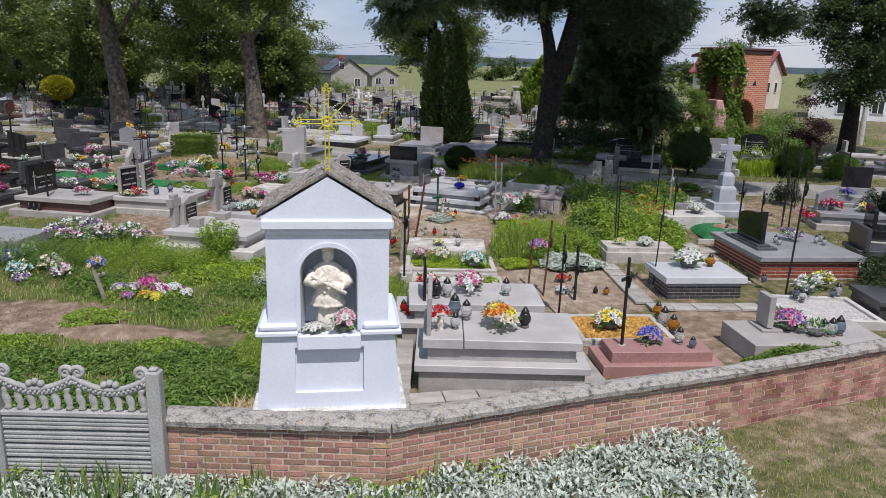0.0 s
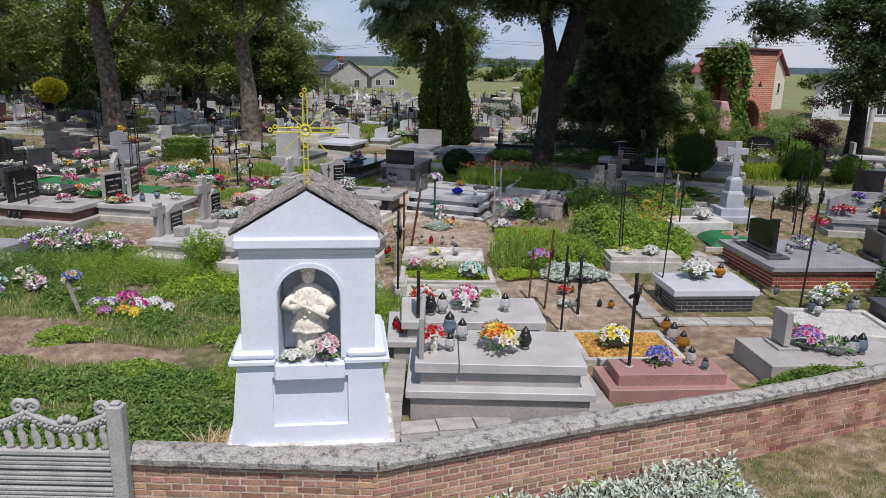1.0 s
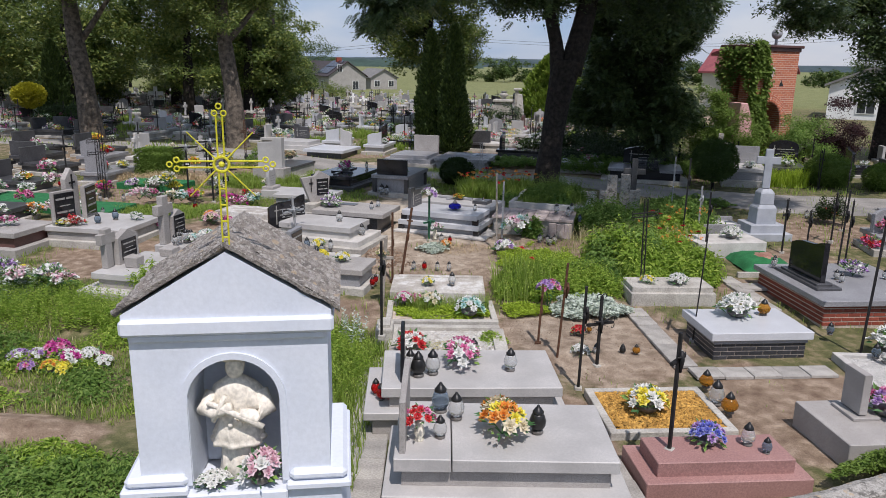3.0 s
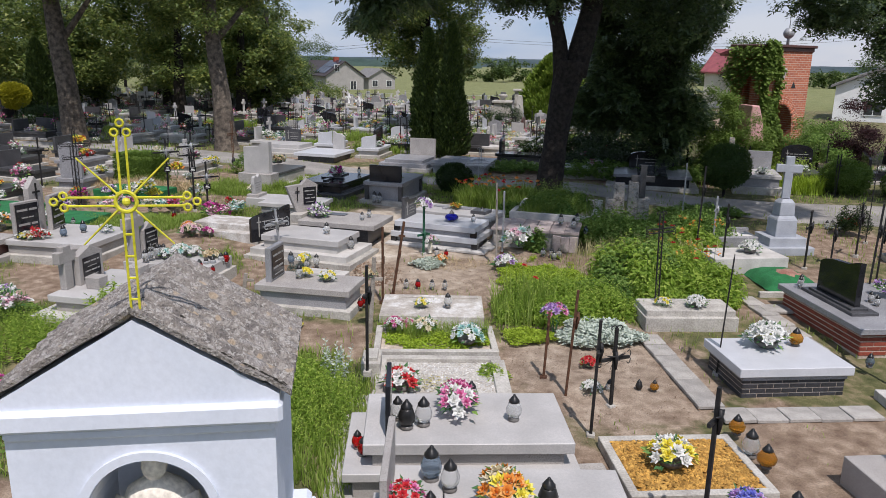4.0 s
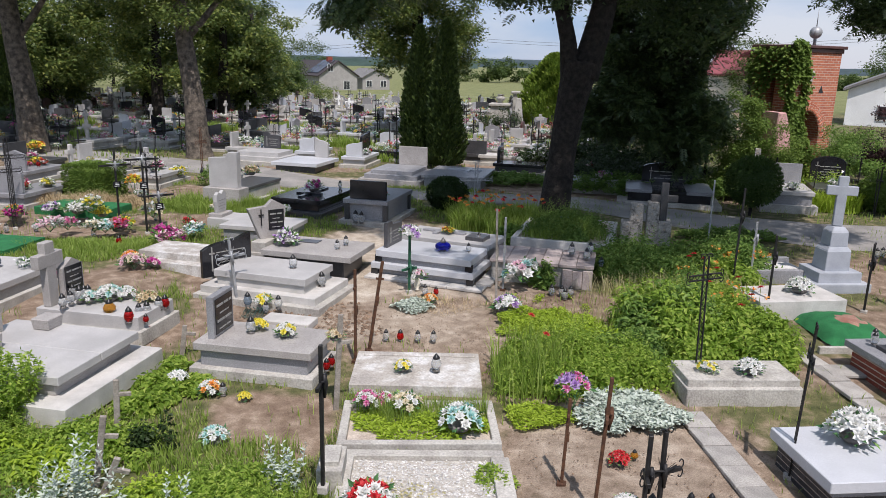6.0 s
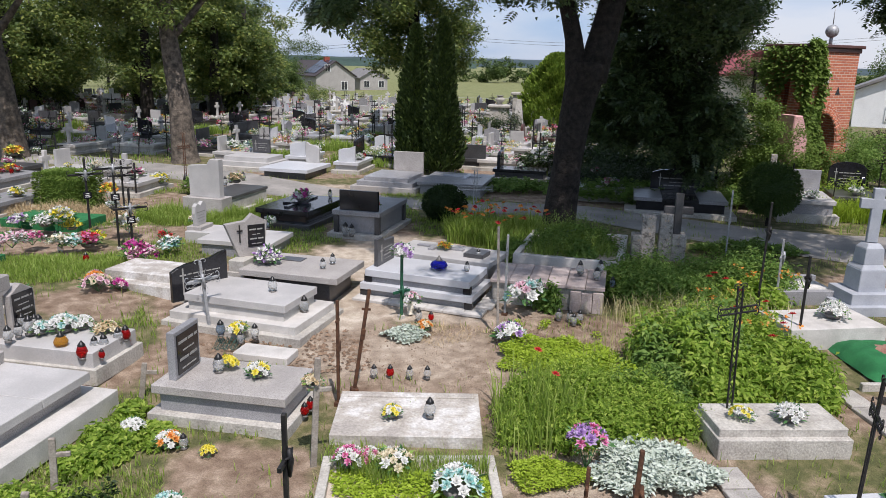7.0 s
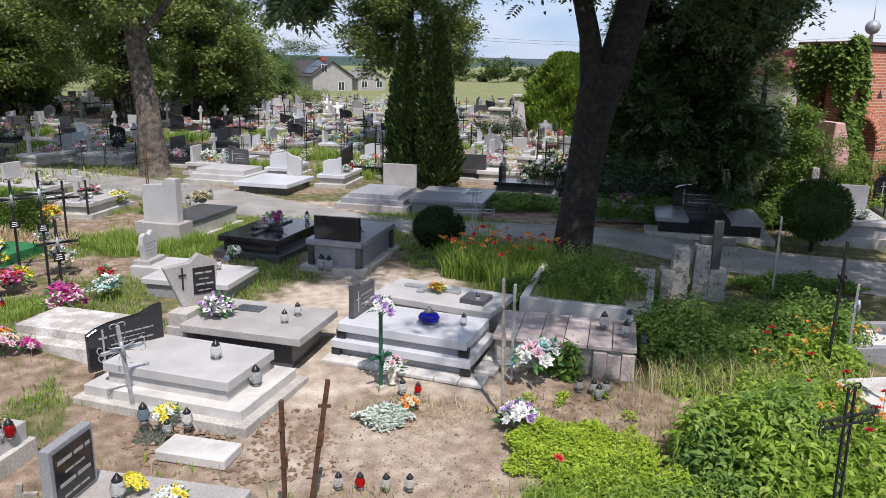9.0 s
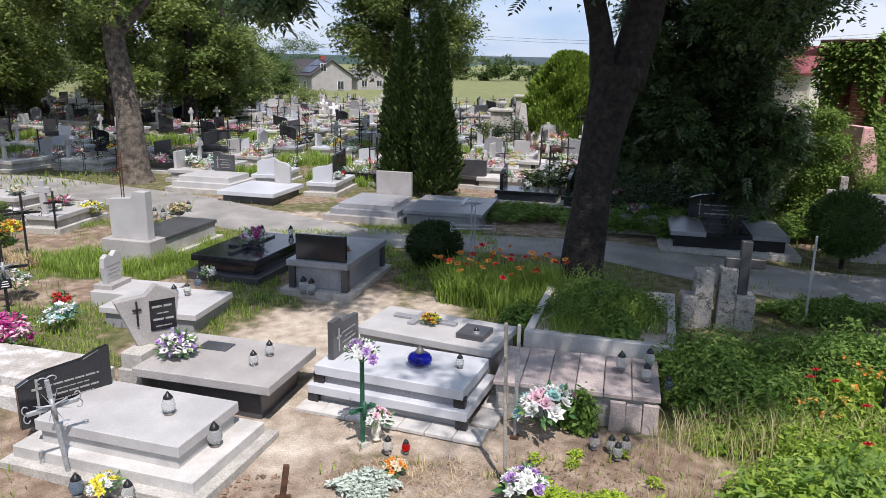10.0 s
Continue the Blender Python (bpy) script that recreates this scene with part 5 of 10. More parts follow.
headstone(G["step_back"], -0.80, -0.12, 0.55, 0.62, 0.62, "granite_black", "flat", 0.05, bars=4)
# pink pedestal and chip bed
G["pink"] = grave(3.23, 10.2, 6.5, [("lower_step", 1.78, 0.80, -0.1, 0.165, "pink_terrazzo", 0, 0), ("upper_step", 1.48, 0.55, 0.165, 0.325, "pink_terrazzo", 0, 0)], "pink terrazzo two-step grave foot with iron cross", "grave")
G["chips"] = grave(2.97, 11.62, 6.0, [("kerb", 1.56, 0.1, -0.1, 0.10, C, 0, -0.57), ("kerb", 1.56, 0.1, -0.1, 0.10, C, 0, 0.57), ("kerb", 0.1, 1.04, -0.1, 0.10, C, -0.73, 0), ("kerb", 0.1, 1.04, -0.1, 0.10, C, 0.73, 0)], "low concrete kerb grave filled with yellow wood chips")
G["gr4"] = grave(5.78, 11.1, 7.0, [("slab", 2.2, 1.1, -0.1, 0.30, T, 0, 0)], "plain grey terrazzo slab grave with a small upright stone")
part("foot_block", slab(-0.72, -0.38, -0.02, 0.42, 0.33, 0.37, 0.006), M[T], G["gr4"])
headstone(G["gr4"], -0.58, 0.2, 0.50, 0.36, 0.36, T, "flat", 0.1, bars=0, cross=False)
# black clinker grave with white cover
G["wg"] = grave(4.93, 14.11, 7.0, [("core", 1.44, 1.00, -0.1, 0.26, "mortar", 0, 0), ("cover_step", 1.48, 1.06, 0.26, 0.325, "granite_grey", 0, 0), ("cover_slab", 1.60, 1.14, 0.325, 0.42, "granite_white", 0.0, 0.0)], "black clinker-brick grave with a white granite cover slab")
# large red-brick tomb
G["red"] = grave(7.52, 16.25, 7.0, [("core", 2.16, 2.20, -0.1, 0.37, "mortar_light", 0, 0), ("cover_slab", 2.34, 2.38, 0.37, 0.44, "granite_grey", 0, 0), ("stone_step", 0.46, 1.45, 0.44, 0.49, "granite_dark", -0.72, 0.1), ("stone_step", 0.30, 1.2, 0.49, 0.53, "granite_dark", -0.74, 0.1)], "large red-brick tomb with grey granite cover and black headstone")
headstone(G["red"], -0.74, 0.1, 0.72, 1.05, 0.53, "granite_black", "wave_back", 0.1, bars=5)
# white gravel grave
G["gravel"] = grave(6.9, 12.95, 0.0, [("kerb", 1.60, 0.1, -0.1, 0.12, CP, 0, -0.66), ("kerb", 1.60, 0.1, -0.1, 0.12, CP, 0, 0.66), ("kerb", 0.1, 1.22, -0.1, 0.12, CP, -0.75, 0), ("kerb", 0.1, 1.22, -0.1, 0.12, CP, 0.75, 0)], "kerbed grave filled with white gravel")
G["darkfront"] = grave(8.6, 13.2, 0.0, [("box", 1.6, 1.0, -0.1, 0.28, "granite_dark", 0, 0), ("cover_slab", 1.7, 1.1, 0.28, 0.34, "granite_dark", 0, 0)], "low dark granite grave under overgrown shrubs")
G["st"] = grave(4.28, 16.3, 4.0, [("lower_step", 1.56, 0.78, -0.1, 0.20, C, 0, 0), ("upper_step", 1.50, 0.66, 0.20, 0.30, C, 0, 0.02)], "weathered concrete stepped grave foot")
G["J"] = grave(6.35, 19.55, 10.0, [("slab", 1.62, 0.92, -0.1, 0.30, CP, 0, 0)], "white concrete block grave")
G["L"] = grave(-0.02, 16.48, 1.5, [("slab", 1.76, 1.16, -0.1, 0.10, "whitewash", 0, 0), ("rim", 1.60, 0.12, 0.09, 0.125, "whitewash", 0.02, 0.46)], "flaking whitewashed concrete slab grave")
G["pebble"] = grave(0.22, 13.66, 3.0, [("kerb", 1.78, 0.13, -0.1, 0.13, C, 0, 0.62), ("kerb", 1.78, 0.13, -0.1, 0.13, C, 0, -0.62), ("kerb", 0.13, 1.11, -0.1, 0.13, C, -0.82, 0), ("kerb", 0.2, 1.11, -0.1, 0.12, C, 0.84, 0), ("bed", 1.52, 1.11, -0.1, 0.07, "pebble", 0, 0), ("head_block", 0.26, 0.5, -0.1, 0.3, C, -0.95, 0.2), ("head_block", 0.18, 0.34, 0.3, 0.36, C, -0.95, 0.2)], "concrete kerbed grave with a thin pale pebble bed")
G["bed"] = grave(0.1, 14.95, 4.0, [("kerb", 1.86, 0.1, -0.1, 0.15, C, 0, -0.5), ("kerb", 1.86, 0.1, -0.1, 0.15, C, 0, 0.5), ("kerb", 0.1, 0.9, -0.1, 0.15, C, -0.88, 0), ("kerb", 0.1, 0.9, -0.1, 0.15, C, 0.88, 0), ("soil", 1.66, 0.9, -0.1, 0.09, "mortar", 0, 0)], "kerbed grave bed overgrown with green ground cover")
# graves on the other side of the path
G["M"] = grave(-2.17, 16.6, -9.5, [("base", 1.78, 1.04, -0.1, 0.11, C, 0, 0), ("box", 1.55, 0.80, 0.11, 0.37, "granite_grey", 0, 0), ("cover_slab", 1.70, 0.92, 0.37, 0.45, T, 0, 0)], "grey tiled granite grave with a black-faced square headstone")
headstone(G["M"], -0.66, 0.0, 0.60, 0.58, 0.45, "granite_grey", "flat", 0.10, bars=4, cross=False, plate=("granite_black", -0.42, 0.42, 0.08, 0.92))
G["N"] = grave(-5.0, 15.85, -10.0, [("base", 2.36, 2.0, -0.1, 0.14, CP, 0.05, -0.05), ("box", 1.75, 1.5, 0.14, 0.33, T, 0, 0), ("cover_slab", 1.95, 0.80, 0.33, 0.41, TP, 0, -0.405), ("cover_slab", 1.95, 0.80, 0.33, 0.41, TP, 0, 0.405)], "wide double grave with pale terrazzo slabs and gabled headstone")
headstone(G["N"], -0.85, 0.05, 0.62, 0.6, 0.41, T, "gable", 0.14, bars=4, cross=False, plate=("granite_black", -0.36, 0.36, 0.12, 0.72))
stone_cross(G["N"], -0.9, -0.42, 0.41, 0.72, 0.2, 0.12, T)
part("planter", slab(-0.45, -0.2, 0.5, 0.78, 0.44, 0.60, 0.012, -0.12), M[T], G["N"])
part("planter", slab(-0.6, -0.36, -0.36, -0.14, 0.44, 0.64, 0.012, -0.12), M[T], G["N"])
G["O"] = grave(-4.95, 17.72, -10.0, [("base", 1.85, 1.05, -0.1, 0.10, C, 0, 0), ("slab", 1.72, 0.95, 0.10, 0.31, TP, 0, 0)], "pale concrete slab grave crowded with candles and flowers")
stone_cross(G["O"], -0.72, -0.3, 0.31, 1.0, 0.27, 0.13, T)
headstone(G["O"], -0.68, 0.12, 0.66, 0.46, 0.31, T, "gable", 0.10, bars=5, cross=False, plate=("granite_black", -0.42, 0.42, 0.10, 0.82))
G["s0"] = grave(-4.85, 20.95, -14.0, [("lower_step", 1.85, 1.12, -0.1, 0.13, CP, 0.02, -0.06), ("slab", 1.70, 0.86, 0.13, 0.26, CP, 0, 0.04)], "low white-stained concrete slab grave in two steps")
for o in G["s0"].children:
    o.data.materials[0] = M["whitewash"]
G["s1"] = grave(-2.80, 19.64, -16.0, [("rough_base", 2.45, 1.55, -0.15, 0.07, C, 0.05, -0.02), ("base", 2.24, 1.34, 0.07, 0.20, CP, 0.02, 0), ("box", 1.72, 1.0, 0.20, 0.38, CP, 0, 0), ("cover_slab", 1.80, 1.08, 0.38, 0.475, TP, 0, 0)], "pale terrazzo grave on a broken concrete base, black wavy headstone")
headstone(G["s1"], -1.0, 0.02, 0.72, 1.0, 0.24, "granite_black", "wave", 0.08, bars=6, turn=-26)
G["s2"] = grave(-2.3, 21.02, -14.0, [("foot", 1.45, 0.95, -0.1, 0.40, "granite_dark", 0.05, 0), ("cover_slab", 1.86, 1.28, 0.40, 0.485, T, 0.05, 0), ("head_block", 0.34, 1.0, -0.1, 0.36, C, -1.05, 0.02), ("head_block", 0.30, 0.9, 0.36, 0.56, C, -1.05, 0.02), ("name_plate", 0.42, 0.26, 0.485, 0.50, "granite_dark", -0.28, 0.28)], "grey terrazzo slab grave with raised cover and V-shaped headstone")
headstone(G["s2"], -1.05, 0.0, 0.78, 0.86, 0.56, T, "vee", 0.12, bars=4, cross=True, plate=("granite_black", -0.02, 0.36, 0.22, 0.74), turn=-38)
G["w"] = grave(-0.02, 21.0, -19.0, [("base", 1.9, 0.98, -0.1, 0.16, "granite_grey", 0, 0), ("ledge", 2.10, 1.16, 0.16, 0.25, "granite_white", 0, 0), ("box", 1.86, 0.92, 0.25, 0.39, "granite_grey", 0, 0.0), ("cover_slab", 1.96, 1.02, 0.39, 0.49, "granite_white", 0, 0.0)], "white granite two-step grave with black corner blocks and dark headstone")
for sx in (-1, 1):
    part("corner_block", slab(sx * 0.93 - 0.07, sx * 0.93 + 0.07, -0.5, -0.42, 0.26, 0.42, 0.004), M["granite_black"], G["w"])
    part("corner_block", slab(sx * 0.98 - 0.07, sx * 0.98 + 0.07, -0.565, -0.49, 0.04, 0.19, 0.004), M["granite_black"], G["w"])
headstone(G["w"], -0.86, 0.05, 0.5, 0.7, 0.49, "granite_dark", "slope", 0.08, bars=4)
G["w2"] = grave(0.36, 22.36, -23.0, [("box", 2.0, 0.95, -0.1, 0.34, T, 0, 0), ("cover_slab", 2.08, 1.04, 0.34, 0.42, TP, 0, 0), ("tablet", 0.40, 0.42, 0.42, 0.50, "granite_dark", 0.62, -0.08)], "pale grave slab with a dark cross relief and lying tablet")
bm = bmesh.new()
block(bm, -0.75, 0.25, 0.08, 0.2, 0.45, 0.49, 0.006)
block(bm, -0.42, -0.3, -0.12, 0.40, 0.45, 0.492, 0.006)
part("cross_relief", bm, M["granite_grey"], G["w2"])
G["pv"] = grave(2.19, 21.05, -12.0, [("box", 1.90, 1.08, -0.1, 0.36, "concrete", 0, 0)], "grave covered with loose reddish-grey concrete slabs")
M["pave_rose"] = material("rose_grey_slab", (0.30, 0.25, 0.235), (0.40, 0.34, 0.32), 3.0, 0.9, bump=0.4, vary="object", amount=0.12)
for k in range(6):
    part("slab", slab(-0.98 + k * 0.33, -0.66 + k * 0.33, -0.6, 0.58, 0.39, 0.445 + 0.006 * (k % 2), 0.006), M["pave_rose"], G["pv"])
for k in range(3):
    part("side_slab", slab(0.42 + k * 0.19, 0.60 + k * 0.19, -0.64, -0.58, -0.02, 0.36 - 0.02 * (k % 2), 0.006), M["pave_rose"], G["pv"])
G["pv2"] = grave(2.92, 23.15, -15.0, [("kerb", 2.06, 0.12, -0.1, 0.42, CP, 0, -1.2), ("kerb", 2.06, 0.12, -0.1, 0.42, CP, 0, 1.2), ("kerb", 0.12, 2.28, -0.1, 0.42, CP, -0.97, 0), ("kerb", 0.12, 2.28, -0.1, 0.42, CP, 0.97, 0), ("soil", 1.82, 2.28, -0.1, 0.36, "mortar", 0, 0)], "raised concrete planter grave overgrown with shaded greenery")
G["blk"] = grave(-3.42, 26.4, -16.0, [("base", 1.55, 2.25, -0.1, 0.12, "granite_dark", 0, 0), ("box", 1.22, 1.92, 0.12, 0.34, "granite_black", 0, 0), ("cover_slab", 1.40, 2.08, 0.34, 0.43, "granite_black", 0, 0)], "polished black granite tomb beside a grey tomb")
bm = bmesh.new()
block(bm, -0.06, 0.06, -0.8, 0.75, 0.455, 0.50, 0.006)
block(bm, -0.36, 0.36, -0.32, -0.20, 0.457, 0.505, 0.006)
part("cross_relief", bm, M["granite_black"], G["blk"])
G["gt"] = grave(-1.58, 25.6, -14.0, [("base", 1.34, 2.15, -0.1, 0.08, C, 0, 0), ("box", 0.98, 1.80, 0.08, 0.52, "granite_grey", 0, 0), ("cover_slab", 1.16, 1.98, 0.52, 0.60, "granite_grey", 0, 0), ("pillar", 0.12, 0.12, 0.08, 0.52, "granite_dark", 0.50, -0.9), ("pillar", 0.12, 0.12, 0.08, 0.52, "granite_dark", -0.50, -0.9), ("pillar", 0.12, 0.12, 0.08, 0.52, "granite_dark", 0.50, 0.9)], "tall grey granite tomb with a black slab headstone")
headstone(G["gt"], 0.04, -0.86, 0.46, 0.94, 0.60, "granite_black", "flat", 0.08, bars=0, cross=False, turn=-90, faces=1)
G["x2"] = grave(-4.0, 23.5, -10.0, [("box", 1.5, 1.1, -0.1, 0.24, "granite_grey", 0, 0), ("cover_slab", 1.64, 1.2, 0.24, 0.31, TP, 0, 0)], "pale slab grave half in shade with candles")
G["ht"] = grave(-5.0, 24.3, -10.0, [("slab", 1.3, 0.8, -0.1, 0.22, TP, 0.2, 0), ("foot", 0.35, 0.55, 0.22, 0.30, T, -0.3, 0)], "pale stone grave with a rounded headstone")
headstone(G["ht"], -0.3, 0.0, 0.52, 0.5, 0.30, TP, "heart", 0.09, bars=4, cross=False)
G["stele"] = grave(-5.6, 27.3, -14.0, [("base", 1.15, 2.6, -0.1, 0.10, C, 0, 0.1), ("box", 0.95, 2.0, 0.10, 0.42, "concrete", 0, 0.25), ("cover_slab", 1.0, 2.0, 0.42, 0.47, "granite_dark", 0, 0.28), ("stone_step", 1.1, 0.5, 0.10, 0.5, T, 0, -0.9)], "concrete grave with a tall plain grey stele")
headstone(G["stele"], 0.0, -0.9, 0.95, 0.85, 0.50, TP, "slope", 0.2, bars=0, cross=False, turn=90)
G["g2a"] = grave(-6.9, 34.6, -14.0, [("base", 2.3, 1.8, -0.1, 0.12, C, 0, 0), ("ledge", 2.0, 1.5, 0.12, 0.28, TP, 0, 0), ("cover_slab", 1.7, 1.2, 0.28, 0.44, TP, 0, 0)], "stepped pale granite grave beyond the lane")
headstone(G["g2a"], -0.1, 0.75, 0.6, 0.7, 0.44, "granite_dark", "slope", 0.1, bars=4, turn=-90)
G["g2b"] = grave(-5.1, 33.3, -14.0, [("box", 1.5, 1.7, -0.1, 0.22, "granite_dark", 0, 0), ("cover_slab", 1.75, 1.9, 0.22, 0.31, "granite_white", 0, 0)], "white slab grave beyond the lane with a curved stone")
headstone(G["g2b"], 0.25, 0.85, 0.72, 0.5, 0.31, TP, "wave_back", 0.12, bars=0, cross=False, turn=-90)
G["g2c"] = grave(-1.55, 31.4, -14.0, [("base", 2.1, 2.2, -0.1, 0.14, T, 0, 0), ("ledge", 1.8, 1.9, 0.14, 0.28, "granite_grey", 0, 0), ("cover_slab", 1.45, 1.6, 0.28, 0.40, "granite_grey", 0, 0)], "stepped grey granite grave decked with flowers before the thujas")
headstone(G["g2c"], 0.2, 0.85, 0.62, 1.0, 0.40, T, "flat", 0.12, bars=0, cross=False, turn=-90)
G["g2d"] = grave(0.45, 31.1, -12.0, [("box", 1.85, 2.1, -0.1, 0.30, "granite_grey", 0, 0), ("cover_slab", 2.0, 2.25, 0.30, 0.37, "granite_grey", 0, 0)], "flat grey granite grave slab with a lying cross")
bm = bmesh.new()
block(bm, -0.5, 0.7, 0.25, 0.37, 0.40, 0.45, 0.006)
block(bm, 0.2, 0.32, -0.1, 0.72, 0.40, 0.452, 0.006)
part("cross_relief", bm, M["granite_white"], G["g2d"])
G["dbl"] = grave(-7.55, 18.75, -8.0, [("base", 1.95, 1.7, -0.1, 0.10, C, 0, 0), ("box", 1.75, 1.5, 0.10, 0.30, T, 0, 0), ("cover_slab", 1.85, 1.6, 0.30, 0.38, TP, 0, 0)], "double terrazzo grave with two black plates and a stone cross")
headstone(G["dbl"], -0.65, -0.45, 0.72, 0.55, 0.38, T, "flat", 0.1, bars=4, cross=False, plate=("granite_black", -0.45, 0.45, 0.06, 0.94), turn=-14)
headstone(G["dbl"], -0.65, 0.42, 0.72, 0.55, 0.38, T, "flat", 0.1, bars=4, cross=False, plate=("granite_black", -0.45, 0.45, 0.06, 0.94), turn=12)
headstone(G["dbl"], -0.78, 0.0, 1.15, 0.42, 0.38, T, "gable", 0.12, bars=0, cross=False, name="pillar")
bm = bmesh.new()
block(bm, -0.72, -0.70, -0.018, 0.018, 0.9, 1.42, 0.003)
block(bm, -0.72, -0.70, -0.1, 0.1, 1.22, 1.26, 0.003)
part("cross_relief", bm, M["iron"], G["dbl"])
G["big"] = grave(-9.6, 18.0, -10.0, [("base", 2.3, 1.5, -0.1, 0.12, T, 0, 0), ("box", 1.95, 1.1, 0.12, 0.36, "granite_brown", 0, 0), ("cover_slab", 2.1, 1.25, 0.36, 0.44, T, 0, 0)], "terrazzo grave with dark sides and black headstone")
headstone(G["big"], -0.75, 0.0, 0.75, 0.95, 0.44, "granite_black", "flat", 0.08, bars=3)
G["low_left"] = grave(-9.9, 14.9, -8.0, [("slab", 2.6, 1.1, -0.1, 0.30, "granite_grey", 0, 0)], "grey terrazzo slab grave with candle row")
M["grey_paint"] = material("blue_grey_stone_paint", (0.31, 0.33, 0.365), (0.39, 0.41, 0.445), 3.0, 0.7, bump=0.1, grain=0.06)
G["obelisk"] = grave(7.75, 21.0, 6.0, [("step", 1.15, 0.95, -0.1, 0.14, "grey_paint", 0, 0), ("step", 0.86, 0.72, 0.14, 0.34, "grey_paint", 0, 0)], "grey painted stone grave cross on a stepped tapering pedestal")
part("pedestal", slab(-0.25, 0.25, -0.23, 0.23, 0.34, 0.76, 0.012, 0.05), M["grey_paint"], G["obelisk"])
part("pedestal_moulding", slab(-0.235, 0.235, -0.215, 0.215, 0.76, 0.84, 0.008, 0.22), M["grey_paint"], G["obelisk"])
part("pedestal_cap", slab(-0.18, 0.18, -0.165, 0.165, 0.84, 1.12, 0.01, 0.06), M["grey_paint"], G["obelisk"])
part("pedestal_moulding", slab(-0.17, 0.17, -0.155, 0.155, 1.12, 1.21, 0.008, 0.35), M["grey_paint"], G["obelisk"])
stone_cross(G["obelisk"], 0, 0, 1.19, 0.95, 0.27, 0.11, "grey_paint", 70)
G["obel_bed"] = grave(6.75, 21.6, 6.0, [("kerb", 1.5, 0.12, -0.1, 0.22, "granite_grey", 0, -0.5), ("kerb", 1.5, 0.12, -0.1, 0.22, "granite_grey", 0, 0.5), ("bed", 1.5, 0.88, -0.1, 0.12, "gravel", 0, 0)], "kerbed grave strip beside the grey cross")
G["turf"] = grave(6.85, 18.6, 4.0, [("kerb", 1.7, 0.08, -0.1, 0.06, C, 0, -0.86)], "grave mound covered with artificial green turf")
bm = bmesh.new()
bmesh.ops.create_grid(bm, x_segments=16, y_segments=16, size=0.5)
for v in bm.verts:
    u, w = v.co.x * 2, v.co.y * 2
    v.co = Vector((v.co.x * 1.1, v.co.y * 1.4, 0.03 + 0.22 * (1 - u ** 4) * (1 - w ** 4) + 0.015 * noise.noise(v.co * 9)))
part("turf", bm, M["turf_mat"], G["turf"], "bright green artificial turf", smooth=True)
bm = bmesh.new()
ball(bm, (0.05, -0.05, 0.20), 0.3, 14, 0.28)
for v in bm.verts:
    v.co += v.co.normalized() * 0.05 * noise.noise(v.co * 7)
part("clay_patch", bm, M["brick"], G["turf"], "patch of orange clay", smooth=True)
G["turf_left"] = grave(-11.6, 22.4, -8.0, [("turf", 2.2, 1.5, -0.1, 0.16, "turf_mat", 0, 0)], "grave covered with artificial green turf")
G["turf_mid"] = grave(-9.1, 25.2, -10.0, [("turf", 2.0, 1.1, -0.1, 0.18, "turf_mat", 0, 0)], "grave covered with artificial green turf")
G["turf_low"] = grave(-9.3, 21.4, -8.0, [("turf", 2.0, 1.2, -0.1, 0.12, "turf_mat", 0, 0)], "grave covered with artificial green turf")
G["dark_r"] = grave(6.7, 29.0, -12.0, [("base", 2.9, 2.3, -0.1, 0.08, C, 0, 0), ("box", 2.3, 1.8, 0.08, 0.36, "granite_black", 0, 0), ("cover_slab", 0.75, 1.9, 0.36, 0.43, "granite_grey", -0.85, 0), ("cover_slab", 0.75, 1.9, 0.36, 0.43, "granite_grey", 0.85, 0), ("cover_slab", 0.95, 1.9, 0.36, 0.42, "granite_black", 0, 0)], "black and grey granite double tomb in deep shade")
headstone(G["dark_r"], 0, 0.8, 0.6, 1.5, 0.42, "granite_black", "arch", 0.12, bars=3, turn=-90)
G["lane_a"] = grave(9.95, 28.5, -14.0, [("base", 1.5, 2.0, -0.1, 0.2, C, 0, 0), ("box", 1.2, 1.7, 0.2, 0.5, "granite_grey", 0, 0), ("cover_slab", 1.3, 1.8, 0.5, 0.58, "terrazzo_pale", 0, 0)], "grey terrazzo tomb with a lettered headstone across the lane")
headstone(G["lane_a"], 0.1, 0.75, 0.6, 0.85, 0.58, "granite_grey", "flat", 0.1, bars=5, cross=False, turn=-90)
G["lane_b"] = grave(11.7, 29.4, -14.0, [("base", 1.4, 1.9, -0.1, 0.15, C, 0, 0), ("box", 1.1, 1.6, 0.15, 0.45, "granite_dark", 0, 0), ("cover_slab", 1.2, 1.7, 0.45, 0.52, "granite_dark", 0, 0)], "dark granite tomb with a rounded headstone across the lane")
headstone(G["lane_b"], 0.0, 0.7, 0.8, 1.0, 0.52, "granite_black", "arch", 0.1, bars=5, turn=-90)
G["lane_c"] = grave(12.2, 22.4, -10.0, [("base", 1.7, 1.3, -0.1, 0.18, "granite_grey", 0, 0), ("ledge", 1.4, 1.0, 0.18, 0.36, "granite_grey", 0, 0), ("plinth", 1.0, 0.36, 0.36, 0.56, "granite_grey", 0, 0.25)], "stepped grey granite grave with a square black headstone by the lane")
headstone(G["lane_c"], 0.0, 0.25, 0.62, 0.8, 0.56, "granite_black", "flat", 0.12, bars=0, cross=False, turn=-90)
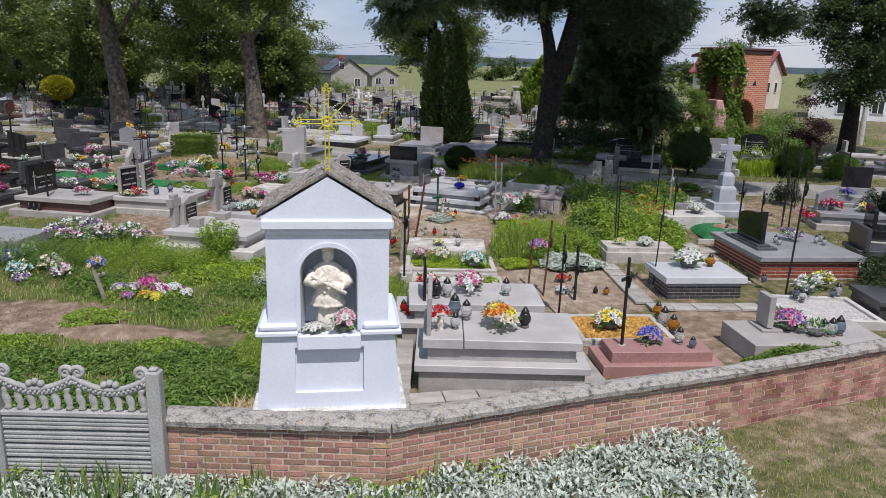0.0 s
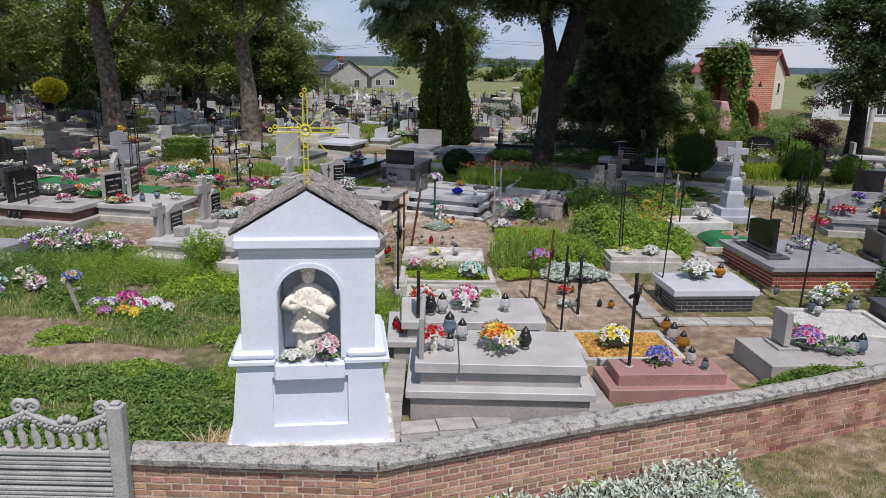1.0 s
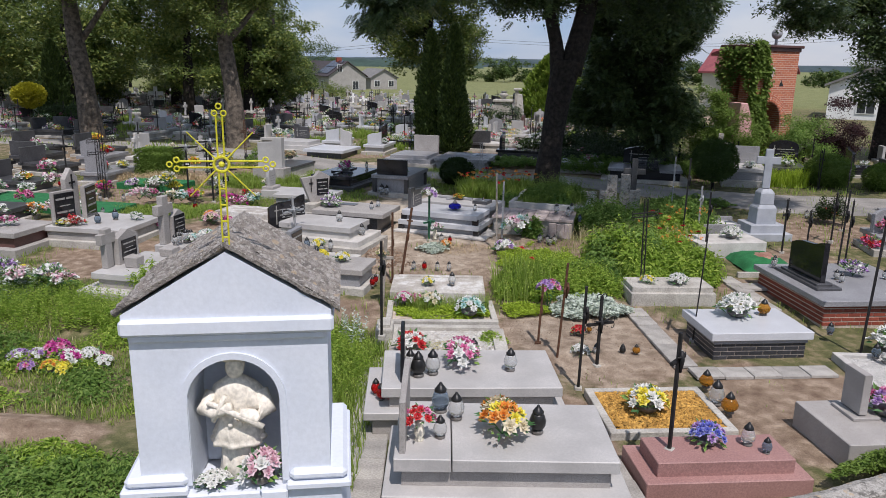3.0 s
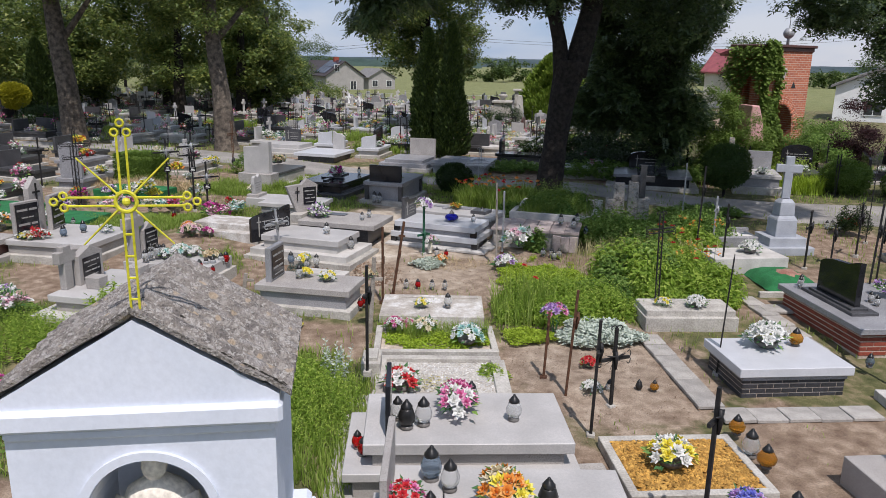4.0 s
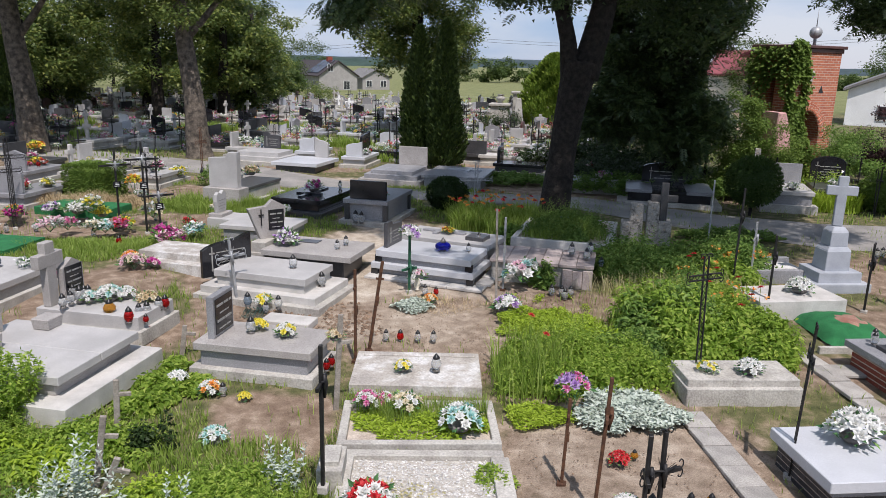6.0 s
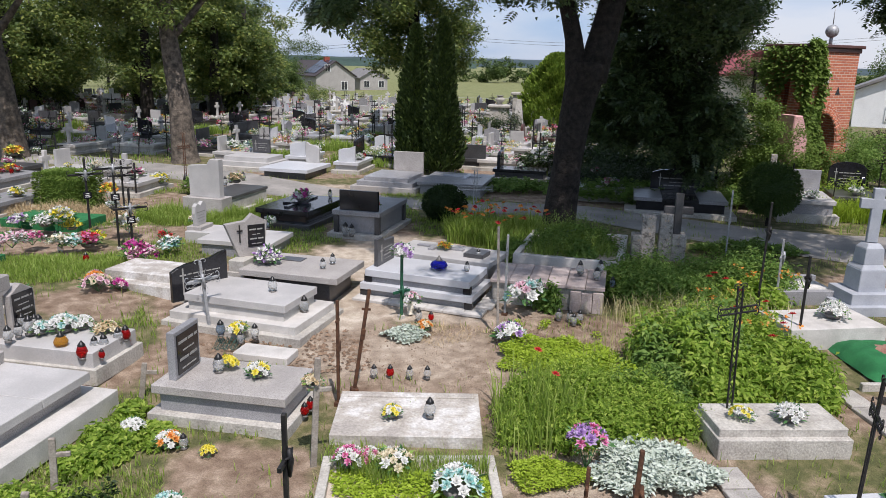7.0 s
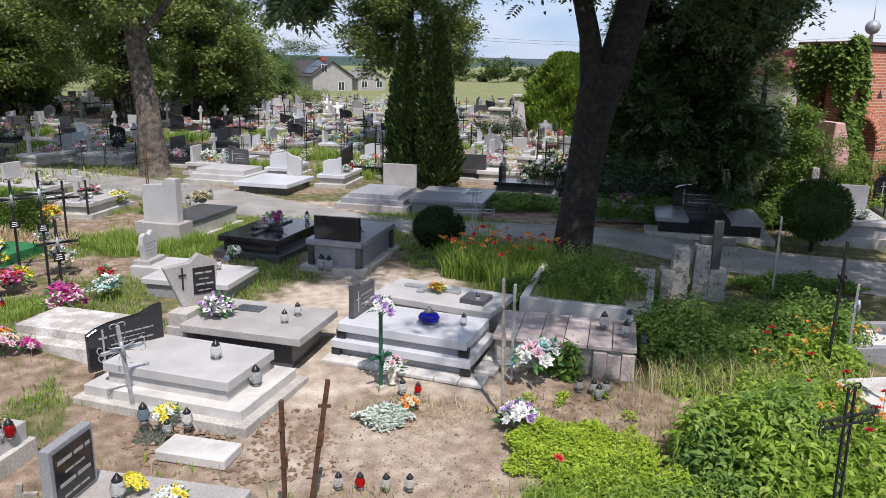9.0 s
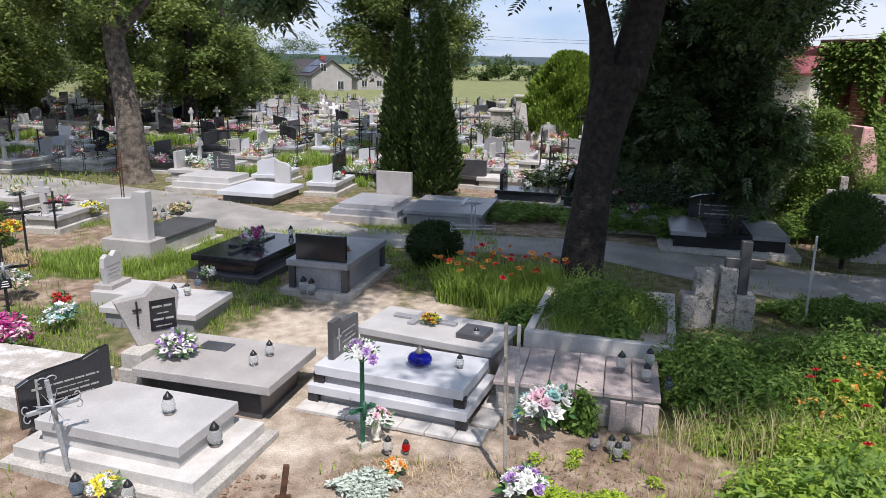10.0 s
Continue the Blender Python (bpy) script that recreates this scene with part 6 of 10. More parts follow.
G["lane_d"] = grave(10.7, 19.9, -6.0, [("base", 1.9, 1.2, -0.1, 0.12, C, 0, 0), ("box", 1.6, 0.95, 0.12, 0.34, "granite_grey", 0, 0), ("cover_slab", 1.75, 1.05, 0.34, 0.42, "granite_grey", 0, 0)], "grey granite grave with a curved headstone and flowers")
headstone(G["lane_d"], -0.55, 0.1, 0.62, 0.72, 0.42, "granite_grey", "wave", 0.1, bars=0, cross=False, turn=-60)
st = thing("stone_cross", 9.2, 28.9, land(9.2, 28.9), -20, "weathered dark stone grave cross beyond the ball tree", "cross")
bm = bmesh.new()
block(bm, -0.08, 0.08, -0.06, 0.06, 0.3, 1.62, 0.012)
block(bm, -0.32, 0.32, -0.058, 0.058, 1.15, 1.31, 0.012)
part("cross", bm, M["concrete_dirty"], st)
part("plinth", slab(-0.26, 0.26, -0.2, 0.2, -0.1, 0.34, 0.02, 0.1), M["concrete_dirty"], st)
# broken twin stones in the shade
tw = thing("broken_gravestone", 4.75, 23.75, land(0, 23.75), -10, "broken pair of rough concrete gravestones in shade", "gravestone")
part("stone", slab(-0.32, -0.02, -0.16, 0.16, -0.05, 0.92, 0.02, 0.05), M["concrete_dirty"], tw)
part("stone", slab(0.05, 0.34, -0.14, 0.18, -0.05, 0.98, 0.02, 0.12), M["concrete_dirty"], tw)
part("foot", slab(-0.5, -0.3, -0.2, 0.2, -0.05, 0.5, 0.02), M["concrete_dirty"], tw)
part("foot", slab(0.32, 0.62, -0.16, 0.2, -0.05, 0.55, 0.02), M["concrete_dirty"], tw)
bm = bmesh.new()
block(bm, 0.34, 0.50, -0.05, 0.07, 0.52, 1.42, 0.012)
block(bm, 0.12, 0.72, -0.04, 0.06, 0.98, 1.14, 0.012)
part("cross", bm, M["granite_dark"], tw)

# pavement beside the graves near the shrine, and strips round other graves
pav = thing("pavement", 0, 0, 0, 0, "weathered square concrete pavers between shrine and grave", "pavement", kind="structure")
pm = slab(-0.245, 0.245, -0.245, 0.245, -0.05, 0.0, 0.008)
paver_mesh = bpy.data.meshes.new("paver")
pm.to_mesh(paver_mesh)
pm.free()
paver_mesh.materials.append(M["paver"])


pale_mesh = paver_mesh.copy()
pale_mesh.materials[0] = M["concrete_pale"]


def pavers(x, y, ang, nx, ny, sx=0.5, sy=0.5, mesh=None):
    for i in range(nx):
        for j in range(ny):
            p = new("paver", mesh or paver_mesh)
            q = pose(x, y, 0, 0, 0, ang) @ Vector((i * sx, j * sy, 0))
            p.matrix_basis = pose(q.x, q.y, land(q.x, q.y) + 0.035 + random.uniform(-0.006, 0.008), random.uniform(-0.8, 0.8), random.uniform(-0.8, 0.8), ang + random.uniform(-1, 1)) @ Matrix.Diagonal((sx / 0.5, sy / 0.5, 1, 1))
            p.parent = pav


pavers(-0.48, 8.35, 3, 1, 12, 0.5, 0.42)
pavers(0.02, 8.36, 14, 5, 1, 0.46, 0.42)
pavers(-0.05, 8.76, 14, 3, 1, 0.46, 0.30)
pavers(2.22, 9.35, 8, 1, 6, 0.42, 0.42)
pavers(4.0, 12.95, 6, 5, 1, 0.42, 0.36)
pavers(3.75, 13.35, 6, 1, 6, 0.36, 0.42)
pavers(6.1, 14.9, 7, 1, 6, 0.34, 0.5)
pavers(6.1, 17.0, 2, 3, 1, 0.5, 0.4)
pavers(-1.1, 20.72, -18, 7, 1, 0.34, 0.36, pale_mesh)
pavers(1.05, 20.5, -18, 1, 3, 0.30, 0.42, pale_mesh)


# ---- candles, flowers and crosses ----
CACHE = {}


def lantern(kind, x, y, h, size=1.0):
    """A grave candle: foot, glass and pierced lid. h: height of what it stands on above the land."""
    m = pose(x, y, land(x, y) + h, 0, 0, random.uniform(0, 90))
    if kind not in CACHE:
        glass = {"clear": "glass_clear", "red": "glass_red", "blue": "glass_blue", "amber": "glass_amber", "smoke": "glass_smoke", "black": "plastic_black"}[kind]
        label = {"clear": "clear glass grave candle with a black lid", "red": "red glass grave candle with dark lid", "blue": "squat cobalt blue glass grave candle", "amber": "amber glass grave candle with dark lid", "smoke": "grey-blue glass grave candle with black lid", "black": "black plastic grave lantern"}[kind]
        t = thing("grave_candle", 0, 0, 0, 0, label, "candle", "grave candles")
        part("foot", lathe(bmesh.new(), [(0.036, 0.0), (0.042, 0.008), (0.036, 0.022), (0.03, 0.026)], 10), M["plastic_grey"], t, smooth=True)
        body = [(0.03, 0.024), (0.05, 0.05), (0.055, 0.085), (0.042, 0.125), (0.034, 0.14)]
        if kind == "blue":
            body = [(0.05, 0.02), (0.088, 0.035), (0.095, 0.06), (0.075, 0.09), (0.04, 0.105)]
        if kind == "amber":
            body = [(0.035, 0.022), (0.066, 0.05), (0.07, 0.085), (0.045, 0.125), (0.035, 0.135)]
        part("glass", lathe(bmesh.new(), body, 12), M[glass], t, smooth=True)
        z = body[-1][1]
        part("lid", lathe(bmesh.new(), [(0.037, z - 0.004), (0.038, z + 0.008), (0.028, z + 0.02), (0.02, z + 0.034), (0.012, z + 0.04), (0.01, z + 0.05), (0.003, z + 0.055)], 10), M["plastic_grey" if kind == "blue" else "plastic_black"], t, smooth=True)
        t.matrix_basis = m
        t.scale = (size * 1.12,) * 3
        CACHE[kind] = t
        return t
    c = copy_thing(CACHE[kind], m)
    c.scale = (size * 1.12,) * 3
    return c


def blossom_mesh(key):
    """A small ruffled bloom of three rings of petals."""
    if ("bloom", key) in CACHE:
        return CACHE["bloom", key]
    v, f = [], []
    for ring, (n, ln, tilt) in enumerate(((7, 1.0, 0.25), (6, 0.75, 0.75), (4, 0.5, 1.2))):
        for k in range(n):
            a = 2 * math.pi * (k + 0.5 * ring) / n
            d = Vector((math.cos(a) * math.cos(tilt), math.sin(a) * math.cos(tilt), math.sin(tilt)))
            s = Vector((-math.sin(a), math.cos(a), 0))
            nrm = d.cross(s)
            i = len(v)
            v += [tuple(d * 0.08), tuple(d * ln * 0.55 + s * 0.30 - nrm * 0.12), tuple(d * ln), tuple(d * ln * 0.55 - s * 0.30 - nrm * 0.12)]
            f.append((i, i + 1, i + 2, i + 3))
    ob = raw("bloom", v, f, L[key])
    me = ob.data
    bpy.data.objects.remove(ob)
    CACHE["bloom", key] = me
    return me


PALETTE = {"dried": ("straw", "cream"), "wine": ("magenta",), "green": (), "salmon": ("orange", "rose"), "rosered": ("red", "pink")}
WORDS = {"white": "white", "cream": "cream", "pink": "pink", "rose": "pale pink", "magenta": "magenta", "red": "red", "yellow": "yellow", "orange": "orange", "lilac": "lilac", "blue": "blue", "mint": "mint", "straw": "straw-coloured"}


def bouquet(pal, x, y, h, r, style="dome", joined=False):
    """Cloth flowers: dome in a bowl, spray lying forward, tall on stems, or a vase."""
    m = pose(x, y, land(x, y) + h, 0, 0, random.uniform(0, 360))
    joined = joined or y > 20.6 or abs(x) > 7.0
    if (pal, style, joined) in CACHE:
        c = copy_thing(CACHE[pal, style, joined], m)
        c.scale = (r / 0.2,) * 3
        return c
    cols = []
    for w in pal.split():
        cols += PALETTE.get(w, (w,))
    tint = " and ".join(dict.fromkeys(WORDS[c] for c in cols)) or "dark green"
    t = thing("bouquet", 0, 0, 0, 0, tint + {"dome": " artificial flowers in a low bowl", "spray": " artificial flowers in a spreading spray", "tall": " artificial flowers on tall stems", "vase": " artificial flowers in a cream vase"}[style], "flowers", "grave flowers")
    R, lift = 0.2, {"dome": 0.06, "spray": 0.09, "tall": 0.28, "vase": 0.26}[style]
    n = {"dome": 18, "spray": 18, "tall": 16, "vase": 12}[style]
    if style == "vase":
        part("vase", lathe(bmesh.new(), [(0.06, 0.0), (0.065, 0.02), (0.04, 0.04), (0.075, 0.1), (0.06, 0.18), (0.045, 0.22), (0.065, 0.25)], 12), M["ceramic"], t, smooth=True)
    elif style == "dome":
        part("bowl", lathe(bmesh.new(), [(0.07, 0.0), (0.11, 0.03), (0.12, 0.07), (0.1, 0.075)], 10), M["plastic_grey"], t, smooth=True)
    else:
        for k in range(5):
            a = k * 1.3
            part("stem", rod(bmesh.new(), (0, 0, 0), (0.09 * math.cos(a), 0.09 * math.sin(a), lift), 0.006, 0.004, 5), L["bouquet"], t)
    g = np.random.default_rng(len(pal) * 7 + len(style) + n)
    pts = g.normal(size=(110, 3))
    pts[:, 2] = np.abs(pts[:, 2])
    pts /= np.linalg.norm(pts, axis=1, keepdims=True)
    sc = np.array([R * 0.95, R * 0.95, R * 0.8])
    if style == "spray":
        sc = np.array([R * 1.25, R * 0.75, R * 0.7])
    big = pts * sc * g.uniform(0.6, 1.1, (110, 1)) + np.array([0, 0, lift])
    leaves("foliage", big[:70], R * 0.42, L["bouquet"], t, aim=pts[:70] * 0.9, width=0.42)
    if joined:
        for k, c in enumerate(dict.fromkeys(cols)):
            q = big[70:][k::2] + np.array([0, 0, 0.03])
            leaves("bloom_mass", np.repeat(q, 9, 0) + g.normal(0, 0.014, (len(q) * 9, 3)), R * 0.3, L[c], t, width=0.9, droop=0)["kind"] = "stuff"
    for k in range(n):
        if not cols or joined:
            break
        a, q = k * 2.399, math.sqrt((k + 0.5) / n)
        p = Vector((math.cos(a) * q * sc[0], math.sin(a) * q * sc[1], lift + sc[2] * math.sqrt(max(0.0, 1.02 - q * q)) * 1.05 + 0.01))
        b = new("bloom", blossom_mesh(cols[k % len(cols)] if k % 5 else cols[0]))
        b.parent = t
        d = (p - Vector((0, 0, lift - 0.05))).normalized()
        s = R * g.uniform(0.28, 0.42)
        b.matrix_basis = Matrix.LocRotScale(p, d.to_track_quat("Z", "Y"), (s, s, s))
    t.matrix_basis = m
    t.scale = (r / 0.2,) * 3
    CACHE[pal, style, joined] = t
    return t


def iron_cross(x, y, h, style="plain", turn=85.0, base=0.0, mat="iron", lean=(0, 0), label="", arm=0.22, at=0.74, name="iron_cross", joined=False, plate=False):
    """An upright iron grave cross. turn: the way the arms run, in degrees from x."""
    t = thing(name, x, y, land(x, y) + base - 0.02, turn, label or {"plain": "plain black iron grave cross", "rays": "wrought iron grave cross with sunburst rays", "ornate": "ornate black wrought-iron grave cross with scrolls", "post": "rusty iron grave post"}[style], "cross" if style != "post" else "post")
    t.matrix_basis = t.matrix_basis @ pose(0, 0, 0, lean[0], lean[1], 0)
    w = 0.022 if style != "ornate" else 0.02
    z = h * at
    if style == "ornate":
        for s in (-1, 1):
            part("upright", slab(s * 0.035 - w / 2, s * 0.035 + w / 2, -w / 2, w / 2, 0, h, 0.003), M[mat], t)
            part("arm", slab(-arm, arm, -w / 2, w / 2, z + s * 0.035 - w / 2, z + s * 0.035 + w / 2, 0.003), M[mat], t)
        bm = bmesh.new()
        steps = int(h / 0.09)
        for k in range(steps):
            e = 1 if k % 2 else -1
            rod(bm, (-0.033 * e, 0, h * k / steps), (0.033 * e, 0, h * (k + 1) / steps), 0.006, 0.006, 5)
        for k in range(int(arm / 0.045)):
            for e in (-1, 1):
                q = 0.04 + 0.045 * k
                rod(bm, (e * q, 0, z - 0.033 * (-1) ** k), (e * (q + 0.045), 0, z + 0.033 * (-1) ** k), 0.005, 0.005, 5)
        part("lattice", bm, M[mat], t, "criss-cross iron lattice")
    else:
        part("upright", slab(-w, w, -w * 0.8, w * 0.8, 0, h, 0.004), M[mat], t)
        if style != "post":
            part("arm", slab(-arm, arm, -w * 0.75, w * 0.75, z - w, z + w, 0.004), M[mat], t)
    if style in ("rays", "ornate"):
        bm = bmesh.new()
        for k in range(8):
            a = math.pi / 8 + k * math.pi / 4
            rod(bm, (math.cos(a) * 0.02, 0, z + math.sin(a) * 0.02), (math.cos(a) * arm * 0.75, 0, z + math.sin(a) * arm * 0.75), 0.006, 0.002, 5)
            if not joined or k == 7:
                part("ray" if not joined else "sunburst", bm, M[mat], t)
                bm = bmesh.new()
        bm.free()
        for cx, cz, e in ((-arm, z, 0), (arm, z, 0), (0, h, 1)):
            bm = bmesh.new()
            for s in (-1, 1):
                pts = [Vector((cx + (s * 0.045 * (1 - math.cos(q * 0.6)) if e else (0.03 * math.sin(q * 0.6)) * (1 if cx > 0 else -1)), 0, cz + (0.03 * math.sin(q * 0.6) if e else s * 0.045 * (1 - math.cos(q * 0.6))))) for q in range(8)]
                tube(bm, pts, [0.007] * 8, 5)
            if not joined:
                part("scroll", bm, M[mat], t, smooth=True)
            else:
                bm.free()
    if style in ("plain", "rays") and not joined:
        bm = bmesh.new()
        tube(bm, [(0, -0.03, z + 0.10), (0.0, -0.04, z), (0.01, -0.03, z - 0.14)], [0.02, 0.028, 0.012], 6)
        tube(bm, [(-arm * 0.6, -0.03, z + 0.06), (0, -0.04, z + 0.03), (arm * 0.6, -0.03, z + 0.06)], [0.008, 0.014, 0.008], 6)
        part("relief", bm, M["iron_grey" if plate else mat], t, "cast metal relief on the crossing", smooth=True)
    if plate:
        for k in range(14):
            a = (k + 0.5) * math.pi / 7
            q = 0.13 + 0.03 * (k % 2)
            part("ray", rod(bmesh.new(), (math.cos(a) * 0.03, -0.02, z + math.sin(a) * 0.03), (math.cos(a) * q, -0.025, z + math.sin(a) * q), 0.007, 0.002, 5), M["iron_grey"], t, "bright metal ray")
        pl = part("name_plate", slab(-0.085, 0.085, -0.045, -0.03, h * 0.5, h * 0.5 + 0.15, 0.012), M["granite_black"], t, "black oval-cornered name plate")
        for k in range(3):
            part("inscription_bar", slab(-0.055 + 0.01 * k, 0.055 - 0.008 * k, -0.049, -0.044, h * 0.5 + 0.035 + 0.036 * k, h * 0.5 + 0.047 + 0.036 * k, 0.0), M["enamel"], pl)
    if style == "post":
        part("bracket", slab(-0.06, 0.06, -0.012, 0.012, h * 0.8, h * 0.8 + 0.03, 0.003), M[mat], t)
        part("plate", slab(-0.03, 0.03, -0.03, -0.012, h * 0.52, h * 0.62, 0.003), M[mat], t)
    if not joined:
        part("socket", slab(-0.05, 0.05, -0.05, 0.05, -0.03, 0.05, 0.008), M["concrete" if style != "post" else "rust"], t)
    return t


RU = "rust"
iron_cross(1.90, 13.33, 1.5, "plain", 80, mat=RU, lean=(3, 4), arm=0.16)
iron_cross(1.67, 13.94, 0.98, "post", 80, mat=RU, lean=(2, 5))
iron_cross(2.46, 13.12, 1.08, "rays", 30, mat="iron", lean=(-3, 3), arm=0.24, at=0.62)
iron_cross(2.08, 12.35, 1.48, "plain", 84, mat="iron", lean=(1, 1), arm=0.13, label="thin dark iron grave cross")
iron_cross(4.18, 14.25, 1.75, "ornate", 70, mat="iron", lean=(2, 2), arm=0.26, at=0.8)
iron_cross(3.86, 16.5, 1.85, "ornate", 20, base=0.0, mat="iron", arm=0.26, at=0.84, lean=(0, -2))
iron_cross(5.85, 19.17, 1.45, "plain", 75, mat="iron", arm=0.14)
iron_cross(6.21, 20.93, 1.24, "plain", 60, mat="iron_grey", arm=0.16, label="grey painted iron grave cross")
iron_cross(6.34, 23.92, 1.48, "post", 70, mat="iron_grey", label="grey steel post in the shade")
iron_cross(7.70, 19.53, 1.24, "rays", 50, mat="iron", arm=0.22)
iron_cross(8.41, 19.89, 0.9, "plain", 60, mat="iron", arm=0.16)
iron_cross(2.72, 10.16, 1.36, "plain", 52, base=0.30, mat="iron", arm=0.17, at=0.78)
iron_cross(6.62, 13.83, 2.5, "plain", 68, mat="iron", arm=0.26, at=0.86, lean=(2, 2))
iron_cross(5.70, 20.47, 1.97, "plain", 75, mat="iron", arm=0.2, lean=(1, 2))
iron_cross(-0.93, 16.84, 1.4, "post", 80, mat=RU)
iron_cross(-0.79, 17.23, 1.42, "post", 20, mat=RU, lean=(2, 8))
iron_cross(-0.72, 13.22, 1.48, "plain", 86, base=0.33, mat="iron", arm=0.15)
iron_cross(-0.38, 19.87, 1.08, "plain", 42, mat="green_paint", arm=0.17, at=0.42, label="dark green painted grave cross with flowers tied on")
bouquet("white lilac", -0.37, 19.84, 1.00, 0.19, "spray")
iron_cross(1.35, 20.11, 1.4, "post", 75, mat="iron_grey", label="grey pipe post standing by a grave")
iron_cross(1.19, 19.2, 1.75, "post", 80, mat="wood_old", lean=(-2, 3), label="thin grey weathered stick post")
iron_cross(-6.69, 23.34, 2.1, "rays", 35, mat="iron", arm=0.36, at=0.82, plate=True)
iron_cross(-7.70, 24.15, 1.78, "rays", 40, mat="iron", arm=0.34, at=0.8, plate=True)
iron_cross(-9.83, 23.43, 2.1, "ornate", 35, mat="iron", arm=0.34, at=0.8)
iron_cross(-3.31, 19.05, 1.16, "rays", 40, mat="iron_grey", arm=0.24, lean=(0, -5), label="white enamelled tube cross with rays and name plate")
iron_cross(0.91, 26.02, 1.45, "ornate", 5, mat="iron_grey", arm=0.4, at=0.68, label="pale openwork iron cross above lilies")
iron_cross(-9.9, 17.59, 1.76, "plain", 40, mat="iron", arm=0.26)
iron_cross(-10.74, 24.94, 1.45, "ornate", 40, mat="iron", arm=0.24)
iron_cross(-12.31, 25.96, 1.5, "rays", 40, mat="iron", arm=0.26)
iron_cross(-7.82, 26.14, 1.42, "rays", 35, mat="iron", arm=0.3)
iron_cross(-6.10, 22.69, 1.41, "rays", 40, mat="iron", arm=0.32, at=0.72, plate=True)
iron_cross(-8.61, 28.63, 1.0, "plain", 40, mat="iron", arm=0.2)
iron_cross(-7.9, 30.57, 1.64, "ornate", 60, mat="rust", arm=0.2)
iron_cross(7.9, 17.4, 1.9, "plain", 62, mat="iron", arm=0.2, lean=(1, 2))
iron_cross(8.3, 17.9, 1.6, "rays", 62, mat="iron", arm=0.2)
iron_cross(10.1, 21.75, 1.9, "ornate", 60, mat="iron", arm=0.28, at=0.8)
iron_cross(9.3, 20.6, 1.2, "rays", 50, mat="iron", arm=0.22)
iron_cross(9.6, 13.9, 2.2, "ornate", 70, mat="iron", arm=0.3, at=0.8)

# leaning wooden sticks among the weeds
for x, y, h, a, b in ((-5.9, 12.2, 0.75, 4, -14), (-3.16, 13.63, 0.85, 6, 10), (-3.43, 14.71, 0.7, 2, 3), (-3.47, 16.86, 0.5, 3, 8), (-3.0, 13.4, 0.55, 10, 22), (-0.98, 15.45, 1.3, 2, 3)):
    s = thing("wooden_stake", x, y, land(x, y) - 0.03, 20, "grey weathered wooden stake leaning in the weeds", "stake", "wooden stakes")
    s.matrix_basis = s.matrix_basis @ pose(0, 0, 0, a, b, 0)
    part("stick", slab(-0.035, 0.035, -0.022, 0.022, 0, h, 0.006, 0.1), M["wood_old"], s)
    part("crosspiece", slab(-0.02, 0.16, -0.018, 0.018, h * 0.7, h * 0.7 + 0.05, 0.005), M["wood_old"], s)
bouquet("blue dried", -6.02, 12.2, 0.62, 0.16, "dome")
bouquet("dried", -0.98, 15.45, 0.92, 0.11, "dome")

sm = thing("stone_slab", -2.2, 18.15, land(0, 18.15) - 0.02, -12, "small pale stone slab lying before the grave", "slab")
part("slab", slab(-0.42, 0.42, -0.2, 0.2, 0, 0.12, 0.012), M[CP], sm)
net = thing("netting_bundle", -2.85, 18.45, land(0, 18.45) - 0.02, 0, "crumpled dark green plastic netting beside the grave", "netting")
bm = bmesh.new()
for k in range(26):
    a = k * 0.9
    tube(bm, [(-0.2 + 0.016 * k, -0.1 + 0.03 * math.sin(a), 0.02), (-0.2 + 0.016 * k + 0.05, 0.02, 0.14 + 0.04 * math.sin(a * 1.7)), (-0.16 + 0.015 * k, 0.12, 0.02)], [0.005] * 3, 4)
part("mesh", bm, M["netting"], net)
stump = thing("tree_stump", 2.75, 20.45, land(0, 20.45) - 0.02, 0, "cut grey tree stump beside the slab grave", "stump")
part("wood", lathe(bmesh.new(), [(0.22, 0.0), (0.18, 0.1), (0.17, 0.3), (0.15, 0.31)], 12), M["wood_old"], stump, smooth=True)
lantern("clear", 0.29, 9.49, 0.72, 1.12)
lantern("smoke", 0.27, 10.05, 0.72, 1.56)
lantern("clear", 0.44, 9.90, 0.72, 1.38)
lantern("black", 1.25, 9.66, 0.72, 1.38)
bouquet("orange cream yellow", 0.90, 9.61, 0.72, 0.25, "spray")
bouquet("rosered", 0.09, 9.43, 0.72, 0.15, "vase")
lantern("clear", 0.13, 11.28, 0.62, 1.50)
lantern("black", -0.04, 11.20, 0.62, 1.50)
lantern("clear", -0.15, 11.39, 0.62, 1.25)
lantern("clear", 0.63, 11.84, 0.62, 1.25)
lantern("clear", 1.08, 11.46, 0.62, 1.38)
bouquet("pink white", 0.47, 11.59, 0.62, 0.25, "spray")
lantern("red", -0.48, 11.11, 0.34, 1.00)
lantern("red", -0.56, 11.25, 0.34, 1.00)
bouquet("white yellow", 2.81, 11.54, 0.10, 0.25, "dome")
bouquet("blue lilac", 3.16, 10.30, 0.32, 0.19, "dome")
lantern("clear", 3.59, 10.30, 0.32, 1.25)
lantern("smoke", 3.73, 10.13, 0.32, 0.88)
lantern("amber", 3.82, 12.40, 0.05, 1.25)
lantern("clear", 3.79, 11.88, 0.05, 1.62)
lantern("amber", 3.88, 11.65, 0.05, 1.38)
bouquet("white", 4.85, 14.3, 0.42, 0.28, "dome")
lantern("amber", 5.30, 14.38, 0.42, 1.30)
lantern("clear", 6.48, 17.0, 0.44, 0.90)
lantern("clear", 6.56, 17.15, 0.44, 0.90)
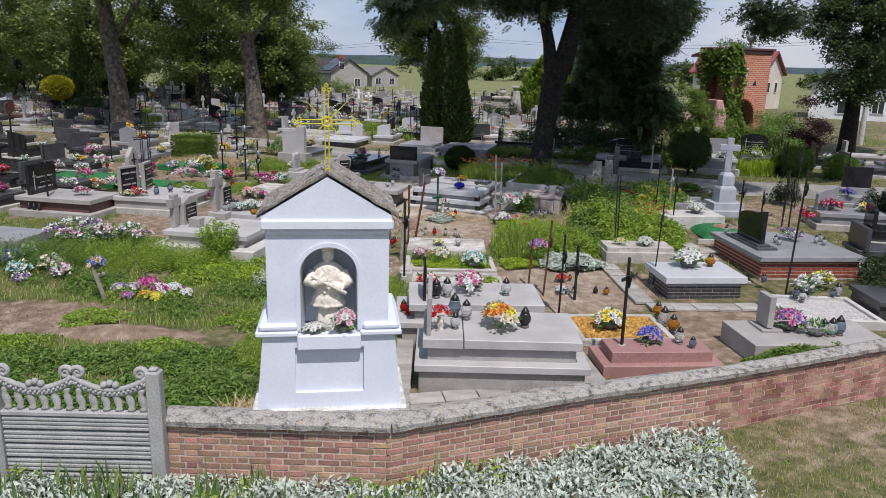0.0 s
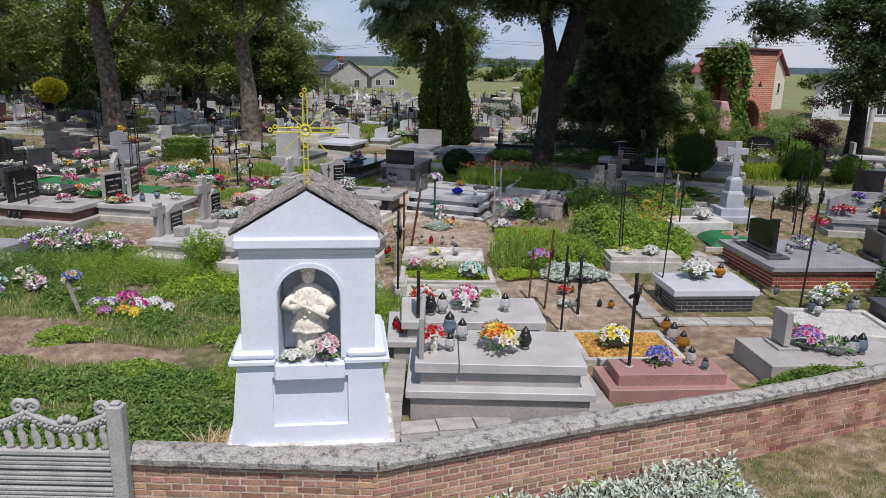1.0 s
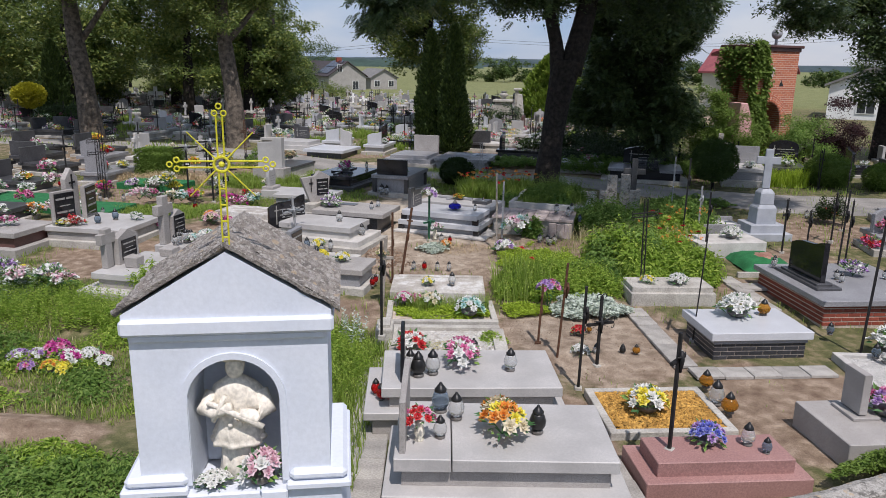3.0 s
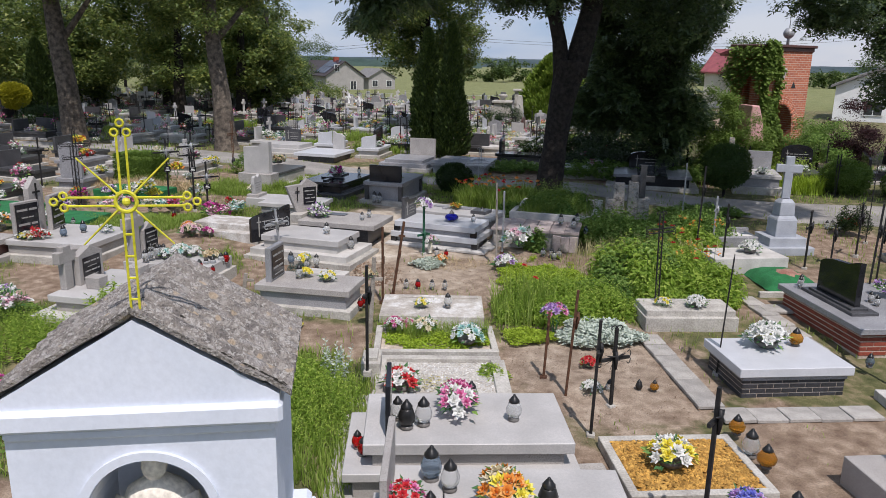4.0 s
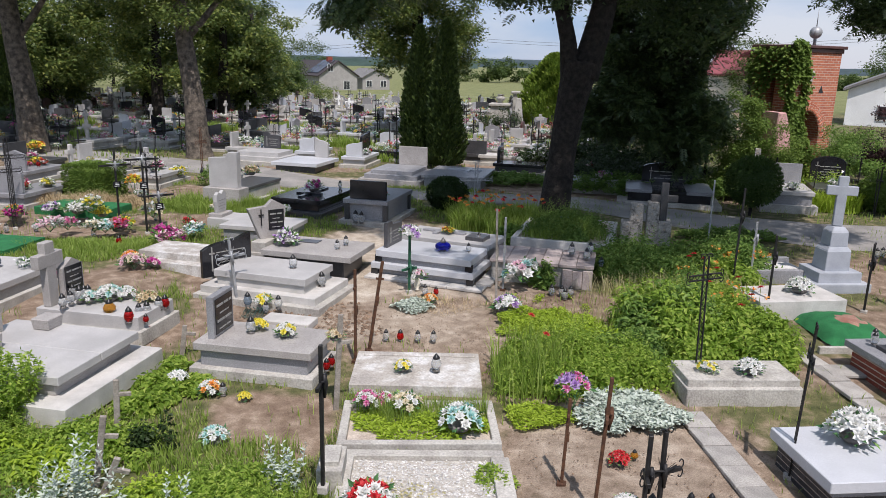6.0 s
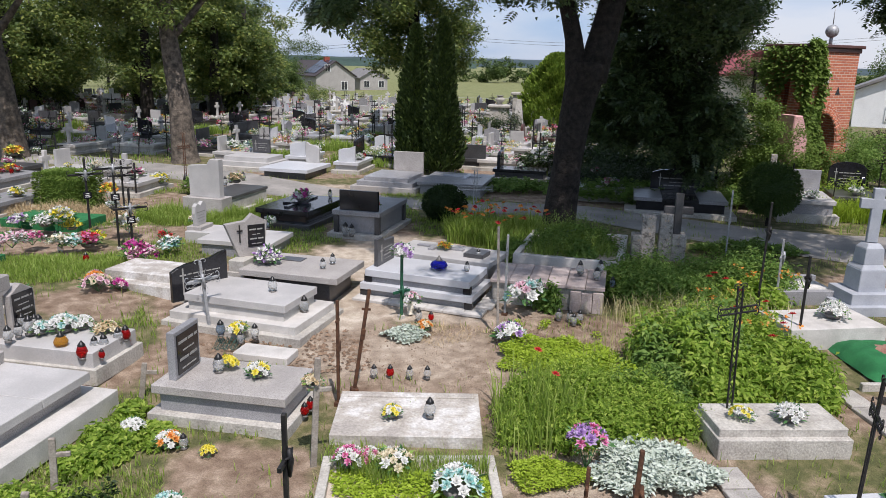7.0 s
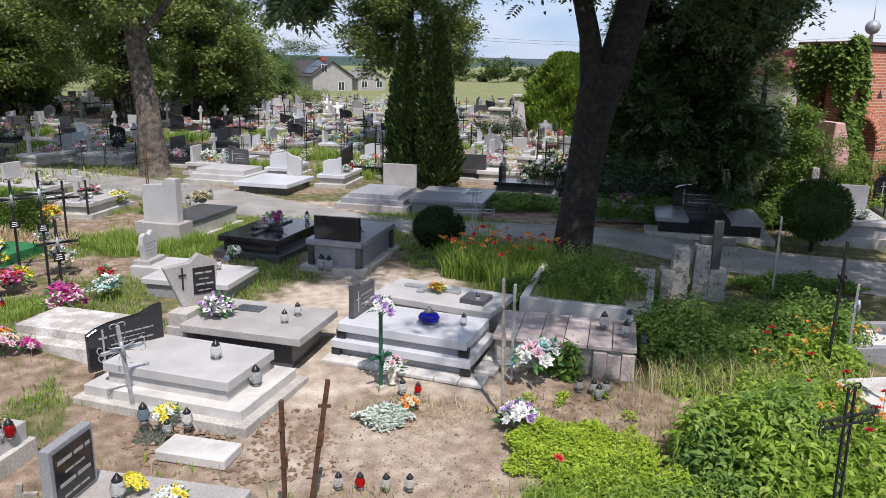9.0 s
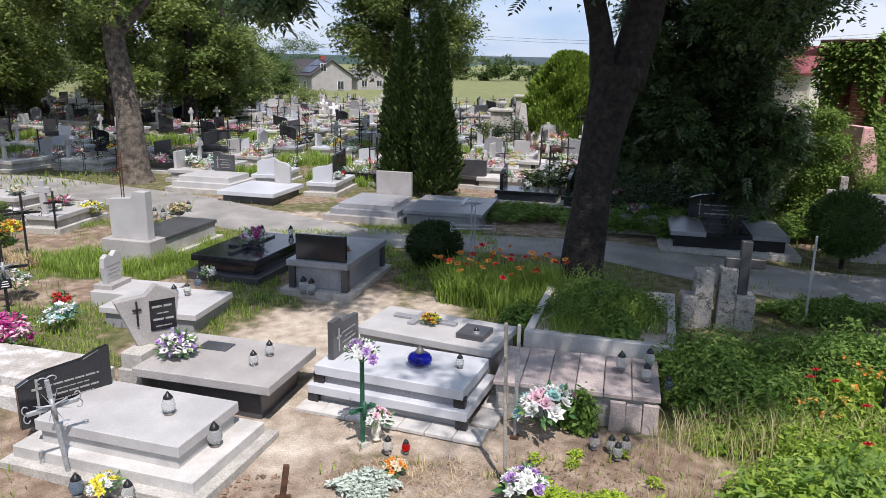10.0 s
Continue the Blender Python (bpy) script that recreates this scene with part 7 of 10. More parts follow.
lantern("clear", 7.35, 16.3, 0.44, 0.90)
lantern("clear", 7.35, 16.1, 0.44, 0.90)
lantern("clear", 8.29, 16.4, 0.44, 0.90)
lantern("clear", 8.46, 16.57, 0.44, 0.90)
lantern("clear", 8.39, 16.23, 0.44, 0.90)
bouquet("lilac white", 7.8, 16.6, 0.44, 0.20, "spray")
bouquet("red pink", 8.43, 17.31, 0.75, 0.20, "spray")
lantern("smoke", 6.42, 14.42, 0.10, 1.00)
bouquet("white", 7.02, 13.83, 0.10, 0.26, "dome")
bouquet("yellow white", 7.63, 14.47, 0.10, 0.20, "dome")
lantern("smoke", 6.66, 13.49, 0.10, 1.10)
lantern("clear", 6.72, 13.34, 0.10, 1.10)
lantern("clear", 7.53, 13.68, 0.10, 1.30)
lantern("smoke", 7.40, 13.60, 0.10, 1.00)
bouquet("pink lilac", 5.55, 11.20, 0.30, 0.25, "dome")
bouquet("green", 5.87, 10.97, 0.30, 0.20, "dome")
lantern("clear", 6.00, 10.99, 0.30, 1.25)
lantern("clear", 6.12, 10.97, 0.30, 1.38)
lantern("smoke", 6.25, 11.01, 0.30, 1.50)
bouquet("white green", 4.44, 16.19, 0.30, 0.17, "dome")
bouquet("yellow white", 3.88, 16.20, 0.30, 0.12, "spray")
bouquet("white green", 6.54, 19.57, 0.30, 0.22, "dome")
bouquet("yellow white", -0.20, 16.32, 0.13, 0.12, "dome")
lantern("clear", 0.25, 16.34, 0.13, 1.20)
bouquet("pink white", -0.56, 15.24, 0.15, 0.16, "dome")
bouquet("cream white", -0.07, 15.19, 0.15, 0.18, "dome")
bouquet("white mint", 0.58, 14.76, 0.15, 0.24, "dome")
bouquet("white pink", -0.35, 15.33, 0.15, 0.12, "dome")
bouquet("red white", -0.27, 13.16, 0.12, 0.24, "dome")
bouquet("lilac pink", 1.98, 15.45, 0.05, 0.22, "tall")
bouquet("red green", 2.37, 14.38, 0.00, 0.12, "dome")
bouquet("white", 2.26, 13.49, 0.00, 0.14, "dome")
lantern("clear", 2.51, 13.50, 0.00, 1.00)
lantern("black", 2.93, 13.61, 0.00, 0.80)
lantern("amber", 3.14, 13.62, 0.00, 0.80)
lantern("amber", 2.56, 14.50, 0.00, 0.60)
lantern("clear", -0.57, 17.61, 0.00, 0.90)
lantern("red", -0.35, 17.62, 0.00, 0.90)
lantern("clear", -0.08, 17.61, 0.00, 0.90)
lantern("clear", 0.16, 17.62, 0.00, 0.90)
lantern("red", -1.27, 16.40, 0.05, 0.90)
lantern("red", -1.23, 16.55, 0.05, 0.90)
lantern("clear", -2.39, 16.69, 0.45, 1.20)
bouquet("yellow green", -2.31, 16.82, 0.45, 0.12, "spray")
bouquet("white yellow", -1.88, 16.60, 0.45, 0.15, "dome")
bouquet("white", -3.18, 15.95, 0.00, 0.15, "dome")
bouquet("white orange", -2.67, 15.71, 0.00, 0.15, "dome")
bouquet("yellow", -2.18, 15.58, 0.00, 0.09, "dome")
lantern("clear", -2.49, 15.69, 0.00, 0.90)
bouquet("mint white", -2.22, 14.52, 0.00, 0.16, "dome")
lantern("clear", -5.41, 17.32, 0.31, 1.10)
lantern("clear", -5.38, 17.50, 0.31, 1.00)
lantern("clear", -5.30, 17.62, 0.31, 1.30)
lantern("clear", -5.25, 17.78, 0.31, 1.10)
lantern("amber", -4.71, 17.33, 0.31, 1.20)
lantern("red", -4.33, 17.13, 0.31, 1.20)
lantern("clear", -4.30, 17.40, 0.31, 1.00)
lantern("clear", -4.20, 17.46, 0.31, 1.10)
lantern("clear", -4.12, 17.71, 0.31, 1.10)
lantern("red", -4.06, 17.81, 0.31, 1.10)
lantern("red", -4.11, 17.20, 0.31, 0.70)
bouquet("white mint", -4.93, 17.82, 0.31, 0.20, "dome")
bouquet("white mint", -5.17, 17.67, 0.31, 0.14, "dome")
bouquet("white", -4.75, 17.98, 0.31, 0.16, "dome")
bouquet("dried", -4.36, 17.88, 0.31, 0.17, "dome")
bouquet("rose cream", -5.59, 20.14, 0.00, 0.22, "spray")
bouquet("salmon cream", -5.75, 20.38, 0.00, 0.20, "spray")
lantern("smoke", -3.00, 18.62, 0.10, 1.20)
lantern("clear", -2.63, 18.38, 0.10, 0.90)
lantern("clear", -2.47, 18.57, 0.10, 1.10)
bouquet("yellow white", -2.76, 18.68, 0.10, 0.15, "spray")
lantern("clear", -2.44, 19.57, 0.47, 1.25)
lantern("clear", -1.90, 19.41, 0.20, 1.35)
bouquet("lilac white", -2.89, 21.04, 0.48, 0.24, "dome")
lantern("clear", -1.85, 20.78, 0.48, 1.00)
lantern("clear", -1.73, 21.09, 0.48, 1.00)
lantern("blue", 0.20, 20.90, 0.49, 1.50)
lantern("clear", 0.70, 20.85, 0.49, 0.90)
bouquet("rose white", -0.24, 19.98, 0.00, 0.17, "vase")
lantern("clear", -0.08, 19.70, 0.00, 1.00)
lantern("red", 0.12, 19.71, 0.00, 0.80)
bouquet("orange cream", 0.03, 19.32, 0.00, 0.13, "dome")
bouquet("yellow orange", 0.27, 22.44, 0.42, 0.13, "dome")
lantern("clear", 0.92, 21.91, 0.42, 0.90)
lantern("clear", 2.72, 21.00, 0.45, 1.20)
lantern("clear", 3.11, 21.16, 0.45, 1.10)
lantern("clear", 2.97, 20.72, 0.45, 1.10)
lantern("smoke", 3.27, 20.80, 0.30, 0.90)
bouquet("white rose mint", 1.72, 20.22, 0.12, 0.32, "spray")
bouquet("red pink", 10.2, 19.9, 0.42, 0.24, "spray")
bouquet("yellow white", 11.1, 19.8, 0.42, 0.2, "dome")
bouquet("red orange", 10.4, 23.1, 0.0, 0.2, "spray")
bouquet("lilac blue", 11.75, 22.1, 0.36, 0.2, "spray")
bouquet("white", 9.9, 27.9, 0.58, 0.18, "dome")
bouquet("white", 11.6, 28.9, 0.52, 0.2, "dome")
for k in range(5):
    lantern("clear", 9.75 + 0.16 * k, 23.0 + 0.07 * math.sin(k * 2), 0.0, 1.1)
bouquet("white lilac", 1.36, 18.96, 0.00, 0.24, "dome")
lantern("clear", 2.23, 19.90, 0.00, 1.00)
lantern("clear", 2.41, 19.85, 0.00, 1.00)
lantern("clear", 2.45, 19.70, 0.00, 1.00)
lantern("clear", 2.57, 19.85, 0.00, 1.00)
bouquet("white blue", 2.85, 23.30, 0.40, 0.20, "dome")
bouquet("white wine", -3.45, 26.5, 0.44, 0.24, "dome")
lantern("clear", -3.45, 27.2, 0.43, 1.00)
lantern("clear", -2.85, 27.2, 0.43, 1.00)
bouquet("red", -1.45, 25.2, 0.60, 0.14, "dome")
lantern("clear", -2.05, 24.62, 0.05, 1.50)
lantern("clear", -1.9, 24.58, 0.05, 1.40)
lantern("smoke", -3.72, 24.09, 0.31, 1.00)
lantern("clear", -3.75, 23.70, 0.31, 1.00)
lantern("smoke", -3.90, 23.53, 0.31, 1.10)
bouquet("cream white", -5.50, 24.76, 0.22, 0.17, "dome")
lantern("clear", -5.93, 28.23, 0.47, 1.20)
lantern("clear", -5.68, 29.10, 0.47, 1.20)
lantern("clear", -5.92, 28.70, 0.47, 1.20)
bouquet("dried", -5.77, 28.72, 0.47, 0.22, "dome")
bouquet("white", -8.15, 36.31, 0.44, 0.26, "dome")
bouquet("white lilac", -5.63, 12.65, 0.00, 0.16, "dome")
bouquet("magenta pink", -5.42, 12.84, 0.00, 0.20, "dome")
bouquet("white", -4.91, 12.73, 0.00, 0.16, "dome")
bouquet("yellow orange", -5.28, 12.37, 0.00, 0.14, "dome")
bouquet("magenta", -4.80, 12.80, 0.00, 0.10, "dome")
bouquet("lilac white", -5.85, 12.58, 0.00, 0.17, "dome")
bouquet("magenta white", -5.12, 12.62, 0.00, 0.18, "spray")
bouquet("yellow green", -5.05, 12.30, 0.00, 0.13, "spray")
bouquet("white", -4.62, 12.60, 0.00, 0.13, "dome")
bouquet("lilac pink", -5.6, 12.35, 0.00, 0.13, "dome")
bouquet("white mint", -8.1, 13.3, 0.00, 0.22, "dome")
bouquet("white rose", -7.3, 13.3, 0.00, 0.20, "dome")
bouquet("white blue", -8.61, 13.82, 0.00, 0.22, "dome")
bouquet("white", -8.43, 14.24, 0.00, 0.20, "dome")
bouquet("white cream", -7.66, 13.62, 0.00, 0.22, "dome")
bouquet("white lilac", -7.88, 12.98, 0.00, 0.16, "dome")
lantern("smoke", -7.55, 18.45, 0.38, 1.20)
lantern("smoke", -7.35, 18.85, 0.38, 1.20)
bouquet("red white", -8.06, 18.37, 0.38, 0.16, "dome")
bouquet("white", -8.25, 18.21, 0.38, 0.12, "dome")
bouquet("yellow white", -7.97, 16.13, 0.00, 0.14, "dome")
bouquet("white", -10.01, 18.83, 0.44, 0.20, "dome")
lantern("black", -10.35, 17.5, 0.12, 0.90)
lantern("black", -10.2, 17.46, 0.12, 0.90)
lantern("black", -10.05, 17.43, 0.12, 0.90)
bouquet("pink white", -13.26, 26.53, 0.20, 0.28, "dome")
bouquet("rose white", -12.89, 24.55, 0.20, 0.24, "dome")
bouquet("white", -11.92, 23.11, 0.20, 0.22, "dome")
bouquet("white green", -8.76, 24.25, 0.18, 0.24, "dome")
bouquet("yellow", -8.06, 24.05, 0.18, 0.22, "dome")
bouquet("yellow orange", -8.48, 26.76, 0.20, 0.22, "tall")
bouquet("pink red", -7.16, 22.95, 0.10, 0.24, "dome")
bouquet("magenta pink", -5.85, 22.2, 0.10, 0.24, "spray")
bouquet("white mint", -5.45, 22.9, 0.05, 0.24, "spray")
bouquet("white", -6.95, 23.75, 0.75, 0.14, "dome")
bouquet("yellow white", -8.16, 23.84, 0.20, 0.22, "tall")
bouquet("magenta rose", -5.33, 20.32, 0.00, 0.15, "spray")
bouquet("white lilac", -9.5, 24.4, 0.12, 0.22, "spray")
bouquet("white yellow", -8.9, 24.7, 0.12, 0.22, "spray")
bouquet("yellow white", -8.7, 25, 0.12, 0.22, "spray")
bouquet("lilac white", -9.9, 22.6, 0.12, 0.22, "spray")
bouquet("pink white", -8.3, 22.9, 0.12, 0.22, "spray")
bouquet("white cream", -7.6, 22.7, 0.12, 0.22, "spray")
bouquet("magenta", -9.97, 23.70, 0.15, 0.24, "dome")
lantern("clear", -6.12, 18.65, 0.30, 1.00)
lantern("clear", -5.65, 17.91, 0.30, 1.00)
lantern("clear", -5.51, 17.81, 0.30, 1.00)
lantern("clear", -5.34, 17.83, 0.30, 1.00)
bouquet("white yellow", -8.49, 30.01, 0.15, 0.26, "dome")
lantern("black", -7.80, 30.29, 0.15, 1.30)
lantern("clear", -6.77, 29.76, 0.15, 1.20)
bouquet("yellow orange", -15.87, 34.94, 0.15, 0.30, "dome")
# flowers laid in the niche
fl = bouquet("rose white", -1.0, 7.6, 0.0, 0.17, "dome")
fl.matrix_basis = shrine_thing.matrix_basis @ pose(0.16, 0.06, 0.945, 0, 0, 40) @ Matrix.Diagonal((0.8, 0.62, 0.98, 1))
fl = bouquet("white", -1.3, 7.6, 0.0, 0.15, "dome")
fl.matrix_basis = shrine_thing.matrix_basis @ pose(-0.17, 0.04, 0.945, 0, 0, 10) @ Matrix.Diagonal((0.62, 0.45, 0.45, 1))
# more flowers crowded on the plots of the shaded side
for pal, fx, fy, fh, fr in (("red white", -7.9, 18.2, 0.38, 0.15), ("white yellow", -8.15, 18.15, 0.38, 0.13), ("white", -6.9, 18.9, 0.38, 0.14), ("pink white", -9.2, 17.9, 0.44, 0.17), ("white rose", -9.7, 20.6, 0.05, 0.26), ("orange white", -10.0, 20.2, 0.1, 0.22), ("white", -9.0, 20.3, 0.1, 0.28), ("rose white", -8.3, 22.2, 0.2, 0.25), ("pink", -10.9, 21.3, 0.2, 0.24), ("white mint", -7.4, 22.8, 0.1, 0.22),
                            ("magenta rose", -5.55, 21.75, 0.1, 0.26), ("white cream", -6.9, 24.2, 0.15, 0.26), ("yellow", -7.2, 23.4, 0.1, 0.2), ("rose white", -11.8, 24.2, 0.2, 0.28), ("white pink", -12.6, 22.8, 0.2, 0.26), ("orange yellow", -10.2, 24.0, 0.1, 0.22), ("white", -8.6, 23.9, 0.2, 0.26), ("magenta white", -6.6, 19.4, 0.05, 0.2), ("white", -3.9, 25.1, 0.1, 0.18), ("red", -5.8, 23.6, 0.1, 0.18)):
    bouquet(pal, fx, fy, fh, fr, "spray", True)
for k in range(20):
    lx, ly = -6.0 - 6.5 * abs(math.sin(k * 1.7)), 19.0 + 6.0 * abs(math.sin(k * 2.3 + 1))
    lantern(("clear", "clear", "clear", "red", "clear")[k % 5], lx, ly, 0.0, 1.0)


# ---- low plants ----
def disc(cx, cy, rx, ry, n, ang=0.0):
    a, r = rng.uniform(0, 2 * np.pi, n), np.sqrt(rng.uniform(0, 1, n))
    r = r * (1 + 0.18 * np.sin(a * 3 + cx) + 0.1 * np.sin(a * 7 + cy))
    x, y = np.cos(a) * r * rx, np.sin(a) * r * ry
    c, s = math.cos(radians(ang)), math.sin(radians(ang))
    return cx + x * c - y * s, cy + x * s + y * c, np.clip(r, 0, 1.2)


def lift(x, y, h=0.0):
    return np.stack([x, y, np.interp(y, LAND_Y, LAND_Z) + rise(x, y) + h], 1)


def leafy(name, cx, cy, rx, ry, h, n, size, leaf, label, ang=0.0, dome=0.6, up=0.15, base=0.0, kind="stuff", category="plants"):
    """A mass of foliage: leaves spread through a low mound."""
    x, y, r = disc(cx, cy, rx, ry, n, ang)
    top = h * (1 - dome * r ** 2) * (0.8 + 0.35 * np.sin(x * 9.0) * np.cos(y * 8.0))
    z = top * rng.uniform(0.15, 1.0, n) ** 0.6
    p = lift(x, y, base + np.maximum(z, 0.01))
    ob = leaves(name, p, size, L[leaf], aim=np.stack([rng.normal(0, 0.6, n), rng.normal(0, 0.6, n), np.full(n, up)], 1), width=0.5)
    return tagged(ob, label, category, kind=kind)


def leaves_facing(name, pos, nrm, size, mat, parent=None, label="", width=0.5, lift_=0.3, droop=0.15):
    """Many diamond leaves that lie with their faces towards the given normals, as sunlit foliage does."""
    n = len(pos)
    nrm = nrm + rng.normal(0, 0.35, (n, 3))
    nrm /= np.linalg.norm(nrm, axis=1, keepdims=True) + 1e-9
    d = np.cross(nrm, rng.normal(size=(n, 3)))
    d /= np.linalg.norm(d, axis=1, keepdims=True) + 1e-9
    s = np.cross(nrm, d)
    ln = (np.asarray(size) * rng.uniform(0.6, 1.3, n))[:, None]
    tip = pos + d * ln + nrm * ln * lift_ - np.array([0, 0, droop]) * ln
    mid = pos + d * ln * 0.45 + nrm * ln * (lift_ * 0.6 + 0.1)
    v = np.stack([pos, mid + s * ln * width * 0.5, tip, mid - s * ln * width * 0.5], 1).reshape(-1, 3)
    return raw(name, v, np.arange(4 * n).reshape(-1, 4), mat, parent, label)


def mound(name, cx, cy, rx, ry, h, n, size, leaf, label, bumps=14, ang=0.0, base=0.0, width=0.5, category="plants", kind="stuff", rough=0.55, spike=0.12):
    """Bushy foliage: many small domes of leaves that crowd into one uneven mass, with shoots that stick out."""
    bx, by, br = disc(cx, cy, rx * 0.86, ry * 0.86, bumps, ang)
    bh = h * (1 - 0.45 * br ** 2) * rng.uniform(0.7, 1.15, bumps)
    bw = min(rx, ry) * rng.uniform(0.34, 0.6, bumps) * min(1.0, 3.2 / math.sqrt(bumps)) * 1.25
    k = rng.choice(bumps, n, p=bw ** 2 / (bw ** 2).sum())
    d = rng.normal(size=(n, 3))
    d[:, 2] = np.abs(d[:, 2]) * 1.1
    d /= np.linalg.norm(d, axis=1, keepdims=True)
    q = rng.uniform(rough, 1.03, (n, 1))
    q[: int(n * spike)] *= rng.uniform(1.0, 1.25, (int(n * spike), 1))
    p = d * q * np.stack([bw[k], bw[k], bh[k]], 1)
    foot = lift(bx[k] + p[:, 0], by[k] + p[:, 1], base)
    foot[:, 2] += np.maximum(p[:, 2], 0.01)
    nrm = d * np.array([1.0, 1.0, 1.0]) + np.array([0, 0, 0.35])
    return tagged(leaves_facing(name, foot, nrm, size, L[leaf], width=width), label, category, kind=kind)


def sprigs(name, cx, cy, rx, ry, h, n, size, leaf, label, ang=0.0, base=0.0, category="plants", kind="stuff", per=16, dome=0.35, width=0.34, lean=0.22):
    """Upright leafy stems: leaves in turns up each stem, smaller towards the tip."""
    x, y, r = disc(cx, cy, rx, ry, n, ang)
    top = h * (1 - dome * r ** 2) * rng.uniform(0.65, 1.15, n)
    foot = lift(x, y, base - 0.01)
    tilt = rng.normal(0, lean, (n, 2))
    q = (np.arange(per) + 0.8) / per
    pos = np.empty((n, per, 3))
    pos[:, :, :2] = foot[:, None, :2] + tilt[:, None, :] * (q[None, :, None] ** 1.5) * top[:, None, None]
    pos[:, :, 2] = foot[:, None, 2] + q[None] * top[:, None]
    a = rng.uniform(0, 6.28, (n, 1)) + np.arange(per)[None] * 2.4
    aim = np.stack([np.cos(a), np.sin(a), np.broadcast_to(0.15 + 0.7 * q[None] ** 2, a.shape)], 2)
    sz = np.broadcast_to(size * (1.15 - 0.55 * q[None] ** 2), a.shape).ravel()
    ob = leaves(name, pos.reshape(-1, 3), sz, L[leaf], aim=aim.reshape(-1, 3) * 1.6, width=width)
    return tagged(ob, label, category, kind=kind)


def grassy(name, cx, cy, rx, ry, h, n, leaf, label, width=0.008, lean=0.5, ang=0.0, base=0.0, category="grass"):
    x, y, r = disc(cx, cy, rx, ry, n, ang)
    hh = h * (0.7 + 0.5 * np.abs(np.sin(x * 2.3 + y) * np.cos(y * 1.9)))
    return tagged(blades(name, lift(x, y, base - 0.01), hh, L[leaf], width=width, lean=lean), label, category, kind="stuff")


def field_blades(name, x0, x1, y0, y1, n, h, leaf, label, width=0.008, keep=None, z=None, lean=0.5):
    x, y = rng.uniform(x0, x1, n), rng.uniform(y0, y1, n)
    if keep:
        k = np.array([keep(a, b) for a, b in zip(x, y)])
        x, y = x[k], y[k]
    p = lift(x, y, -0.01) if z is None else np.stack([x, y, np.full(len(x), z)], 1)
    return tagged(blades(name, p, np.full(len(x), h), L[leaf], width=width, lean=lean), label, "grass", kind="stuff")


# lawn and nettles beside the shrine
def lawn_spot(x, y):
    return y > wall_y(x) + 0.35 and soil_at(x, y) < 0.45 and not (-2.0 < x < -0.1 and y < 9.0) and wander(x, y, 0.8, 4.0) > -0.32


field_blades("grass", -8.5, -0.75, 7.5, 15.2, 46000, 0.085, "grass", "long uneven green grass beside the shrine", 0.006, lawn_spot, lean=0.7)
field_blades("grass", -8.5, -0.75, 7.5, 15.2, 9000, 0.12, "dry_grass", "dry straw-coloured grass among the green", 0.005, lawn_spot, lean=0.9)
field_blades("grass", -2.6, -0.6, 9.0, 13.6, 6000, 0.26, "grass", "tall green grass along the path by the graves", 0.007, lawn_spot, lean=0.5)
mound("nettles", -2.75, 8.2, 1.0, 0.75, 0.34, 8000, 0.07, "nettle", "dense green nettles by the wall and shrine", 30, category="weeds", spike=0.25)
sprigs("nettles", -2.85, 8.3, 1.0, 0.8, 0.36, 300, 0.065, "nettle", "upright nettles by the wall and shrine", category="weeds", per=12, width=0.45)
mound("nettles", -4.7, 8.35, 1.5, 0.65, 0.3, 8000, 0.07, "nettle", "low green weeds behind the concrete fence", 34, category="weeds", spike=0.25)
leafy("nettles", -6.9, 8.8, 1.5, 0.8, 0.26, 5000, 0.075, "nettle", "low green weeds behind the concrete fence", category="weeds", dome=0.3)
for gx, gy, gr, gh, gl in ((-3.3, 9.6, 0.7, 0.24, "nettle"), (-5.9, 9.3, 0.9, 0.22, "nettle"), (-2.1, 9.3, 0.45, 0.28, "herb"), (-4.3, 11.9, 0.8, 0.22, "nettle"), (-3.0, 11.4, 0.7, 0.2, "herb"), (-5.4, 12.6, 0.9, 0.26, "herb"), (-3.6, 12.9, 0.8, 0.28, "nettle"), (-2.6, 12.2, 0.6, 0.3, "herb"), (-6.8, 12.9, 0.9, 0.28, "nettle"), (-4.4, 13.6, 0.9, 0.3, "herb"), (-7.9, 9.4, 0.8, 0.2, "nettle"), (-3.9, 10.1, 0.5, 0.16, "herb"), (-6.3, 10.0, 0.6, 0.16, "herb")):
    mound("weeds", gx, gy, gr, gr * 0.6, gh * 0.95, int(2600 * gr), 0.06, gl, "low leafy weeds spreading in the grass", 14, category="weeds", spike=0.3)
leafy("weeds", -4.2, 9.6, 1.6, 0.55, 0.14, 6000, 0.06, "nettle", "low spreading weeds in the grass", category="weeds")
sprigs("weeds", -2.3, 10.4, 0.6, 1.2, 0.24, 420, 0.05, "herb", "low fresh weeds in the grass", category="weeds")
leafy("weeds", -5.7, 11.3, 0.5, 0.5, 0.12, 1600, 0.06, "herb", "small pale weeds at the edge of bare earth", category="weeds")
sprigs("weeds", -6.0, 14.2, 1.8, 0.6, 0.45, 700, 0.06, "herb", "leafy green border plants by the graves", category="plants")
sprigs("weeds", -8.2, 14.0, 1.4, 0.6, 0.45, 480, 0.06, "nettle", "leafy green border plants by the graves", category="plants")
leafy("border_plants", -7.4, 15.0, 1.2, 0.6, 0.4, 3200, 0.07, "nettle", "leafy green border plants between pale flowers")
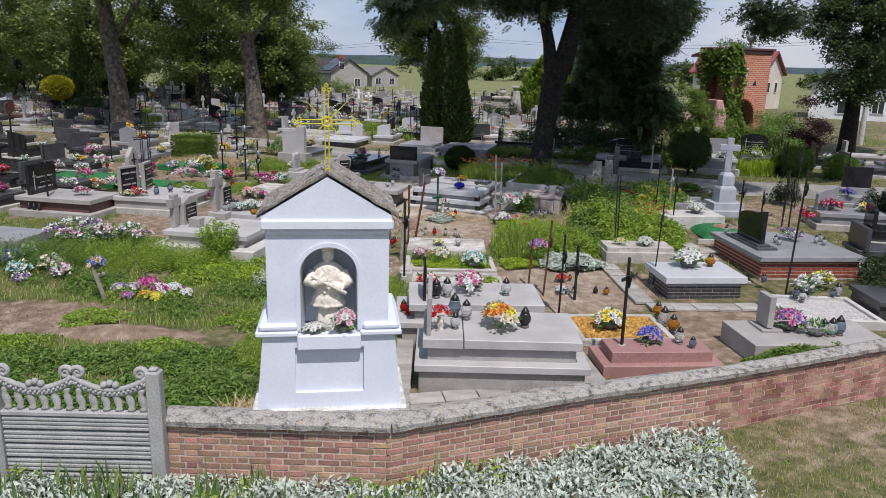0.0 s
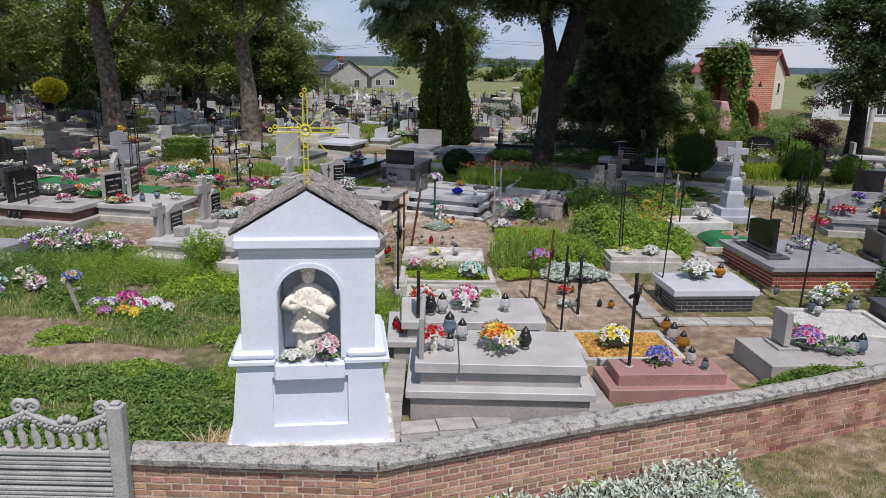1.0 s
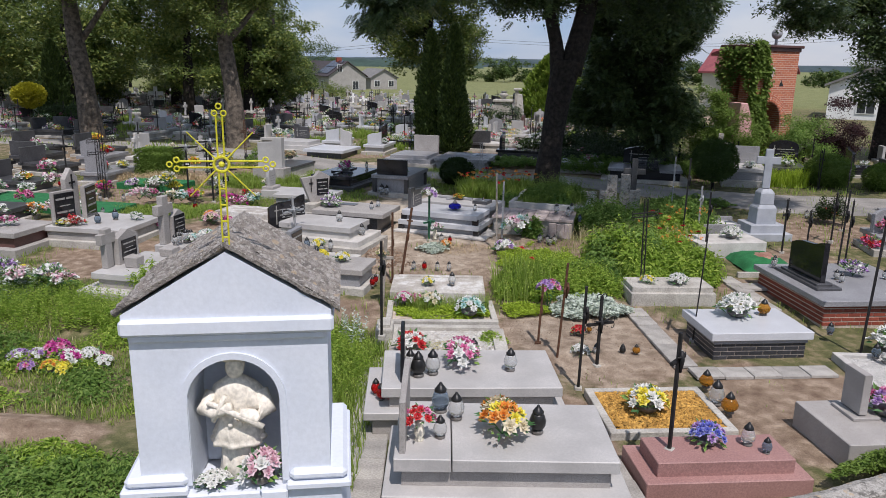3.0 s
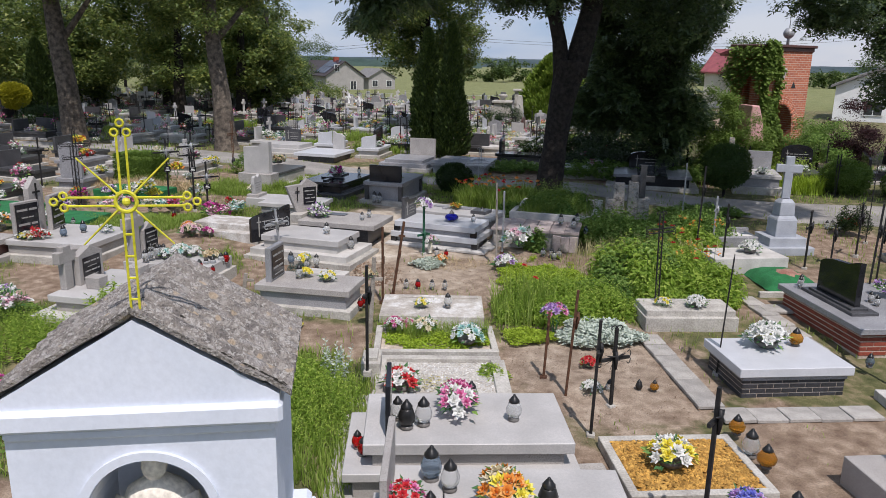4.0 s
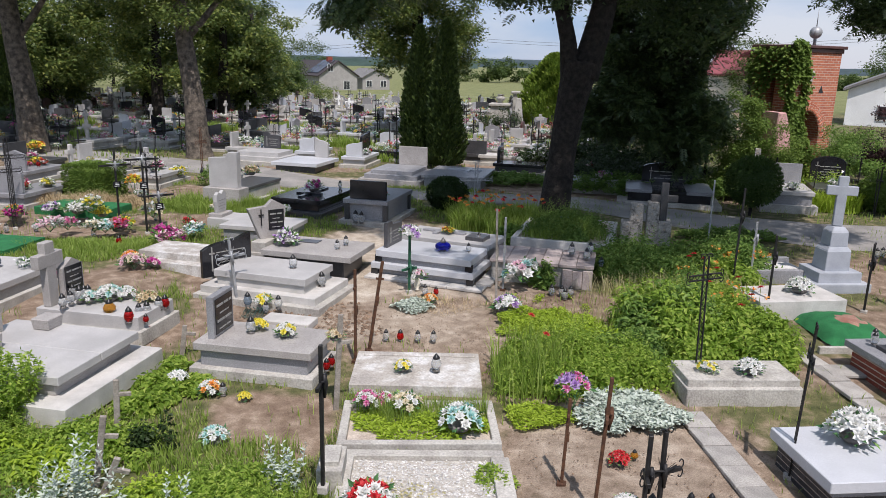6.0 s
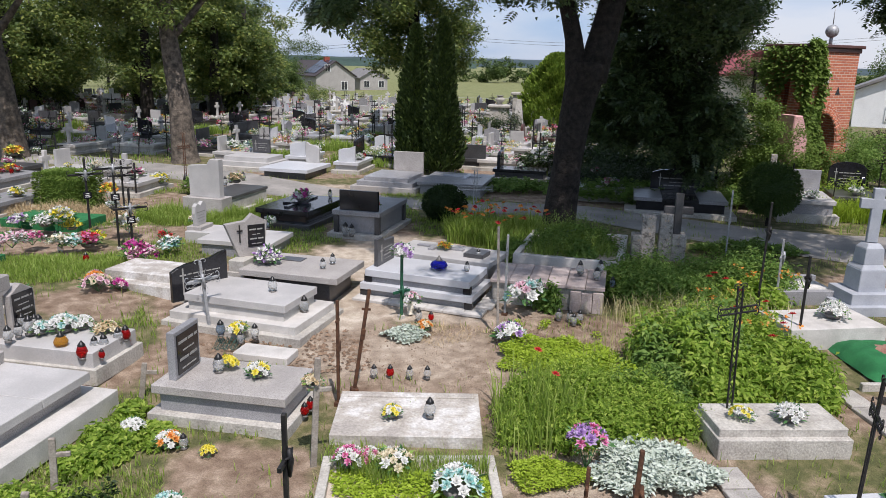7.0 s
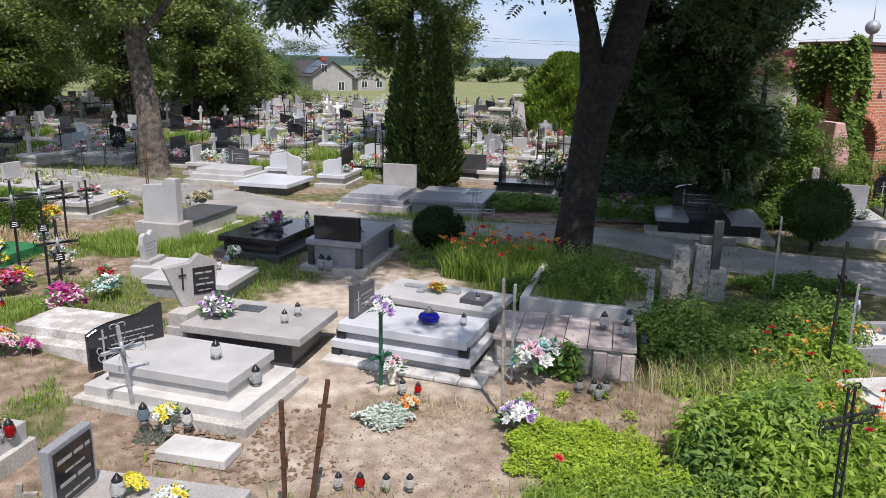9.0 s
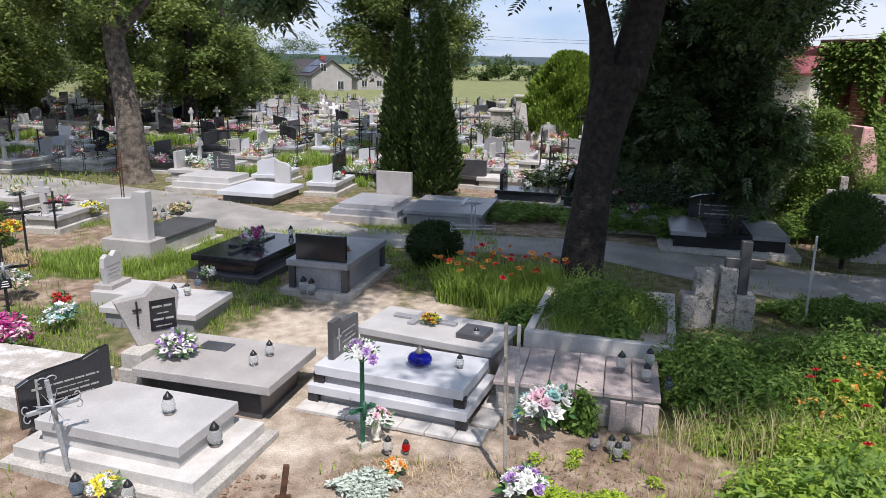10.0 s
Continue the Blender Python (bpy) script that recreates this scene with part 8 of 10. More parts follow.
for k in range(9):
    bouquet(("white lilac", "white", "rose white")[k % 3], -8.3 + 0.24 * k, 14.95 + 0.3 * math.sin(k * 2.3), 0.25 + 0.1 * (k % 2), 0.19, "spray", True)
leafy("silver_shrub", -7.6, 15.1, 0.8, 0.45, 0.5, 1500, 0.07, "silver", "pale silvery feathery shrub with small yellow flowers", category="shrub", kind="")
straw = grassy("straw_heap", -2.05, 7.75, 0.28, 0.22, 0.3, 500, "straw", "heap of dry brown stalks at the shrine's foot", 0.006, 1.4, base=0.12, category="straw")

# outer bed: silver leaves, irises, then mown dry grass
def outer(n, x0, x1, y0, off):
    x = rng.uniform(x0, x1, n)
    yt = np.array([wall_y(v) for v in x]) - off
    return x, y0 + (yt - y0) * rng.uniform(0, 1, n) ** 0.8


x, y = outer(34000, -7.0, 3.75, 5.4, 0.04)
ok = np.array([wander(a, b, 1.6, 6.0) > -0.5 for a, b in zip(x, y)])
x, y = x[ok], y[ok]
zz = -0.30 + 0.26 * rng.uniform(0.1, 1, len(x)) * (0.75 + 0.4 * np.sin(x * 5) * np.cos(y * 6))
tagged(leaves("silver_groundcover", np.stack([x, y, zz], 1), 0.075, L["silver"], aim=np.stack([rng.normal(0, 0.5, len(x)), rng.normal(0, 0.5, len(x)), np.full(len(x), 0.55)], 1), width=0.5), "silvery felted groundcover in front of the wall", "plants", kind="stuff")
x, y = outer(5000, -7.0, 3.6, 5.4, 0.05)
ok = np.array([wander(a, b, 1.3, 6.5) > 0.12 for a, b in zip(x, y)])
x, y = x[ok], y[ok]
tagged(leaves("green_weeds", np.stack([x, y, -0.28 + 0.3 * rng.uniform(0.2, 1, len(x))], 1), 0.08, L["herb"], width=0.5), "green weeds among the silver groundcover", "weeds", kind="stuff")
ix = np.concatenate([rng.normal(c, s, n) for c, s, n in ((-3.3, 0.3, 90), (-2.2, 0.16, 40), (-1.75, 0.18, 45), (-0.15, 0.25, 60), (-4.4, 0.3, 60))])
iy = np.array([wall_y(v) for v in ix]) - rng.uniform(0.12, 0.75, len(ix))
tagged(blades("iris_leaves", np.stack([ix, iy, np.full(len(ix), -0.3)], 1), np.full(len(ix), 0.46), L["iris"], width=0.018, lean=0.35), "sword-shaped green iris leaves by the wall", "plants", kind="stuff")
field_blades("mown_grass", 3.0, 9.5, 4.5, 10.8, 20000, 0.05, "dry_grass", "short dry mown grass outside the wall", 0.004, lambda a, b: b < wall_y(a) - 0.05 and a > 3.3 + 0.35 * math.sin(b * 3), z=-0.30, lean=0.9)
field_blades("mown_grass", 3.0, 9.5, 4.5, 10.8, 20000, 0.05, "grass", "short green mown grass outside the wall", 0.004, lambda a, b: b < wall_y(a) - 0.05 and a > 3.3, z=-0.30, lean=0.9)

# weeds between the graves
mound("weeds", -1.75, 13.0, 0.85, 0.75, 0.5, 8000, 0.06, "herb", "thick fresh green weeds beside the path", 22, category="weeds", spike=0.25)
mound("yellow_herb", -2.35, 13.15, 0.45, 0.4, 0.5, 2600, 0.05, "sedum", "yellow-green herb among the weeds", 9, category="weeds", spike=0.3)
mound("weeds", -3.5, 14.3, 0.8, 0.5, 0.3, 3600, 0.07, "herb", "light green weeds by the double grave", 12, category="weeds")
mound("weeds", -4.2, 13.9, 0.9, 0.35, 0.22, 2600, 0.08, "sedum", "light green weeds under the leafy bush", 10, category="weeds")
mound("weeds", -2.8, 14.35, 0.25, 0.22, 0.5, 900, 0.06, "box_dark", "small dark leafy weed", 5, category="weeds")
sprigs("weeds", -1.3, 12.6, 0.6, 0.8, 0.5, 300, 0.055, "herb", "fresh green weeds beside the path", category="weeds")
grassy("grass", -1.9, 14.1, 0.9, 0.4, 0.2, 1500, "grass", "soft tall grass between the graves", 0.006, 0.8)
mound("creeper", -3.35, 15.7, 0.3, 0.9, 0.28, 2400, 0.09, "herb", "light green creeper by the grave edge", 12, category="plants")
leafy("creeper", -2.95, 15.9, 0.3, 0.3, 0.1, 500, 0.09, "herb", "light green leaves on bare soil", category="plants")
for px, py, nn, hh in ((-3.1, 13.25, 12, 0.75), (-3.3, 12.95, 9, 0.6), (-2.55, 12.9, 5, 0.75), (-1.2, 13.6, 9, 0.6), (-2.05, 12.95, 4, 0.7)):
    sprigs("silver_stalks", px, py, 0.14, 0.12, hh, nn, 0.075, "silver", "silver-felted leafy stalks among the weeds", per=26, lean=0.16, width=0.45, dome=0.1)
ub = thing("leafy_bush", -4.72, 14.75, land(0, 14.75), 0, "upright leafy green bush by the double grave", "bush")
for k in range(26):
    a, q = k * 2.399, 0.05 + 0.24 * math.sqrt(k / 26)
    tip = Vector((math.cos(a) * q * 1.5, math.sin(a) * q * 1.5, 0.95 - 0.9 * q + 0.1 * math.sin(k)))
    part("stem", rod(bmesh.new(), (math.cos(a) * q * 0.6, math.sin(a) * q * 0.6, 0), tip, 0.007, 0.004, 5), L["herb"], ub)
    w = rng.uniform(0.15, 1.05, (110, 1))
    p = np.array([math.cos(a) * q * 0.6, math.sin(a) * q * 0.6, 0]) * (1 - w) + np.array(tip) * w + rng.normal(0, 0.022, (110, 3))
    leaves("foliage", p, 0.075, L["herb"], ub, width=0.35)
leafy("groundcover", 0.1, 14.9, 0.82, 0.42, 0.13, 4500, 0.05, "sedum", "bright green groundcover filling the grave bed", base=0.08)
grassy("grass", 0.1, 15.2, 0.8, 0.3, 0.26, 1600, "grass", "fine grass in the grave bed", 0.004, 0.6, base=0.08)
leafy("weeds", 0.95, 13.85, 0.22, 0.3, 0.2, 900, 0.05, "herb", "green weeds over the kerb", category="weeds")
leafy("weeds", -0.1, 13.5, 0.5, 0.3, 0.07, 300, 0.04, "dry_grass", "sparse dry weeds on the pebbles", category="weeds", base=0.06)
# the overgrown middle bed
mound("herb_bed", 2.25, 16.75, 1.25, 0.85, 0.52, 15000, 0.075, "herb", "overgrown bright green herb bed between the graves", 34, width=0.42)
sprigs("herb_shoots", 2.25, 16.8, 1.15, 0.85, 0.66, 330, 0.07, "herb", "upright fresh green shoots rising from the herb bed", per=16, lean=0.2)
mound("nettles", 3.0, 17.3, 0.6, 0.5, 0.55, 3500, 0.08, "nettle", "darker weeds through the herb bed", 9, category="weeds")
grassy("tall_grass", 1.45, 16.4, 0.5, 0.7, 0.62, 420, "grass", "tall green grass at the bed's edge", 0.008, 0.5)
grassy("tall_grass", 3.3, 18.6, 0.9, 0.7, 0.6, 220, "dry_grass", "tall dry grass gone to seed", 0.004, 0.6)
mound("herb_edge", 1.45, 16.3, 0.5, 0.7, 0.34, 3500, 0.055, "herb", "fresh weeds at the bed's edge", 10, category="weeds")
mound("herb_back", 2.3, 17.75, 1.0, 0.45, 0.42, 5500, 0.06, "sedum", "yellow-green herbs behind the bed", 14)
leafy("groundcover", 1.95, 18.4, 0.85, 0.55, 0.2, 9000, 0.05, "sedum", "bright yellow-green groundcover on the grave", dome=0.3)
leafy("groundcover", 1.55, 15.35, 0.42, 0.28, 0.16, 3000, 0.045, "sedum", "bright yellow-green groundcover on the grave", dome=0.4)
leafy("silver_bed", 2.68, 15.5, 0.62, 0.5, 0.24, 5200, 0.075, "silver", "mound of silvery felted leaves", dome=0.4)
mound("peony_bush", 3.95, 18.2, 0.95, 0.7, 0.98, 6500, 0.13, "nettle", "large-leaved green peony bush", 20, width=0.36, category="bush", rough=0.35, spike=0.2)
# outer leaves of the same bush in a brighter colour for the sun on them
mound("peony_bush", 3.75, 18.1, 0.9, 0.65, 1.0, 4200, 0.12, "herb", "large-leaved peony shoots with sunlight put into their brighter leaf colour", 18, width=0.34, category="bush", rough=0.7, spike=0.25)
mound("leafy_border", 4.85, 17.75, 0.85, 0.6, 0.66, 6500, 0.11, "herb", "bright leafy plants by the iron cross", 16, width=0.42, category="plants", spike=0.2)
mound("herb_front", 4.0, 17.1, 0.7, 0.4, 0.4, 4200, 0.08, "herb", "fresh green leafy plants behind the stepped grave foot", 12)
mound("weeds", 5.0, 19.2, 1.0, 0.8, 0.5, 7000, 0.075, "herb", "green weeds with red poppies", 22, category="weeds", spike=0.25)
mound("shade_weeds", 4.2, 21.3, 1.0, 1.05, 0.8, 9000, 0.085, "nettle", "dense weeds in the tree's shade", 22, category="weeds", spike=0.25)
sprigs("weed_stalks", 4.3, 21.2, 1.1, 1.1, 1.0, 130, 0.07, "nettle", "tall weed stalks above the thicket", category="weeds")
mound("shade_weeds", 5.9, 21.8, 1.1, 1.0, 0.75, 9000, 0.085, "nettle", "dense weeds in the tree's shade", 22, category="weeds", spike=0.25)
mound("leafy_border", 5.6, 20.6, 0.7, 0.5, 0.6, 3500, 0.10, "herb", "bright leafy plants behind the iron cross", 10, category="weeds")
grassy("tall_grass", 3.9, 20.1, 0.9, 0.5, 0.42, 420, "dry_grass", "tall dry grass gone to seed", 0.004, 0.9)
grassy("tall_grass", 4.9, 20.2, 1.3, 0.8, 0.45, 500, "dry_grass", "tall green grass beside the slab grave", 0.005, 0.9)
mound("weeds", 4.75, 20.2, 1.2, 0.6, 0.42, 6000, 0.07, "herb", "fresh green weeds beside the slab grave", 18, category="weeds", spike=0.25)
leafy("shade_weeds", 6.9, 24.2, 1.2, 0.5, 0.35, 4500, 0.07, "nettle", "green weeds at the edge of the lane", category="weeds")
mound("young_bush", 2.1, 20.32, 0.26, 0.18, 0.5, 1200, 0.09, "nettle", "small leafy green sapling beside the slab grave", 7, category="bush", kind="stuff", spike=0.3)
mound("shade_plants", 2.92, 23.1, 0.92, 1.15, 0.42, 11000, 0.075, "nettle", "thick shaded greenery spilling over the raised planter", 30, base=0.34, ang=-12, spike=0.25)
mound("shade_plants", 1.78, 23.35, 0.4, 1.0, 0.55, 3800, 0.075, "nettle", "shaded leafy plants crowding the planter's side", 12, ang=-12, spike=0.3)
grassy("lily_leaves", 1.9, 24.3, 0.8, 0.5, 0.6, 1500, "grass", "arching green lily leaves by the planter", 0.013, 0.7, category="plants")
grassy("tall_grass", 2.7, 22.6, 0.8, 0.5, 0.4, 900, "grass", "grass growing in the raised planter", 0.008, 0.7, base=0.34)
sprigs("shade_shoots", 2.95, 23.1, 0.85, 1.0, 0.72, 220, 0.07, "box", "leafy shoots above the planter", base=0.34)
leafy("ivy_strip", 5.45, 10.4, 1.0, 0.2, 0.2, 3800, 0.055, "box", "low green creeper along the wall's inner side", ang=21, category="plants", base=0.14)
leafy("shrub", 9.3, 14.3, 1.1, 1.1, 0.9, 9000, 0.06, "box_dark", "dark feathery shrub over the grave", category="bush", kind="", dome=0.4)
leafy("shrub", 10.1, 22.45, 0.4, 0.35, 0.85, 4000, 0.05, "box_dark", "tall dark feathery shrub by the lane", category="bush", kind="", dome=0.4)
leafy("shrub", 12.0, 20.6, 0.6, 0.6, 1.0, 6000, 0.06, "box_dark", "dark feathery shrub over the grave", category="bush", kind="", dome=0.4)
leafy("shrub", 7.55, 17.65, 0.4, 0.35, 0.5, 2400, 0.05, "dry_grass", "low brownish feathery shrub", category="bush", kind="")
# lilies and grasses by the great tree
grassy("lily_leaves", 1.25, 25.1, 1.1, 0.8, 0.5, 4500, "grass", "arching green lily leaves by the lane", 0.014, 0.8, category="plants")
for k in range(44):
    a, r = k * 2.399, math.sqrt((k + 0.5) / 44)
    qx, qy = 1.4 + math.cos(a) * r * 1.25, 24.9 + math.sin(a) * r * 0.8
    ly = thing("orange_lily", qx, qy, land(qx, qy), k * 40, "orange lily flower on a tall stem", "flower", "orange lilies")
    part("stem", rod(bmesh.new(), (0, 0, 0), (0.03, 0, 0.66 + 0.1 * math.sin(k)), 0.006, 0.004, 5), L["grass"], ly)
    b = new("bloom", blossom_mesh("orange" if k % 3 else "red"))
    b.parent = ly
    b.matrix_basis = pose(0.03, 0, 0.66 + 0.1 * math.sin(k), 20, 10, 0) @ Matrix.Scale(0.075, 4)


def round_bush(name, x, y, z, r, rz, leaf, n, size, label, stem=True):
    t = thing(name, x, y, land(x, y), 0, label, "bush")
    d = rng.normal(size=(n, 3))
    d /= np.linalg.norm(d, axis=1, keepdims=True)
    p = d * rng.uniform(0.82, 1.03, (n, 1)) * np.array([r, r, rz]) * (1 + 0.05 * np.sin(d[:, :1] * 9) * np.cos(d[:, 1:2] * 8)) + np.array([0, 0, z])
    if stem:
        part("stem", rod(bmesh.new(), (0, 0, -0.05), (0, 0, z), 0.05, 0.04, 8), M["bark"], t)
    bm = bmesh.new()
    ball(bm, (0, 0, z), r * 0.84, 14, rz / r)
    part("inner_mass", bm, L[leaf], t)
    leaves("foliage", p, size, L[leaf], t, aim=d, width=0.55)
    return t


round_bush("clipped_bush", 0.15, 26.8, 0.42, 0.55, 0.45, "box_dark", 5000, 0.06, "low round dark clipped bush by the lane", False)
round_bush("ball_tree", 8.52, 27.2, 0.92, 0.73, 0.66, "ball", 9000, 0.06, "clipped dark green ball-shaped tree on a stem")
round_bush("clipped_bush", 12.7, 28.2, 0.5, 0.75, 0.55, "box", 6000, 0.07, "rounded bright green clipped bush", False)
round_bush("clipped_bush", 14.2, 27.6, 0.4, 0.6, 0.45, "box", 4000, 0.07, "rounded bright green clipped bush", False)
round_bush("golden_bush", -24.0, 44.0, 1.6, 0.8, 0.62, "golden", 6000, 0.14, "golden-yellow rounded ornamental tree")
grassy("day_lilies", 10.9, 28.2, 1.2, 0.5, 0.5, 2600, "sedum", "clump of bright arching lily leaves by the lane", 0.014, 0.8, category="plants")
hedge = thing("clipped_hedge", -9.75, 27.2, land(0, 27.2), -8, "square clipped bright green hedge bush", "hedge")
hp = rng.uniform(-1, 1, (9000, 3))
ax = rng.integers(0, 3, 9000)
hp[np.arange(9000), ax] = np.sign(hp[np.arange(9000), ax]) * rng.uniform(0.9, 1.04, 9000)
leaves("foliage", hp * np.array([0.64, 0.5, 0.45]) + np.array([0, 0, 0.46]), 0.065, L["box"], hedge, aim=hp, width=0.55)
part("inner_mass", slab(-0.55, 0.55, -0.42, 0.42, 0, 0.80, 0.05), L["box"], hedge)
grassy("dry_grass", -9.4, 26.0, 1.8, 0.5, 0.3, 4500, "straw", "dry brown grass on an untended grave", 0.006, 0.8)
grassy("grass", -7.2, 21.6, 1.3, 1.0, 0.16, 3600, "grass", "short green grass between the flower plots", 0.007, 0.9)
grassy("grass", -6.3, 26.1, 1.4, 0.6, 0.3, 5500, "grass", "bright green grass on a grave plot", 0.007, 0.7)
grassy("grass", -4.9, 26.8, 0.8, 1.4, 0.22, 4500, "grass", "rough grass by the black tomb", 0.006, 0.7)
leafy("leaf_clump", -7.2, 29.4, 0.35, 0.3, 0.7, 900, 0.08, "nettle", "sparse tall leafy weeds by the stele", dome=0.2)


# loose tufts wherever earth shows
def tuft_spot(a, b):
    return b > wall_y(a) + 0.4 and wander(a, b, 0.9, 11.0) > 0.05 and pale_at(a, b) < 0.25 and not (4.8 < a < 7.5 and 17.2 < b < 20.2)


field_blades("grass_tufts", -8.5, 1.5, 19.0, 30.5, 52000, 0.10, "grass", "short green grass round the graves", 0.007, lambda a, b: soil_at(a, b) < 0.42 and pale_at(a, b) < 0.25 and wander(a, b, 1.1, 5.0) > -0.25, lean=0.8)
field_blades("grass_tufts", -12, 0, 14.5, 21, 20000, 0.11, "grass", "short green grass round the graves", 0.007, lambda a, b: soil_at(a, b) < 0.4 and wander(a, b, 1.1, 5.0) > -0.15, lean=0.8)
field_blades("grass_tufts", -13, 12, 15, 34, 26000, 0.12, "grass", "scattered short grass tufts between the graves", 0.006, tuft_spot, lean=0.8)
field_blades("grass_tufts", -0.5, 9, 9, 20, 4000, 0.07, "grass", "sparse low grass tufts on bare soil", 0.005, lambda a, b: tuft_spot(a, b) and wander(a, b, 2.2, 2.0) > 0.22, lean=0.9)
field_blades("grass_tufts", -40, 16, 34, 76, 42000, 0.2, "grass", "rough grass between far graves", 0.02, lambda a, b: wander(a, b, 0.35, 9.0) > 0.0, lean=0.8)
field_blades("grass_tufts", 8, 26, 26, 46, 9000, 0.16, "grass", "rough grass near the gate", 0.014, lambda a, b: wander(a, b, 0.5, 3.0) > 0.0, lean=0.8)


# wood chips, gravel and clods
def scatter_bits(name, parent, x0, x1, y0, y1, z, n, size, mat, label, flat=0.45):
    q = rng.uniform(size=(n, 2))
    c = np.stack([x0 + (x1 - x0) * q[:, 0], y0 + (y1 - y0) * q[:, 1], np.full(n, z) + rng.uniform(0, 0.02, n)], 1)
    base = np.array([(1, 0, 0), (-0.5, 0.8, 0), (-0.5, -0.8, 0), (0.1, 0.1, 1.0)], float)
    f = np.array([(0, 1, 3), (1, 2, 3), (2, 0, 3)])
    a = rng.uniform(0, 2 * np.pi, n)
    s = size * rng.uniform(0.5, 1.3, n)
    v = np.empty((n, 4, 3))
    for i, b in enumerate(base):
        v[:, i, 0] = c[:, 0] + (b[0] * np.cos(a) - b[1] * np.sin(a)) * s
        v[:, i, 1] = c[:, 1] + (b[0] * np.sin(a) + b[1] * np.cos(a)) * s
        v[:, i, 2] = c[:, 2] + b[2] * s * flat + rng.normal(0, 0.15, n) * s
    ob = raw(name, v.reshape(-1, 3), (np.arange(n)[:, None, None] * 4 + f[None]).reshape(-1, 3), M[mat], parent, label)
    ob["kind"] = "stuff"
    return ob


part("chip_bed", slab(-0.68, 0.68, -0.52, 0.52, -0.05, 0.08, 0.0), M["chips"], G["chips"])
scatter_bits("wood_chips", G["chips"], -0.67, 0.67, -0.51, 0.51, 0.10, 5200, 0.03, "chips", "loose yellow wood chips")
part("gravel_bed", slab(-0.7, 0.7, -0.61, 0.61, -0.05, 0.09, 0.0), M["gravel"], G["gravel"])
scatter_bits("gravel", G["gravel"], -0.69, 0.69, -0.60, 0.60, 0.09, 9000, 0.013, "gravel", "loose white gravel")
scatter_bits("pebble_scatter", G["pebble"], -0.75, 0.75, -0.55, 0.55, 0.09, 3500, 0.018, "gravel", "thin scatter of pale pebbles")
M["clod"] = material("earth_clod", (0.16, 0.105, 0.07), (0.25, 0.175, 0.12), 6.0, 0.95, bump=0.3, vary="island", amount=0.3)


def clods(cx, cy, rx, ry, n, size):
    x, y, r = disc(cx, cy, rx, ry, n)
    ob = scatter_bits("clods", None, 0, 1, 0, 1, 0, n, size, "clod", "small clods and stones on bare soil", 0.6)
    v = np.empty(len(ob.data.vertices) * 3, np.float32)
    ob.data.vertices.foreach_get("co", v)
    v = v.reshape(n, 4, 3)
    c = v.mean(1, keepdims=True)
    v = v - c + lift(x, y, 0.0)[:, None, :]
    ob.data.vertices.foreach_set("co", v.astype(np.float32).ravel())
    ob.data.update()
    return tagged(ob, "small clods and stones on bare soil", "soil", kind="stuff")


# shaded plants under the great trees
leafy("shade_plants", 5.2, 30.2, 1.7, 1.0, 0.6, 8000, 0.10, "nettle", "dark leafy plants in the trees' deep shade", dome=0.4)
leafy("shade_plants", 8.3, 29.6, 1.6, 0.6, 0.55, 6000, 0.10, "nettle", "dark leafy plants in the trees' deep shade", dome=0.4)
# darkest leaf colour here carries the deep shade under the trees
leafy("shade_plants", 6.6, 32.6, 2.6, 1.4, 0.7, 9000, 0.12, "box_dark", "leafy undergrowth behind the lane, coloured dark for the trees' shade", dome=0.4)
leafy("shade_plants", 6.0, 35.0, 3.2, 1.3, 1.2, 9000, 0.14, "box_dark", "leafy undergrowth behind the trees, coloured dark for their shade", dome=0.4)
leafy("shade_plants", 2.2, 31.4, 1.5, 0.9, 0.35, 4500, 0.10, "nettle", "dark leafy plants in the trees' deep shade", dome=0.4)
for gx, gy, gr in ((-3.0, 36.0, 1.2), (-2.2, 38.5, 1.4), (-5.2, 40.5, 1.5), (-7.0, 37.0, 1.2), (-4.0, 44.5, 1.6), (1.3, 43.5, 1.5), (-13.0, 46.0, 1.6), (-17.0, 42.5, 1.4), (-9.0, 48.0, 1.8), (-1.0, 50.0, 1.6), (5.5, 42.0, 1.4), (-21.0, 47.0, 1.6)):
    grassy("tall_grass", gx, gy, gr, gr * 0.6, 0.42, 1500, "grass", "bright uncut grass between far graves", 0.016, 0.6)
clods(2.6, 14.2, 1.8, 2.0, 900, 0.014)
clods(0.3, 18.3, 1.4, 1.5, 700, 0.014)
clods(-6.5, 11.2, 1.8, 0.9, 900, 0.02)
clods(-1.8, 18.4, 1.2, 0.7, 500, 0.04)
clods(2.3, 19.2, 1.3, 0.7, 500, 0.02)
leafy("silver_herb", -0.25, 19.0, 0.33, 0.22, 0.2, 1100, 0.06, "silver", "low silvery herb clump on the grave mound", category="plant", kind="")
grassy("dry_stalks", 0.3, 19.2, 0.7, 0.45, 0.07, 700, "straw", "dry needles strewn over the mound", 0.003, 2.2, category="plants")
for k in range(9):
    qx, qy = 2.0 + 0.75 * math.sin(k * 1.9), 19.3 + 0.45 * math.cos(k * 2.7)
    leafy("seedling", qx, qy, 0.07, 0.07, 0.12, 40, 0.06, "sedum", "small bright seedling on bare soil", kind="", category="plant")
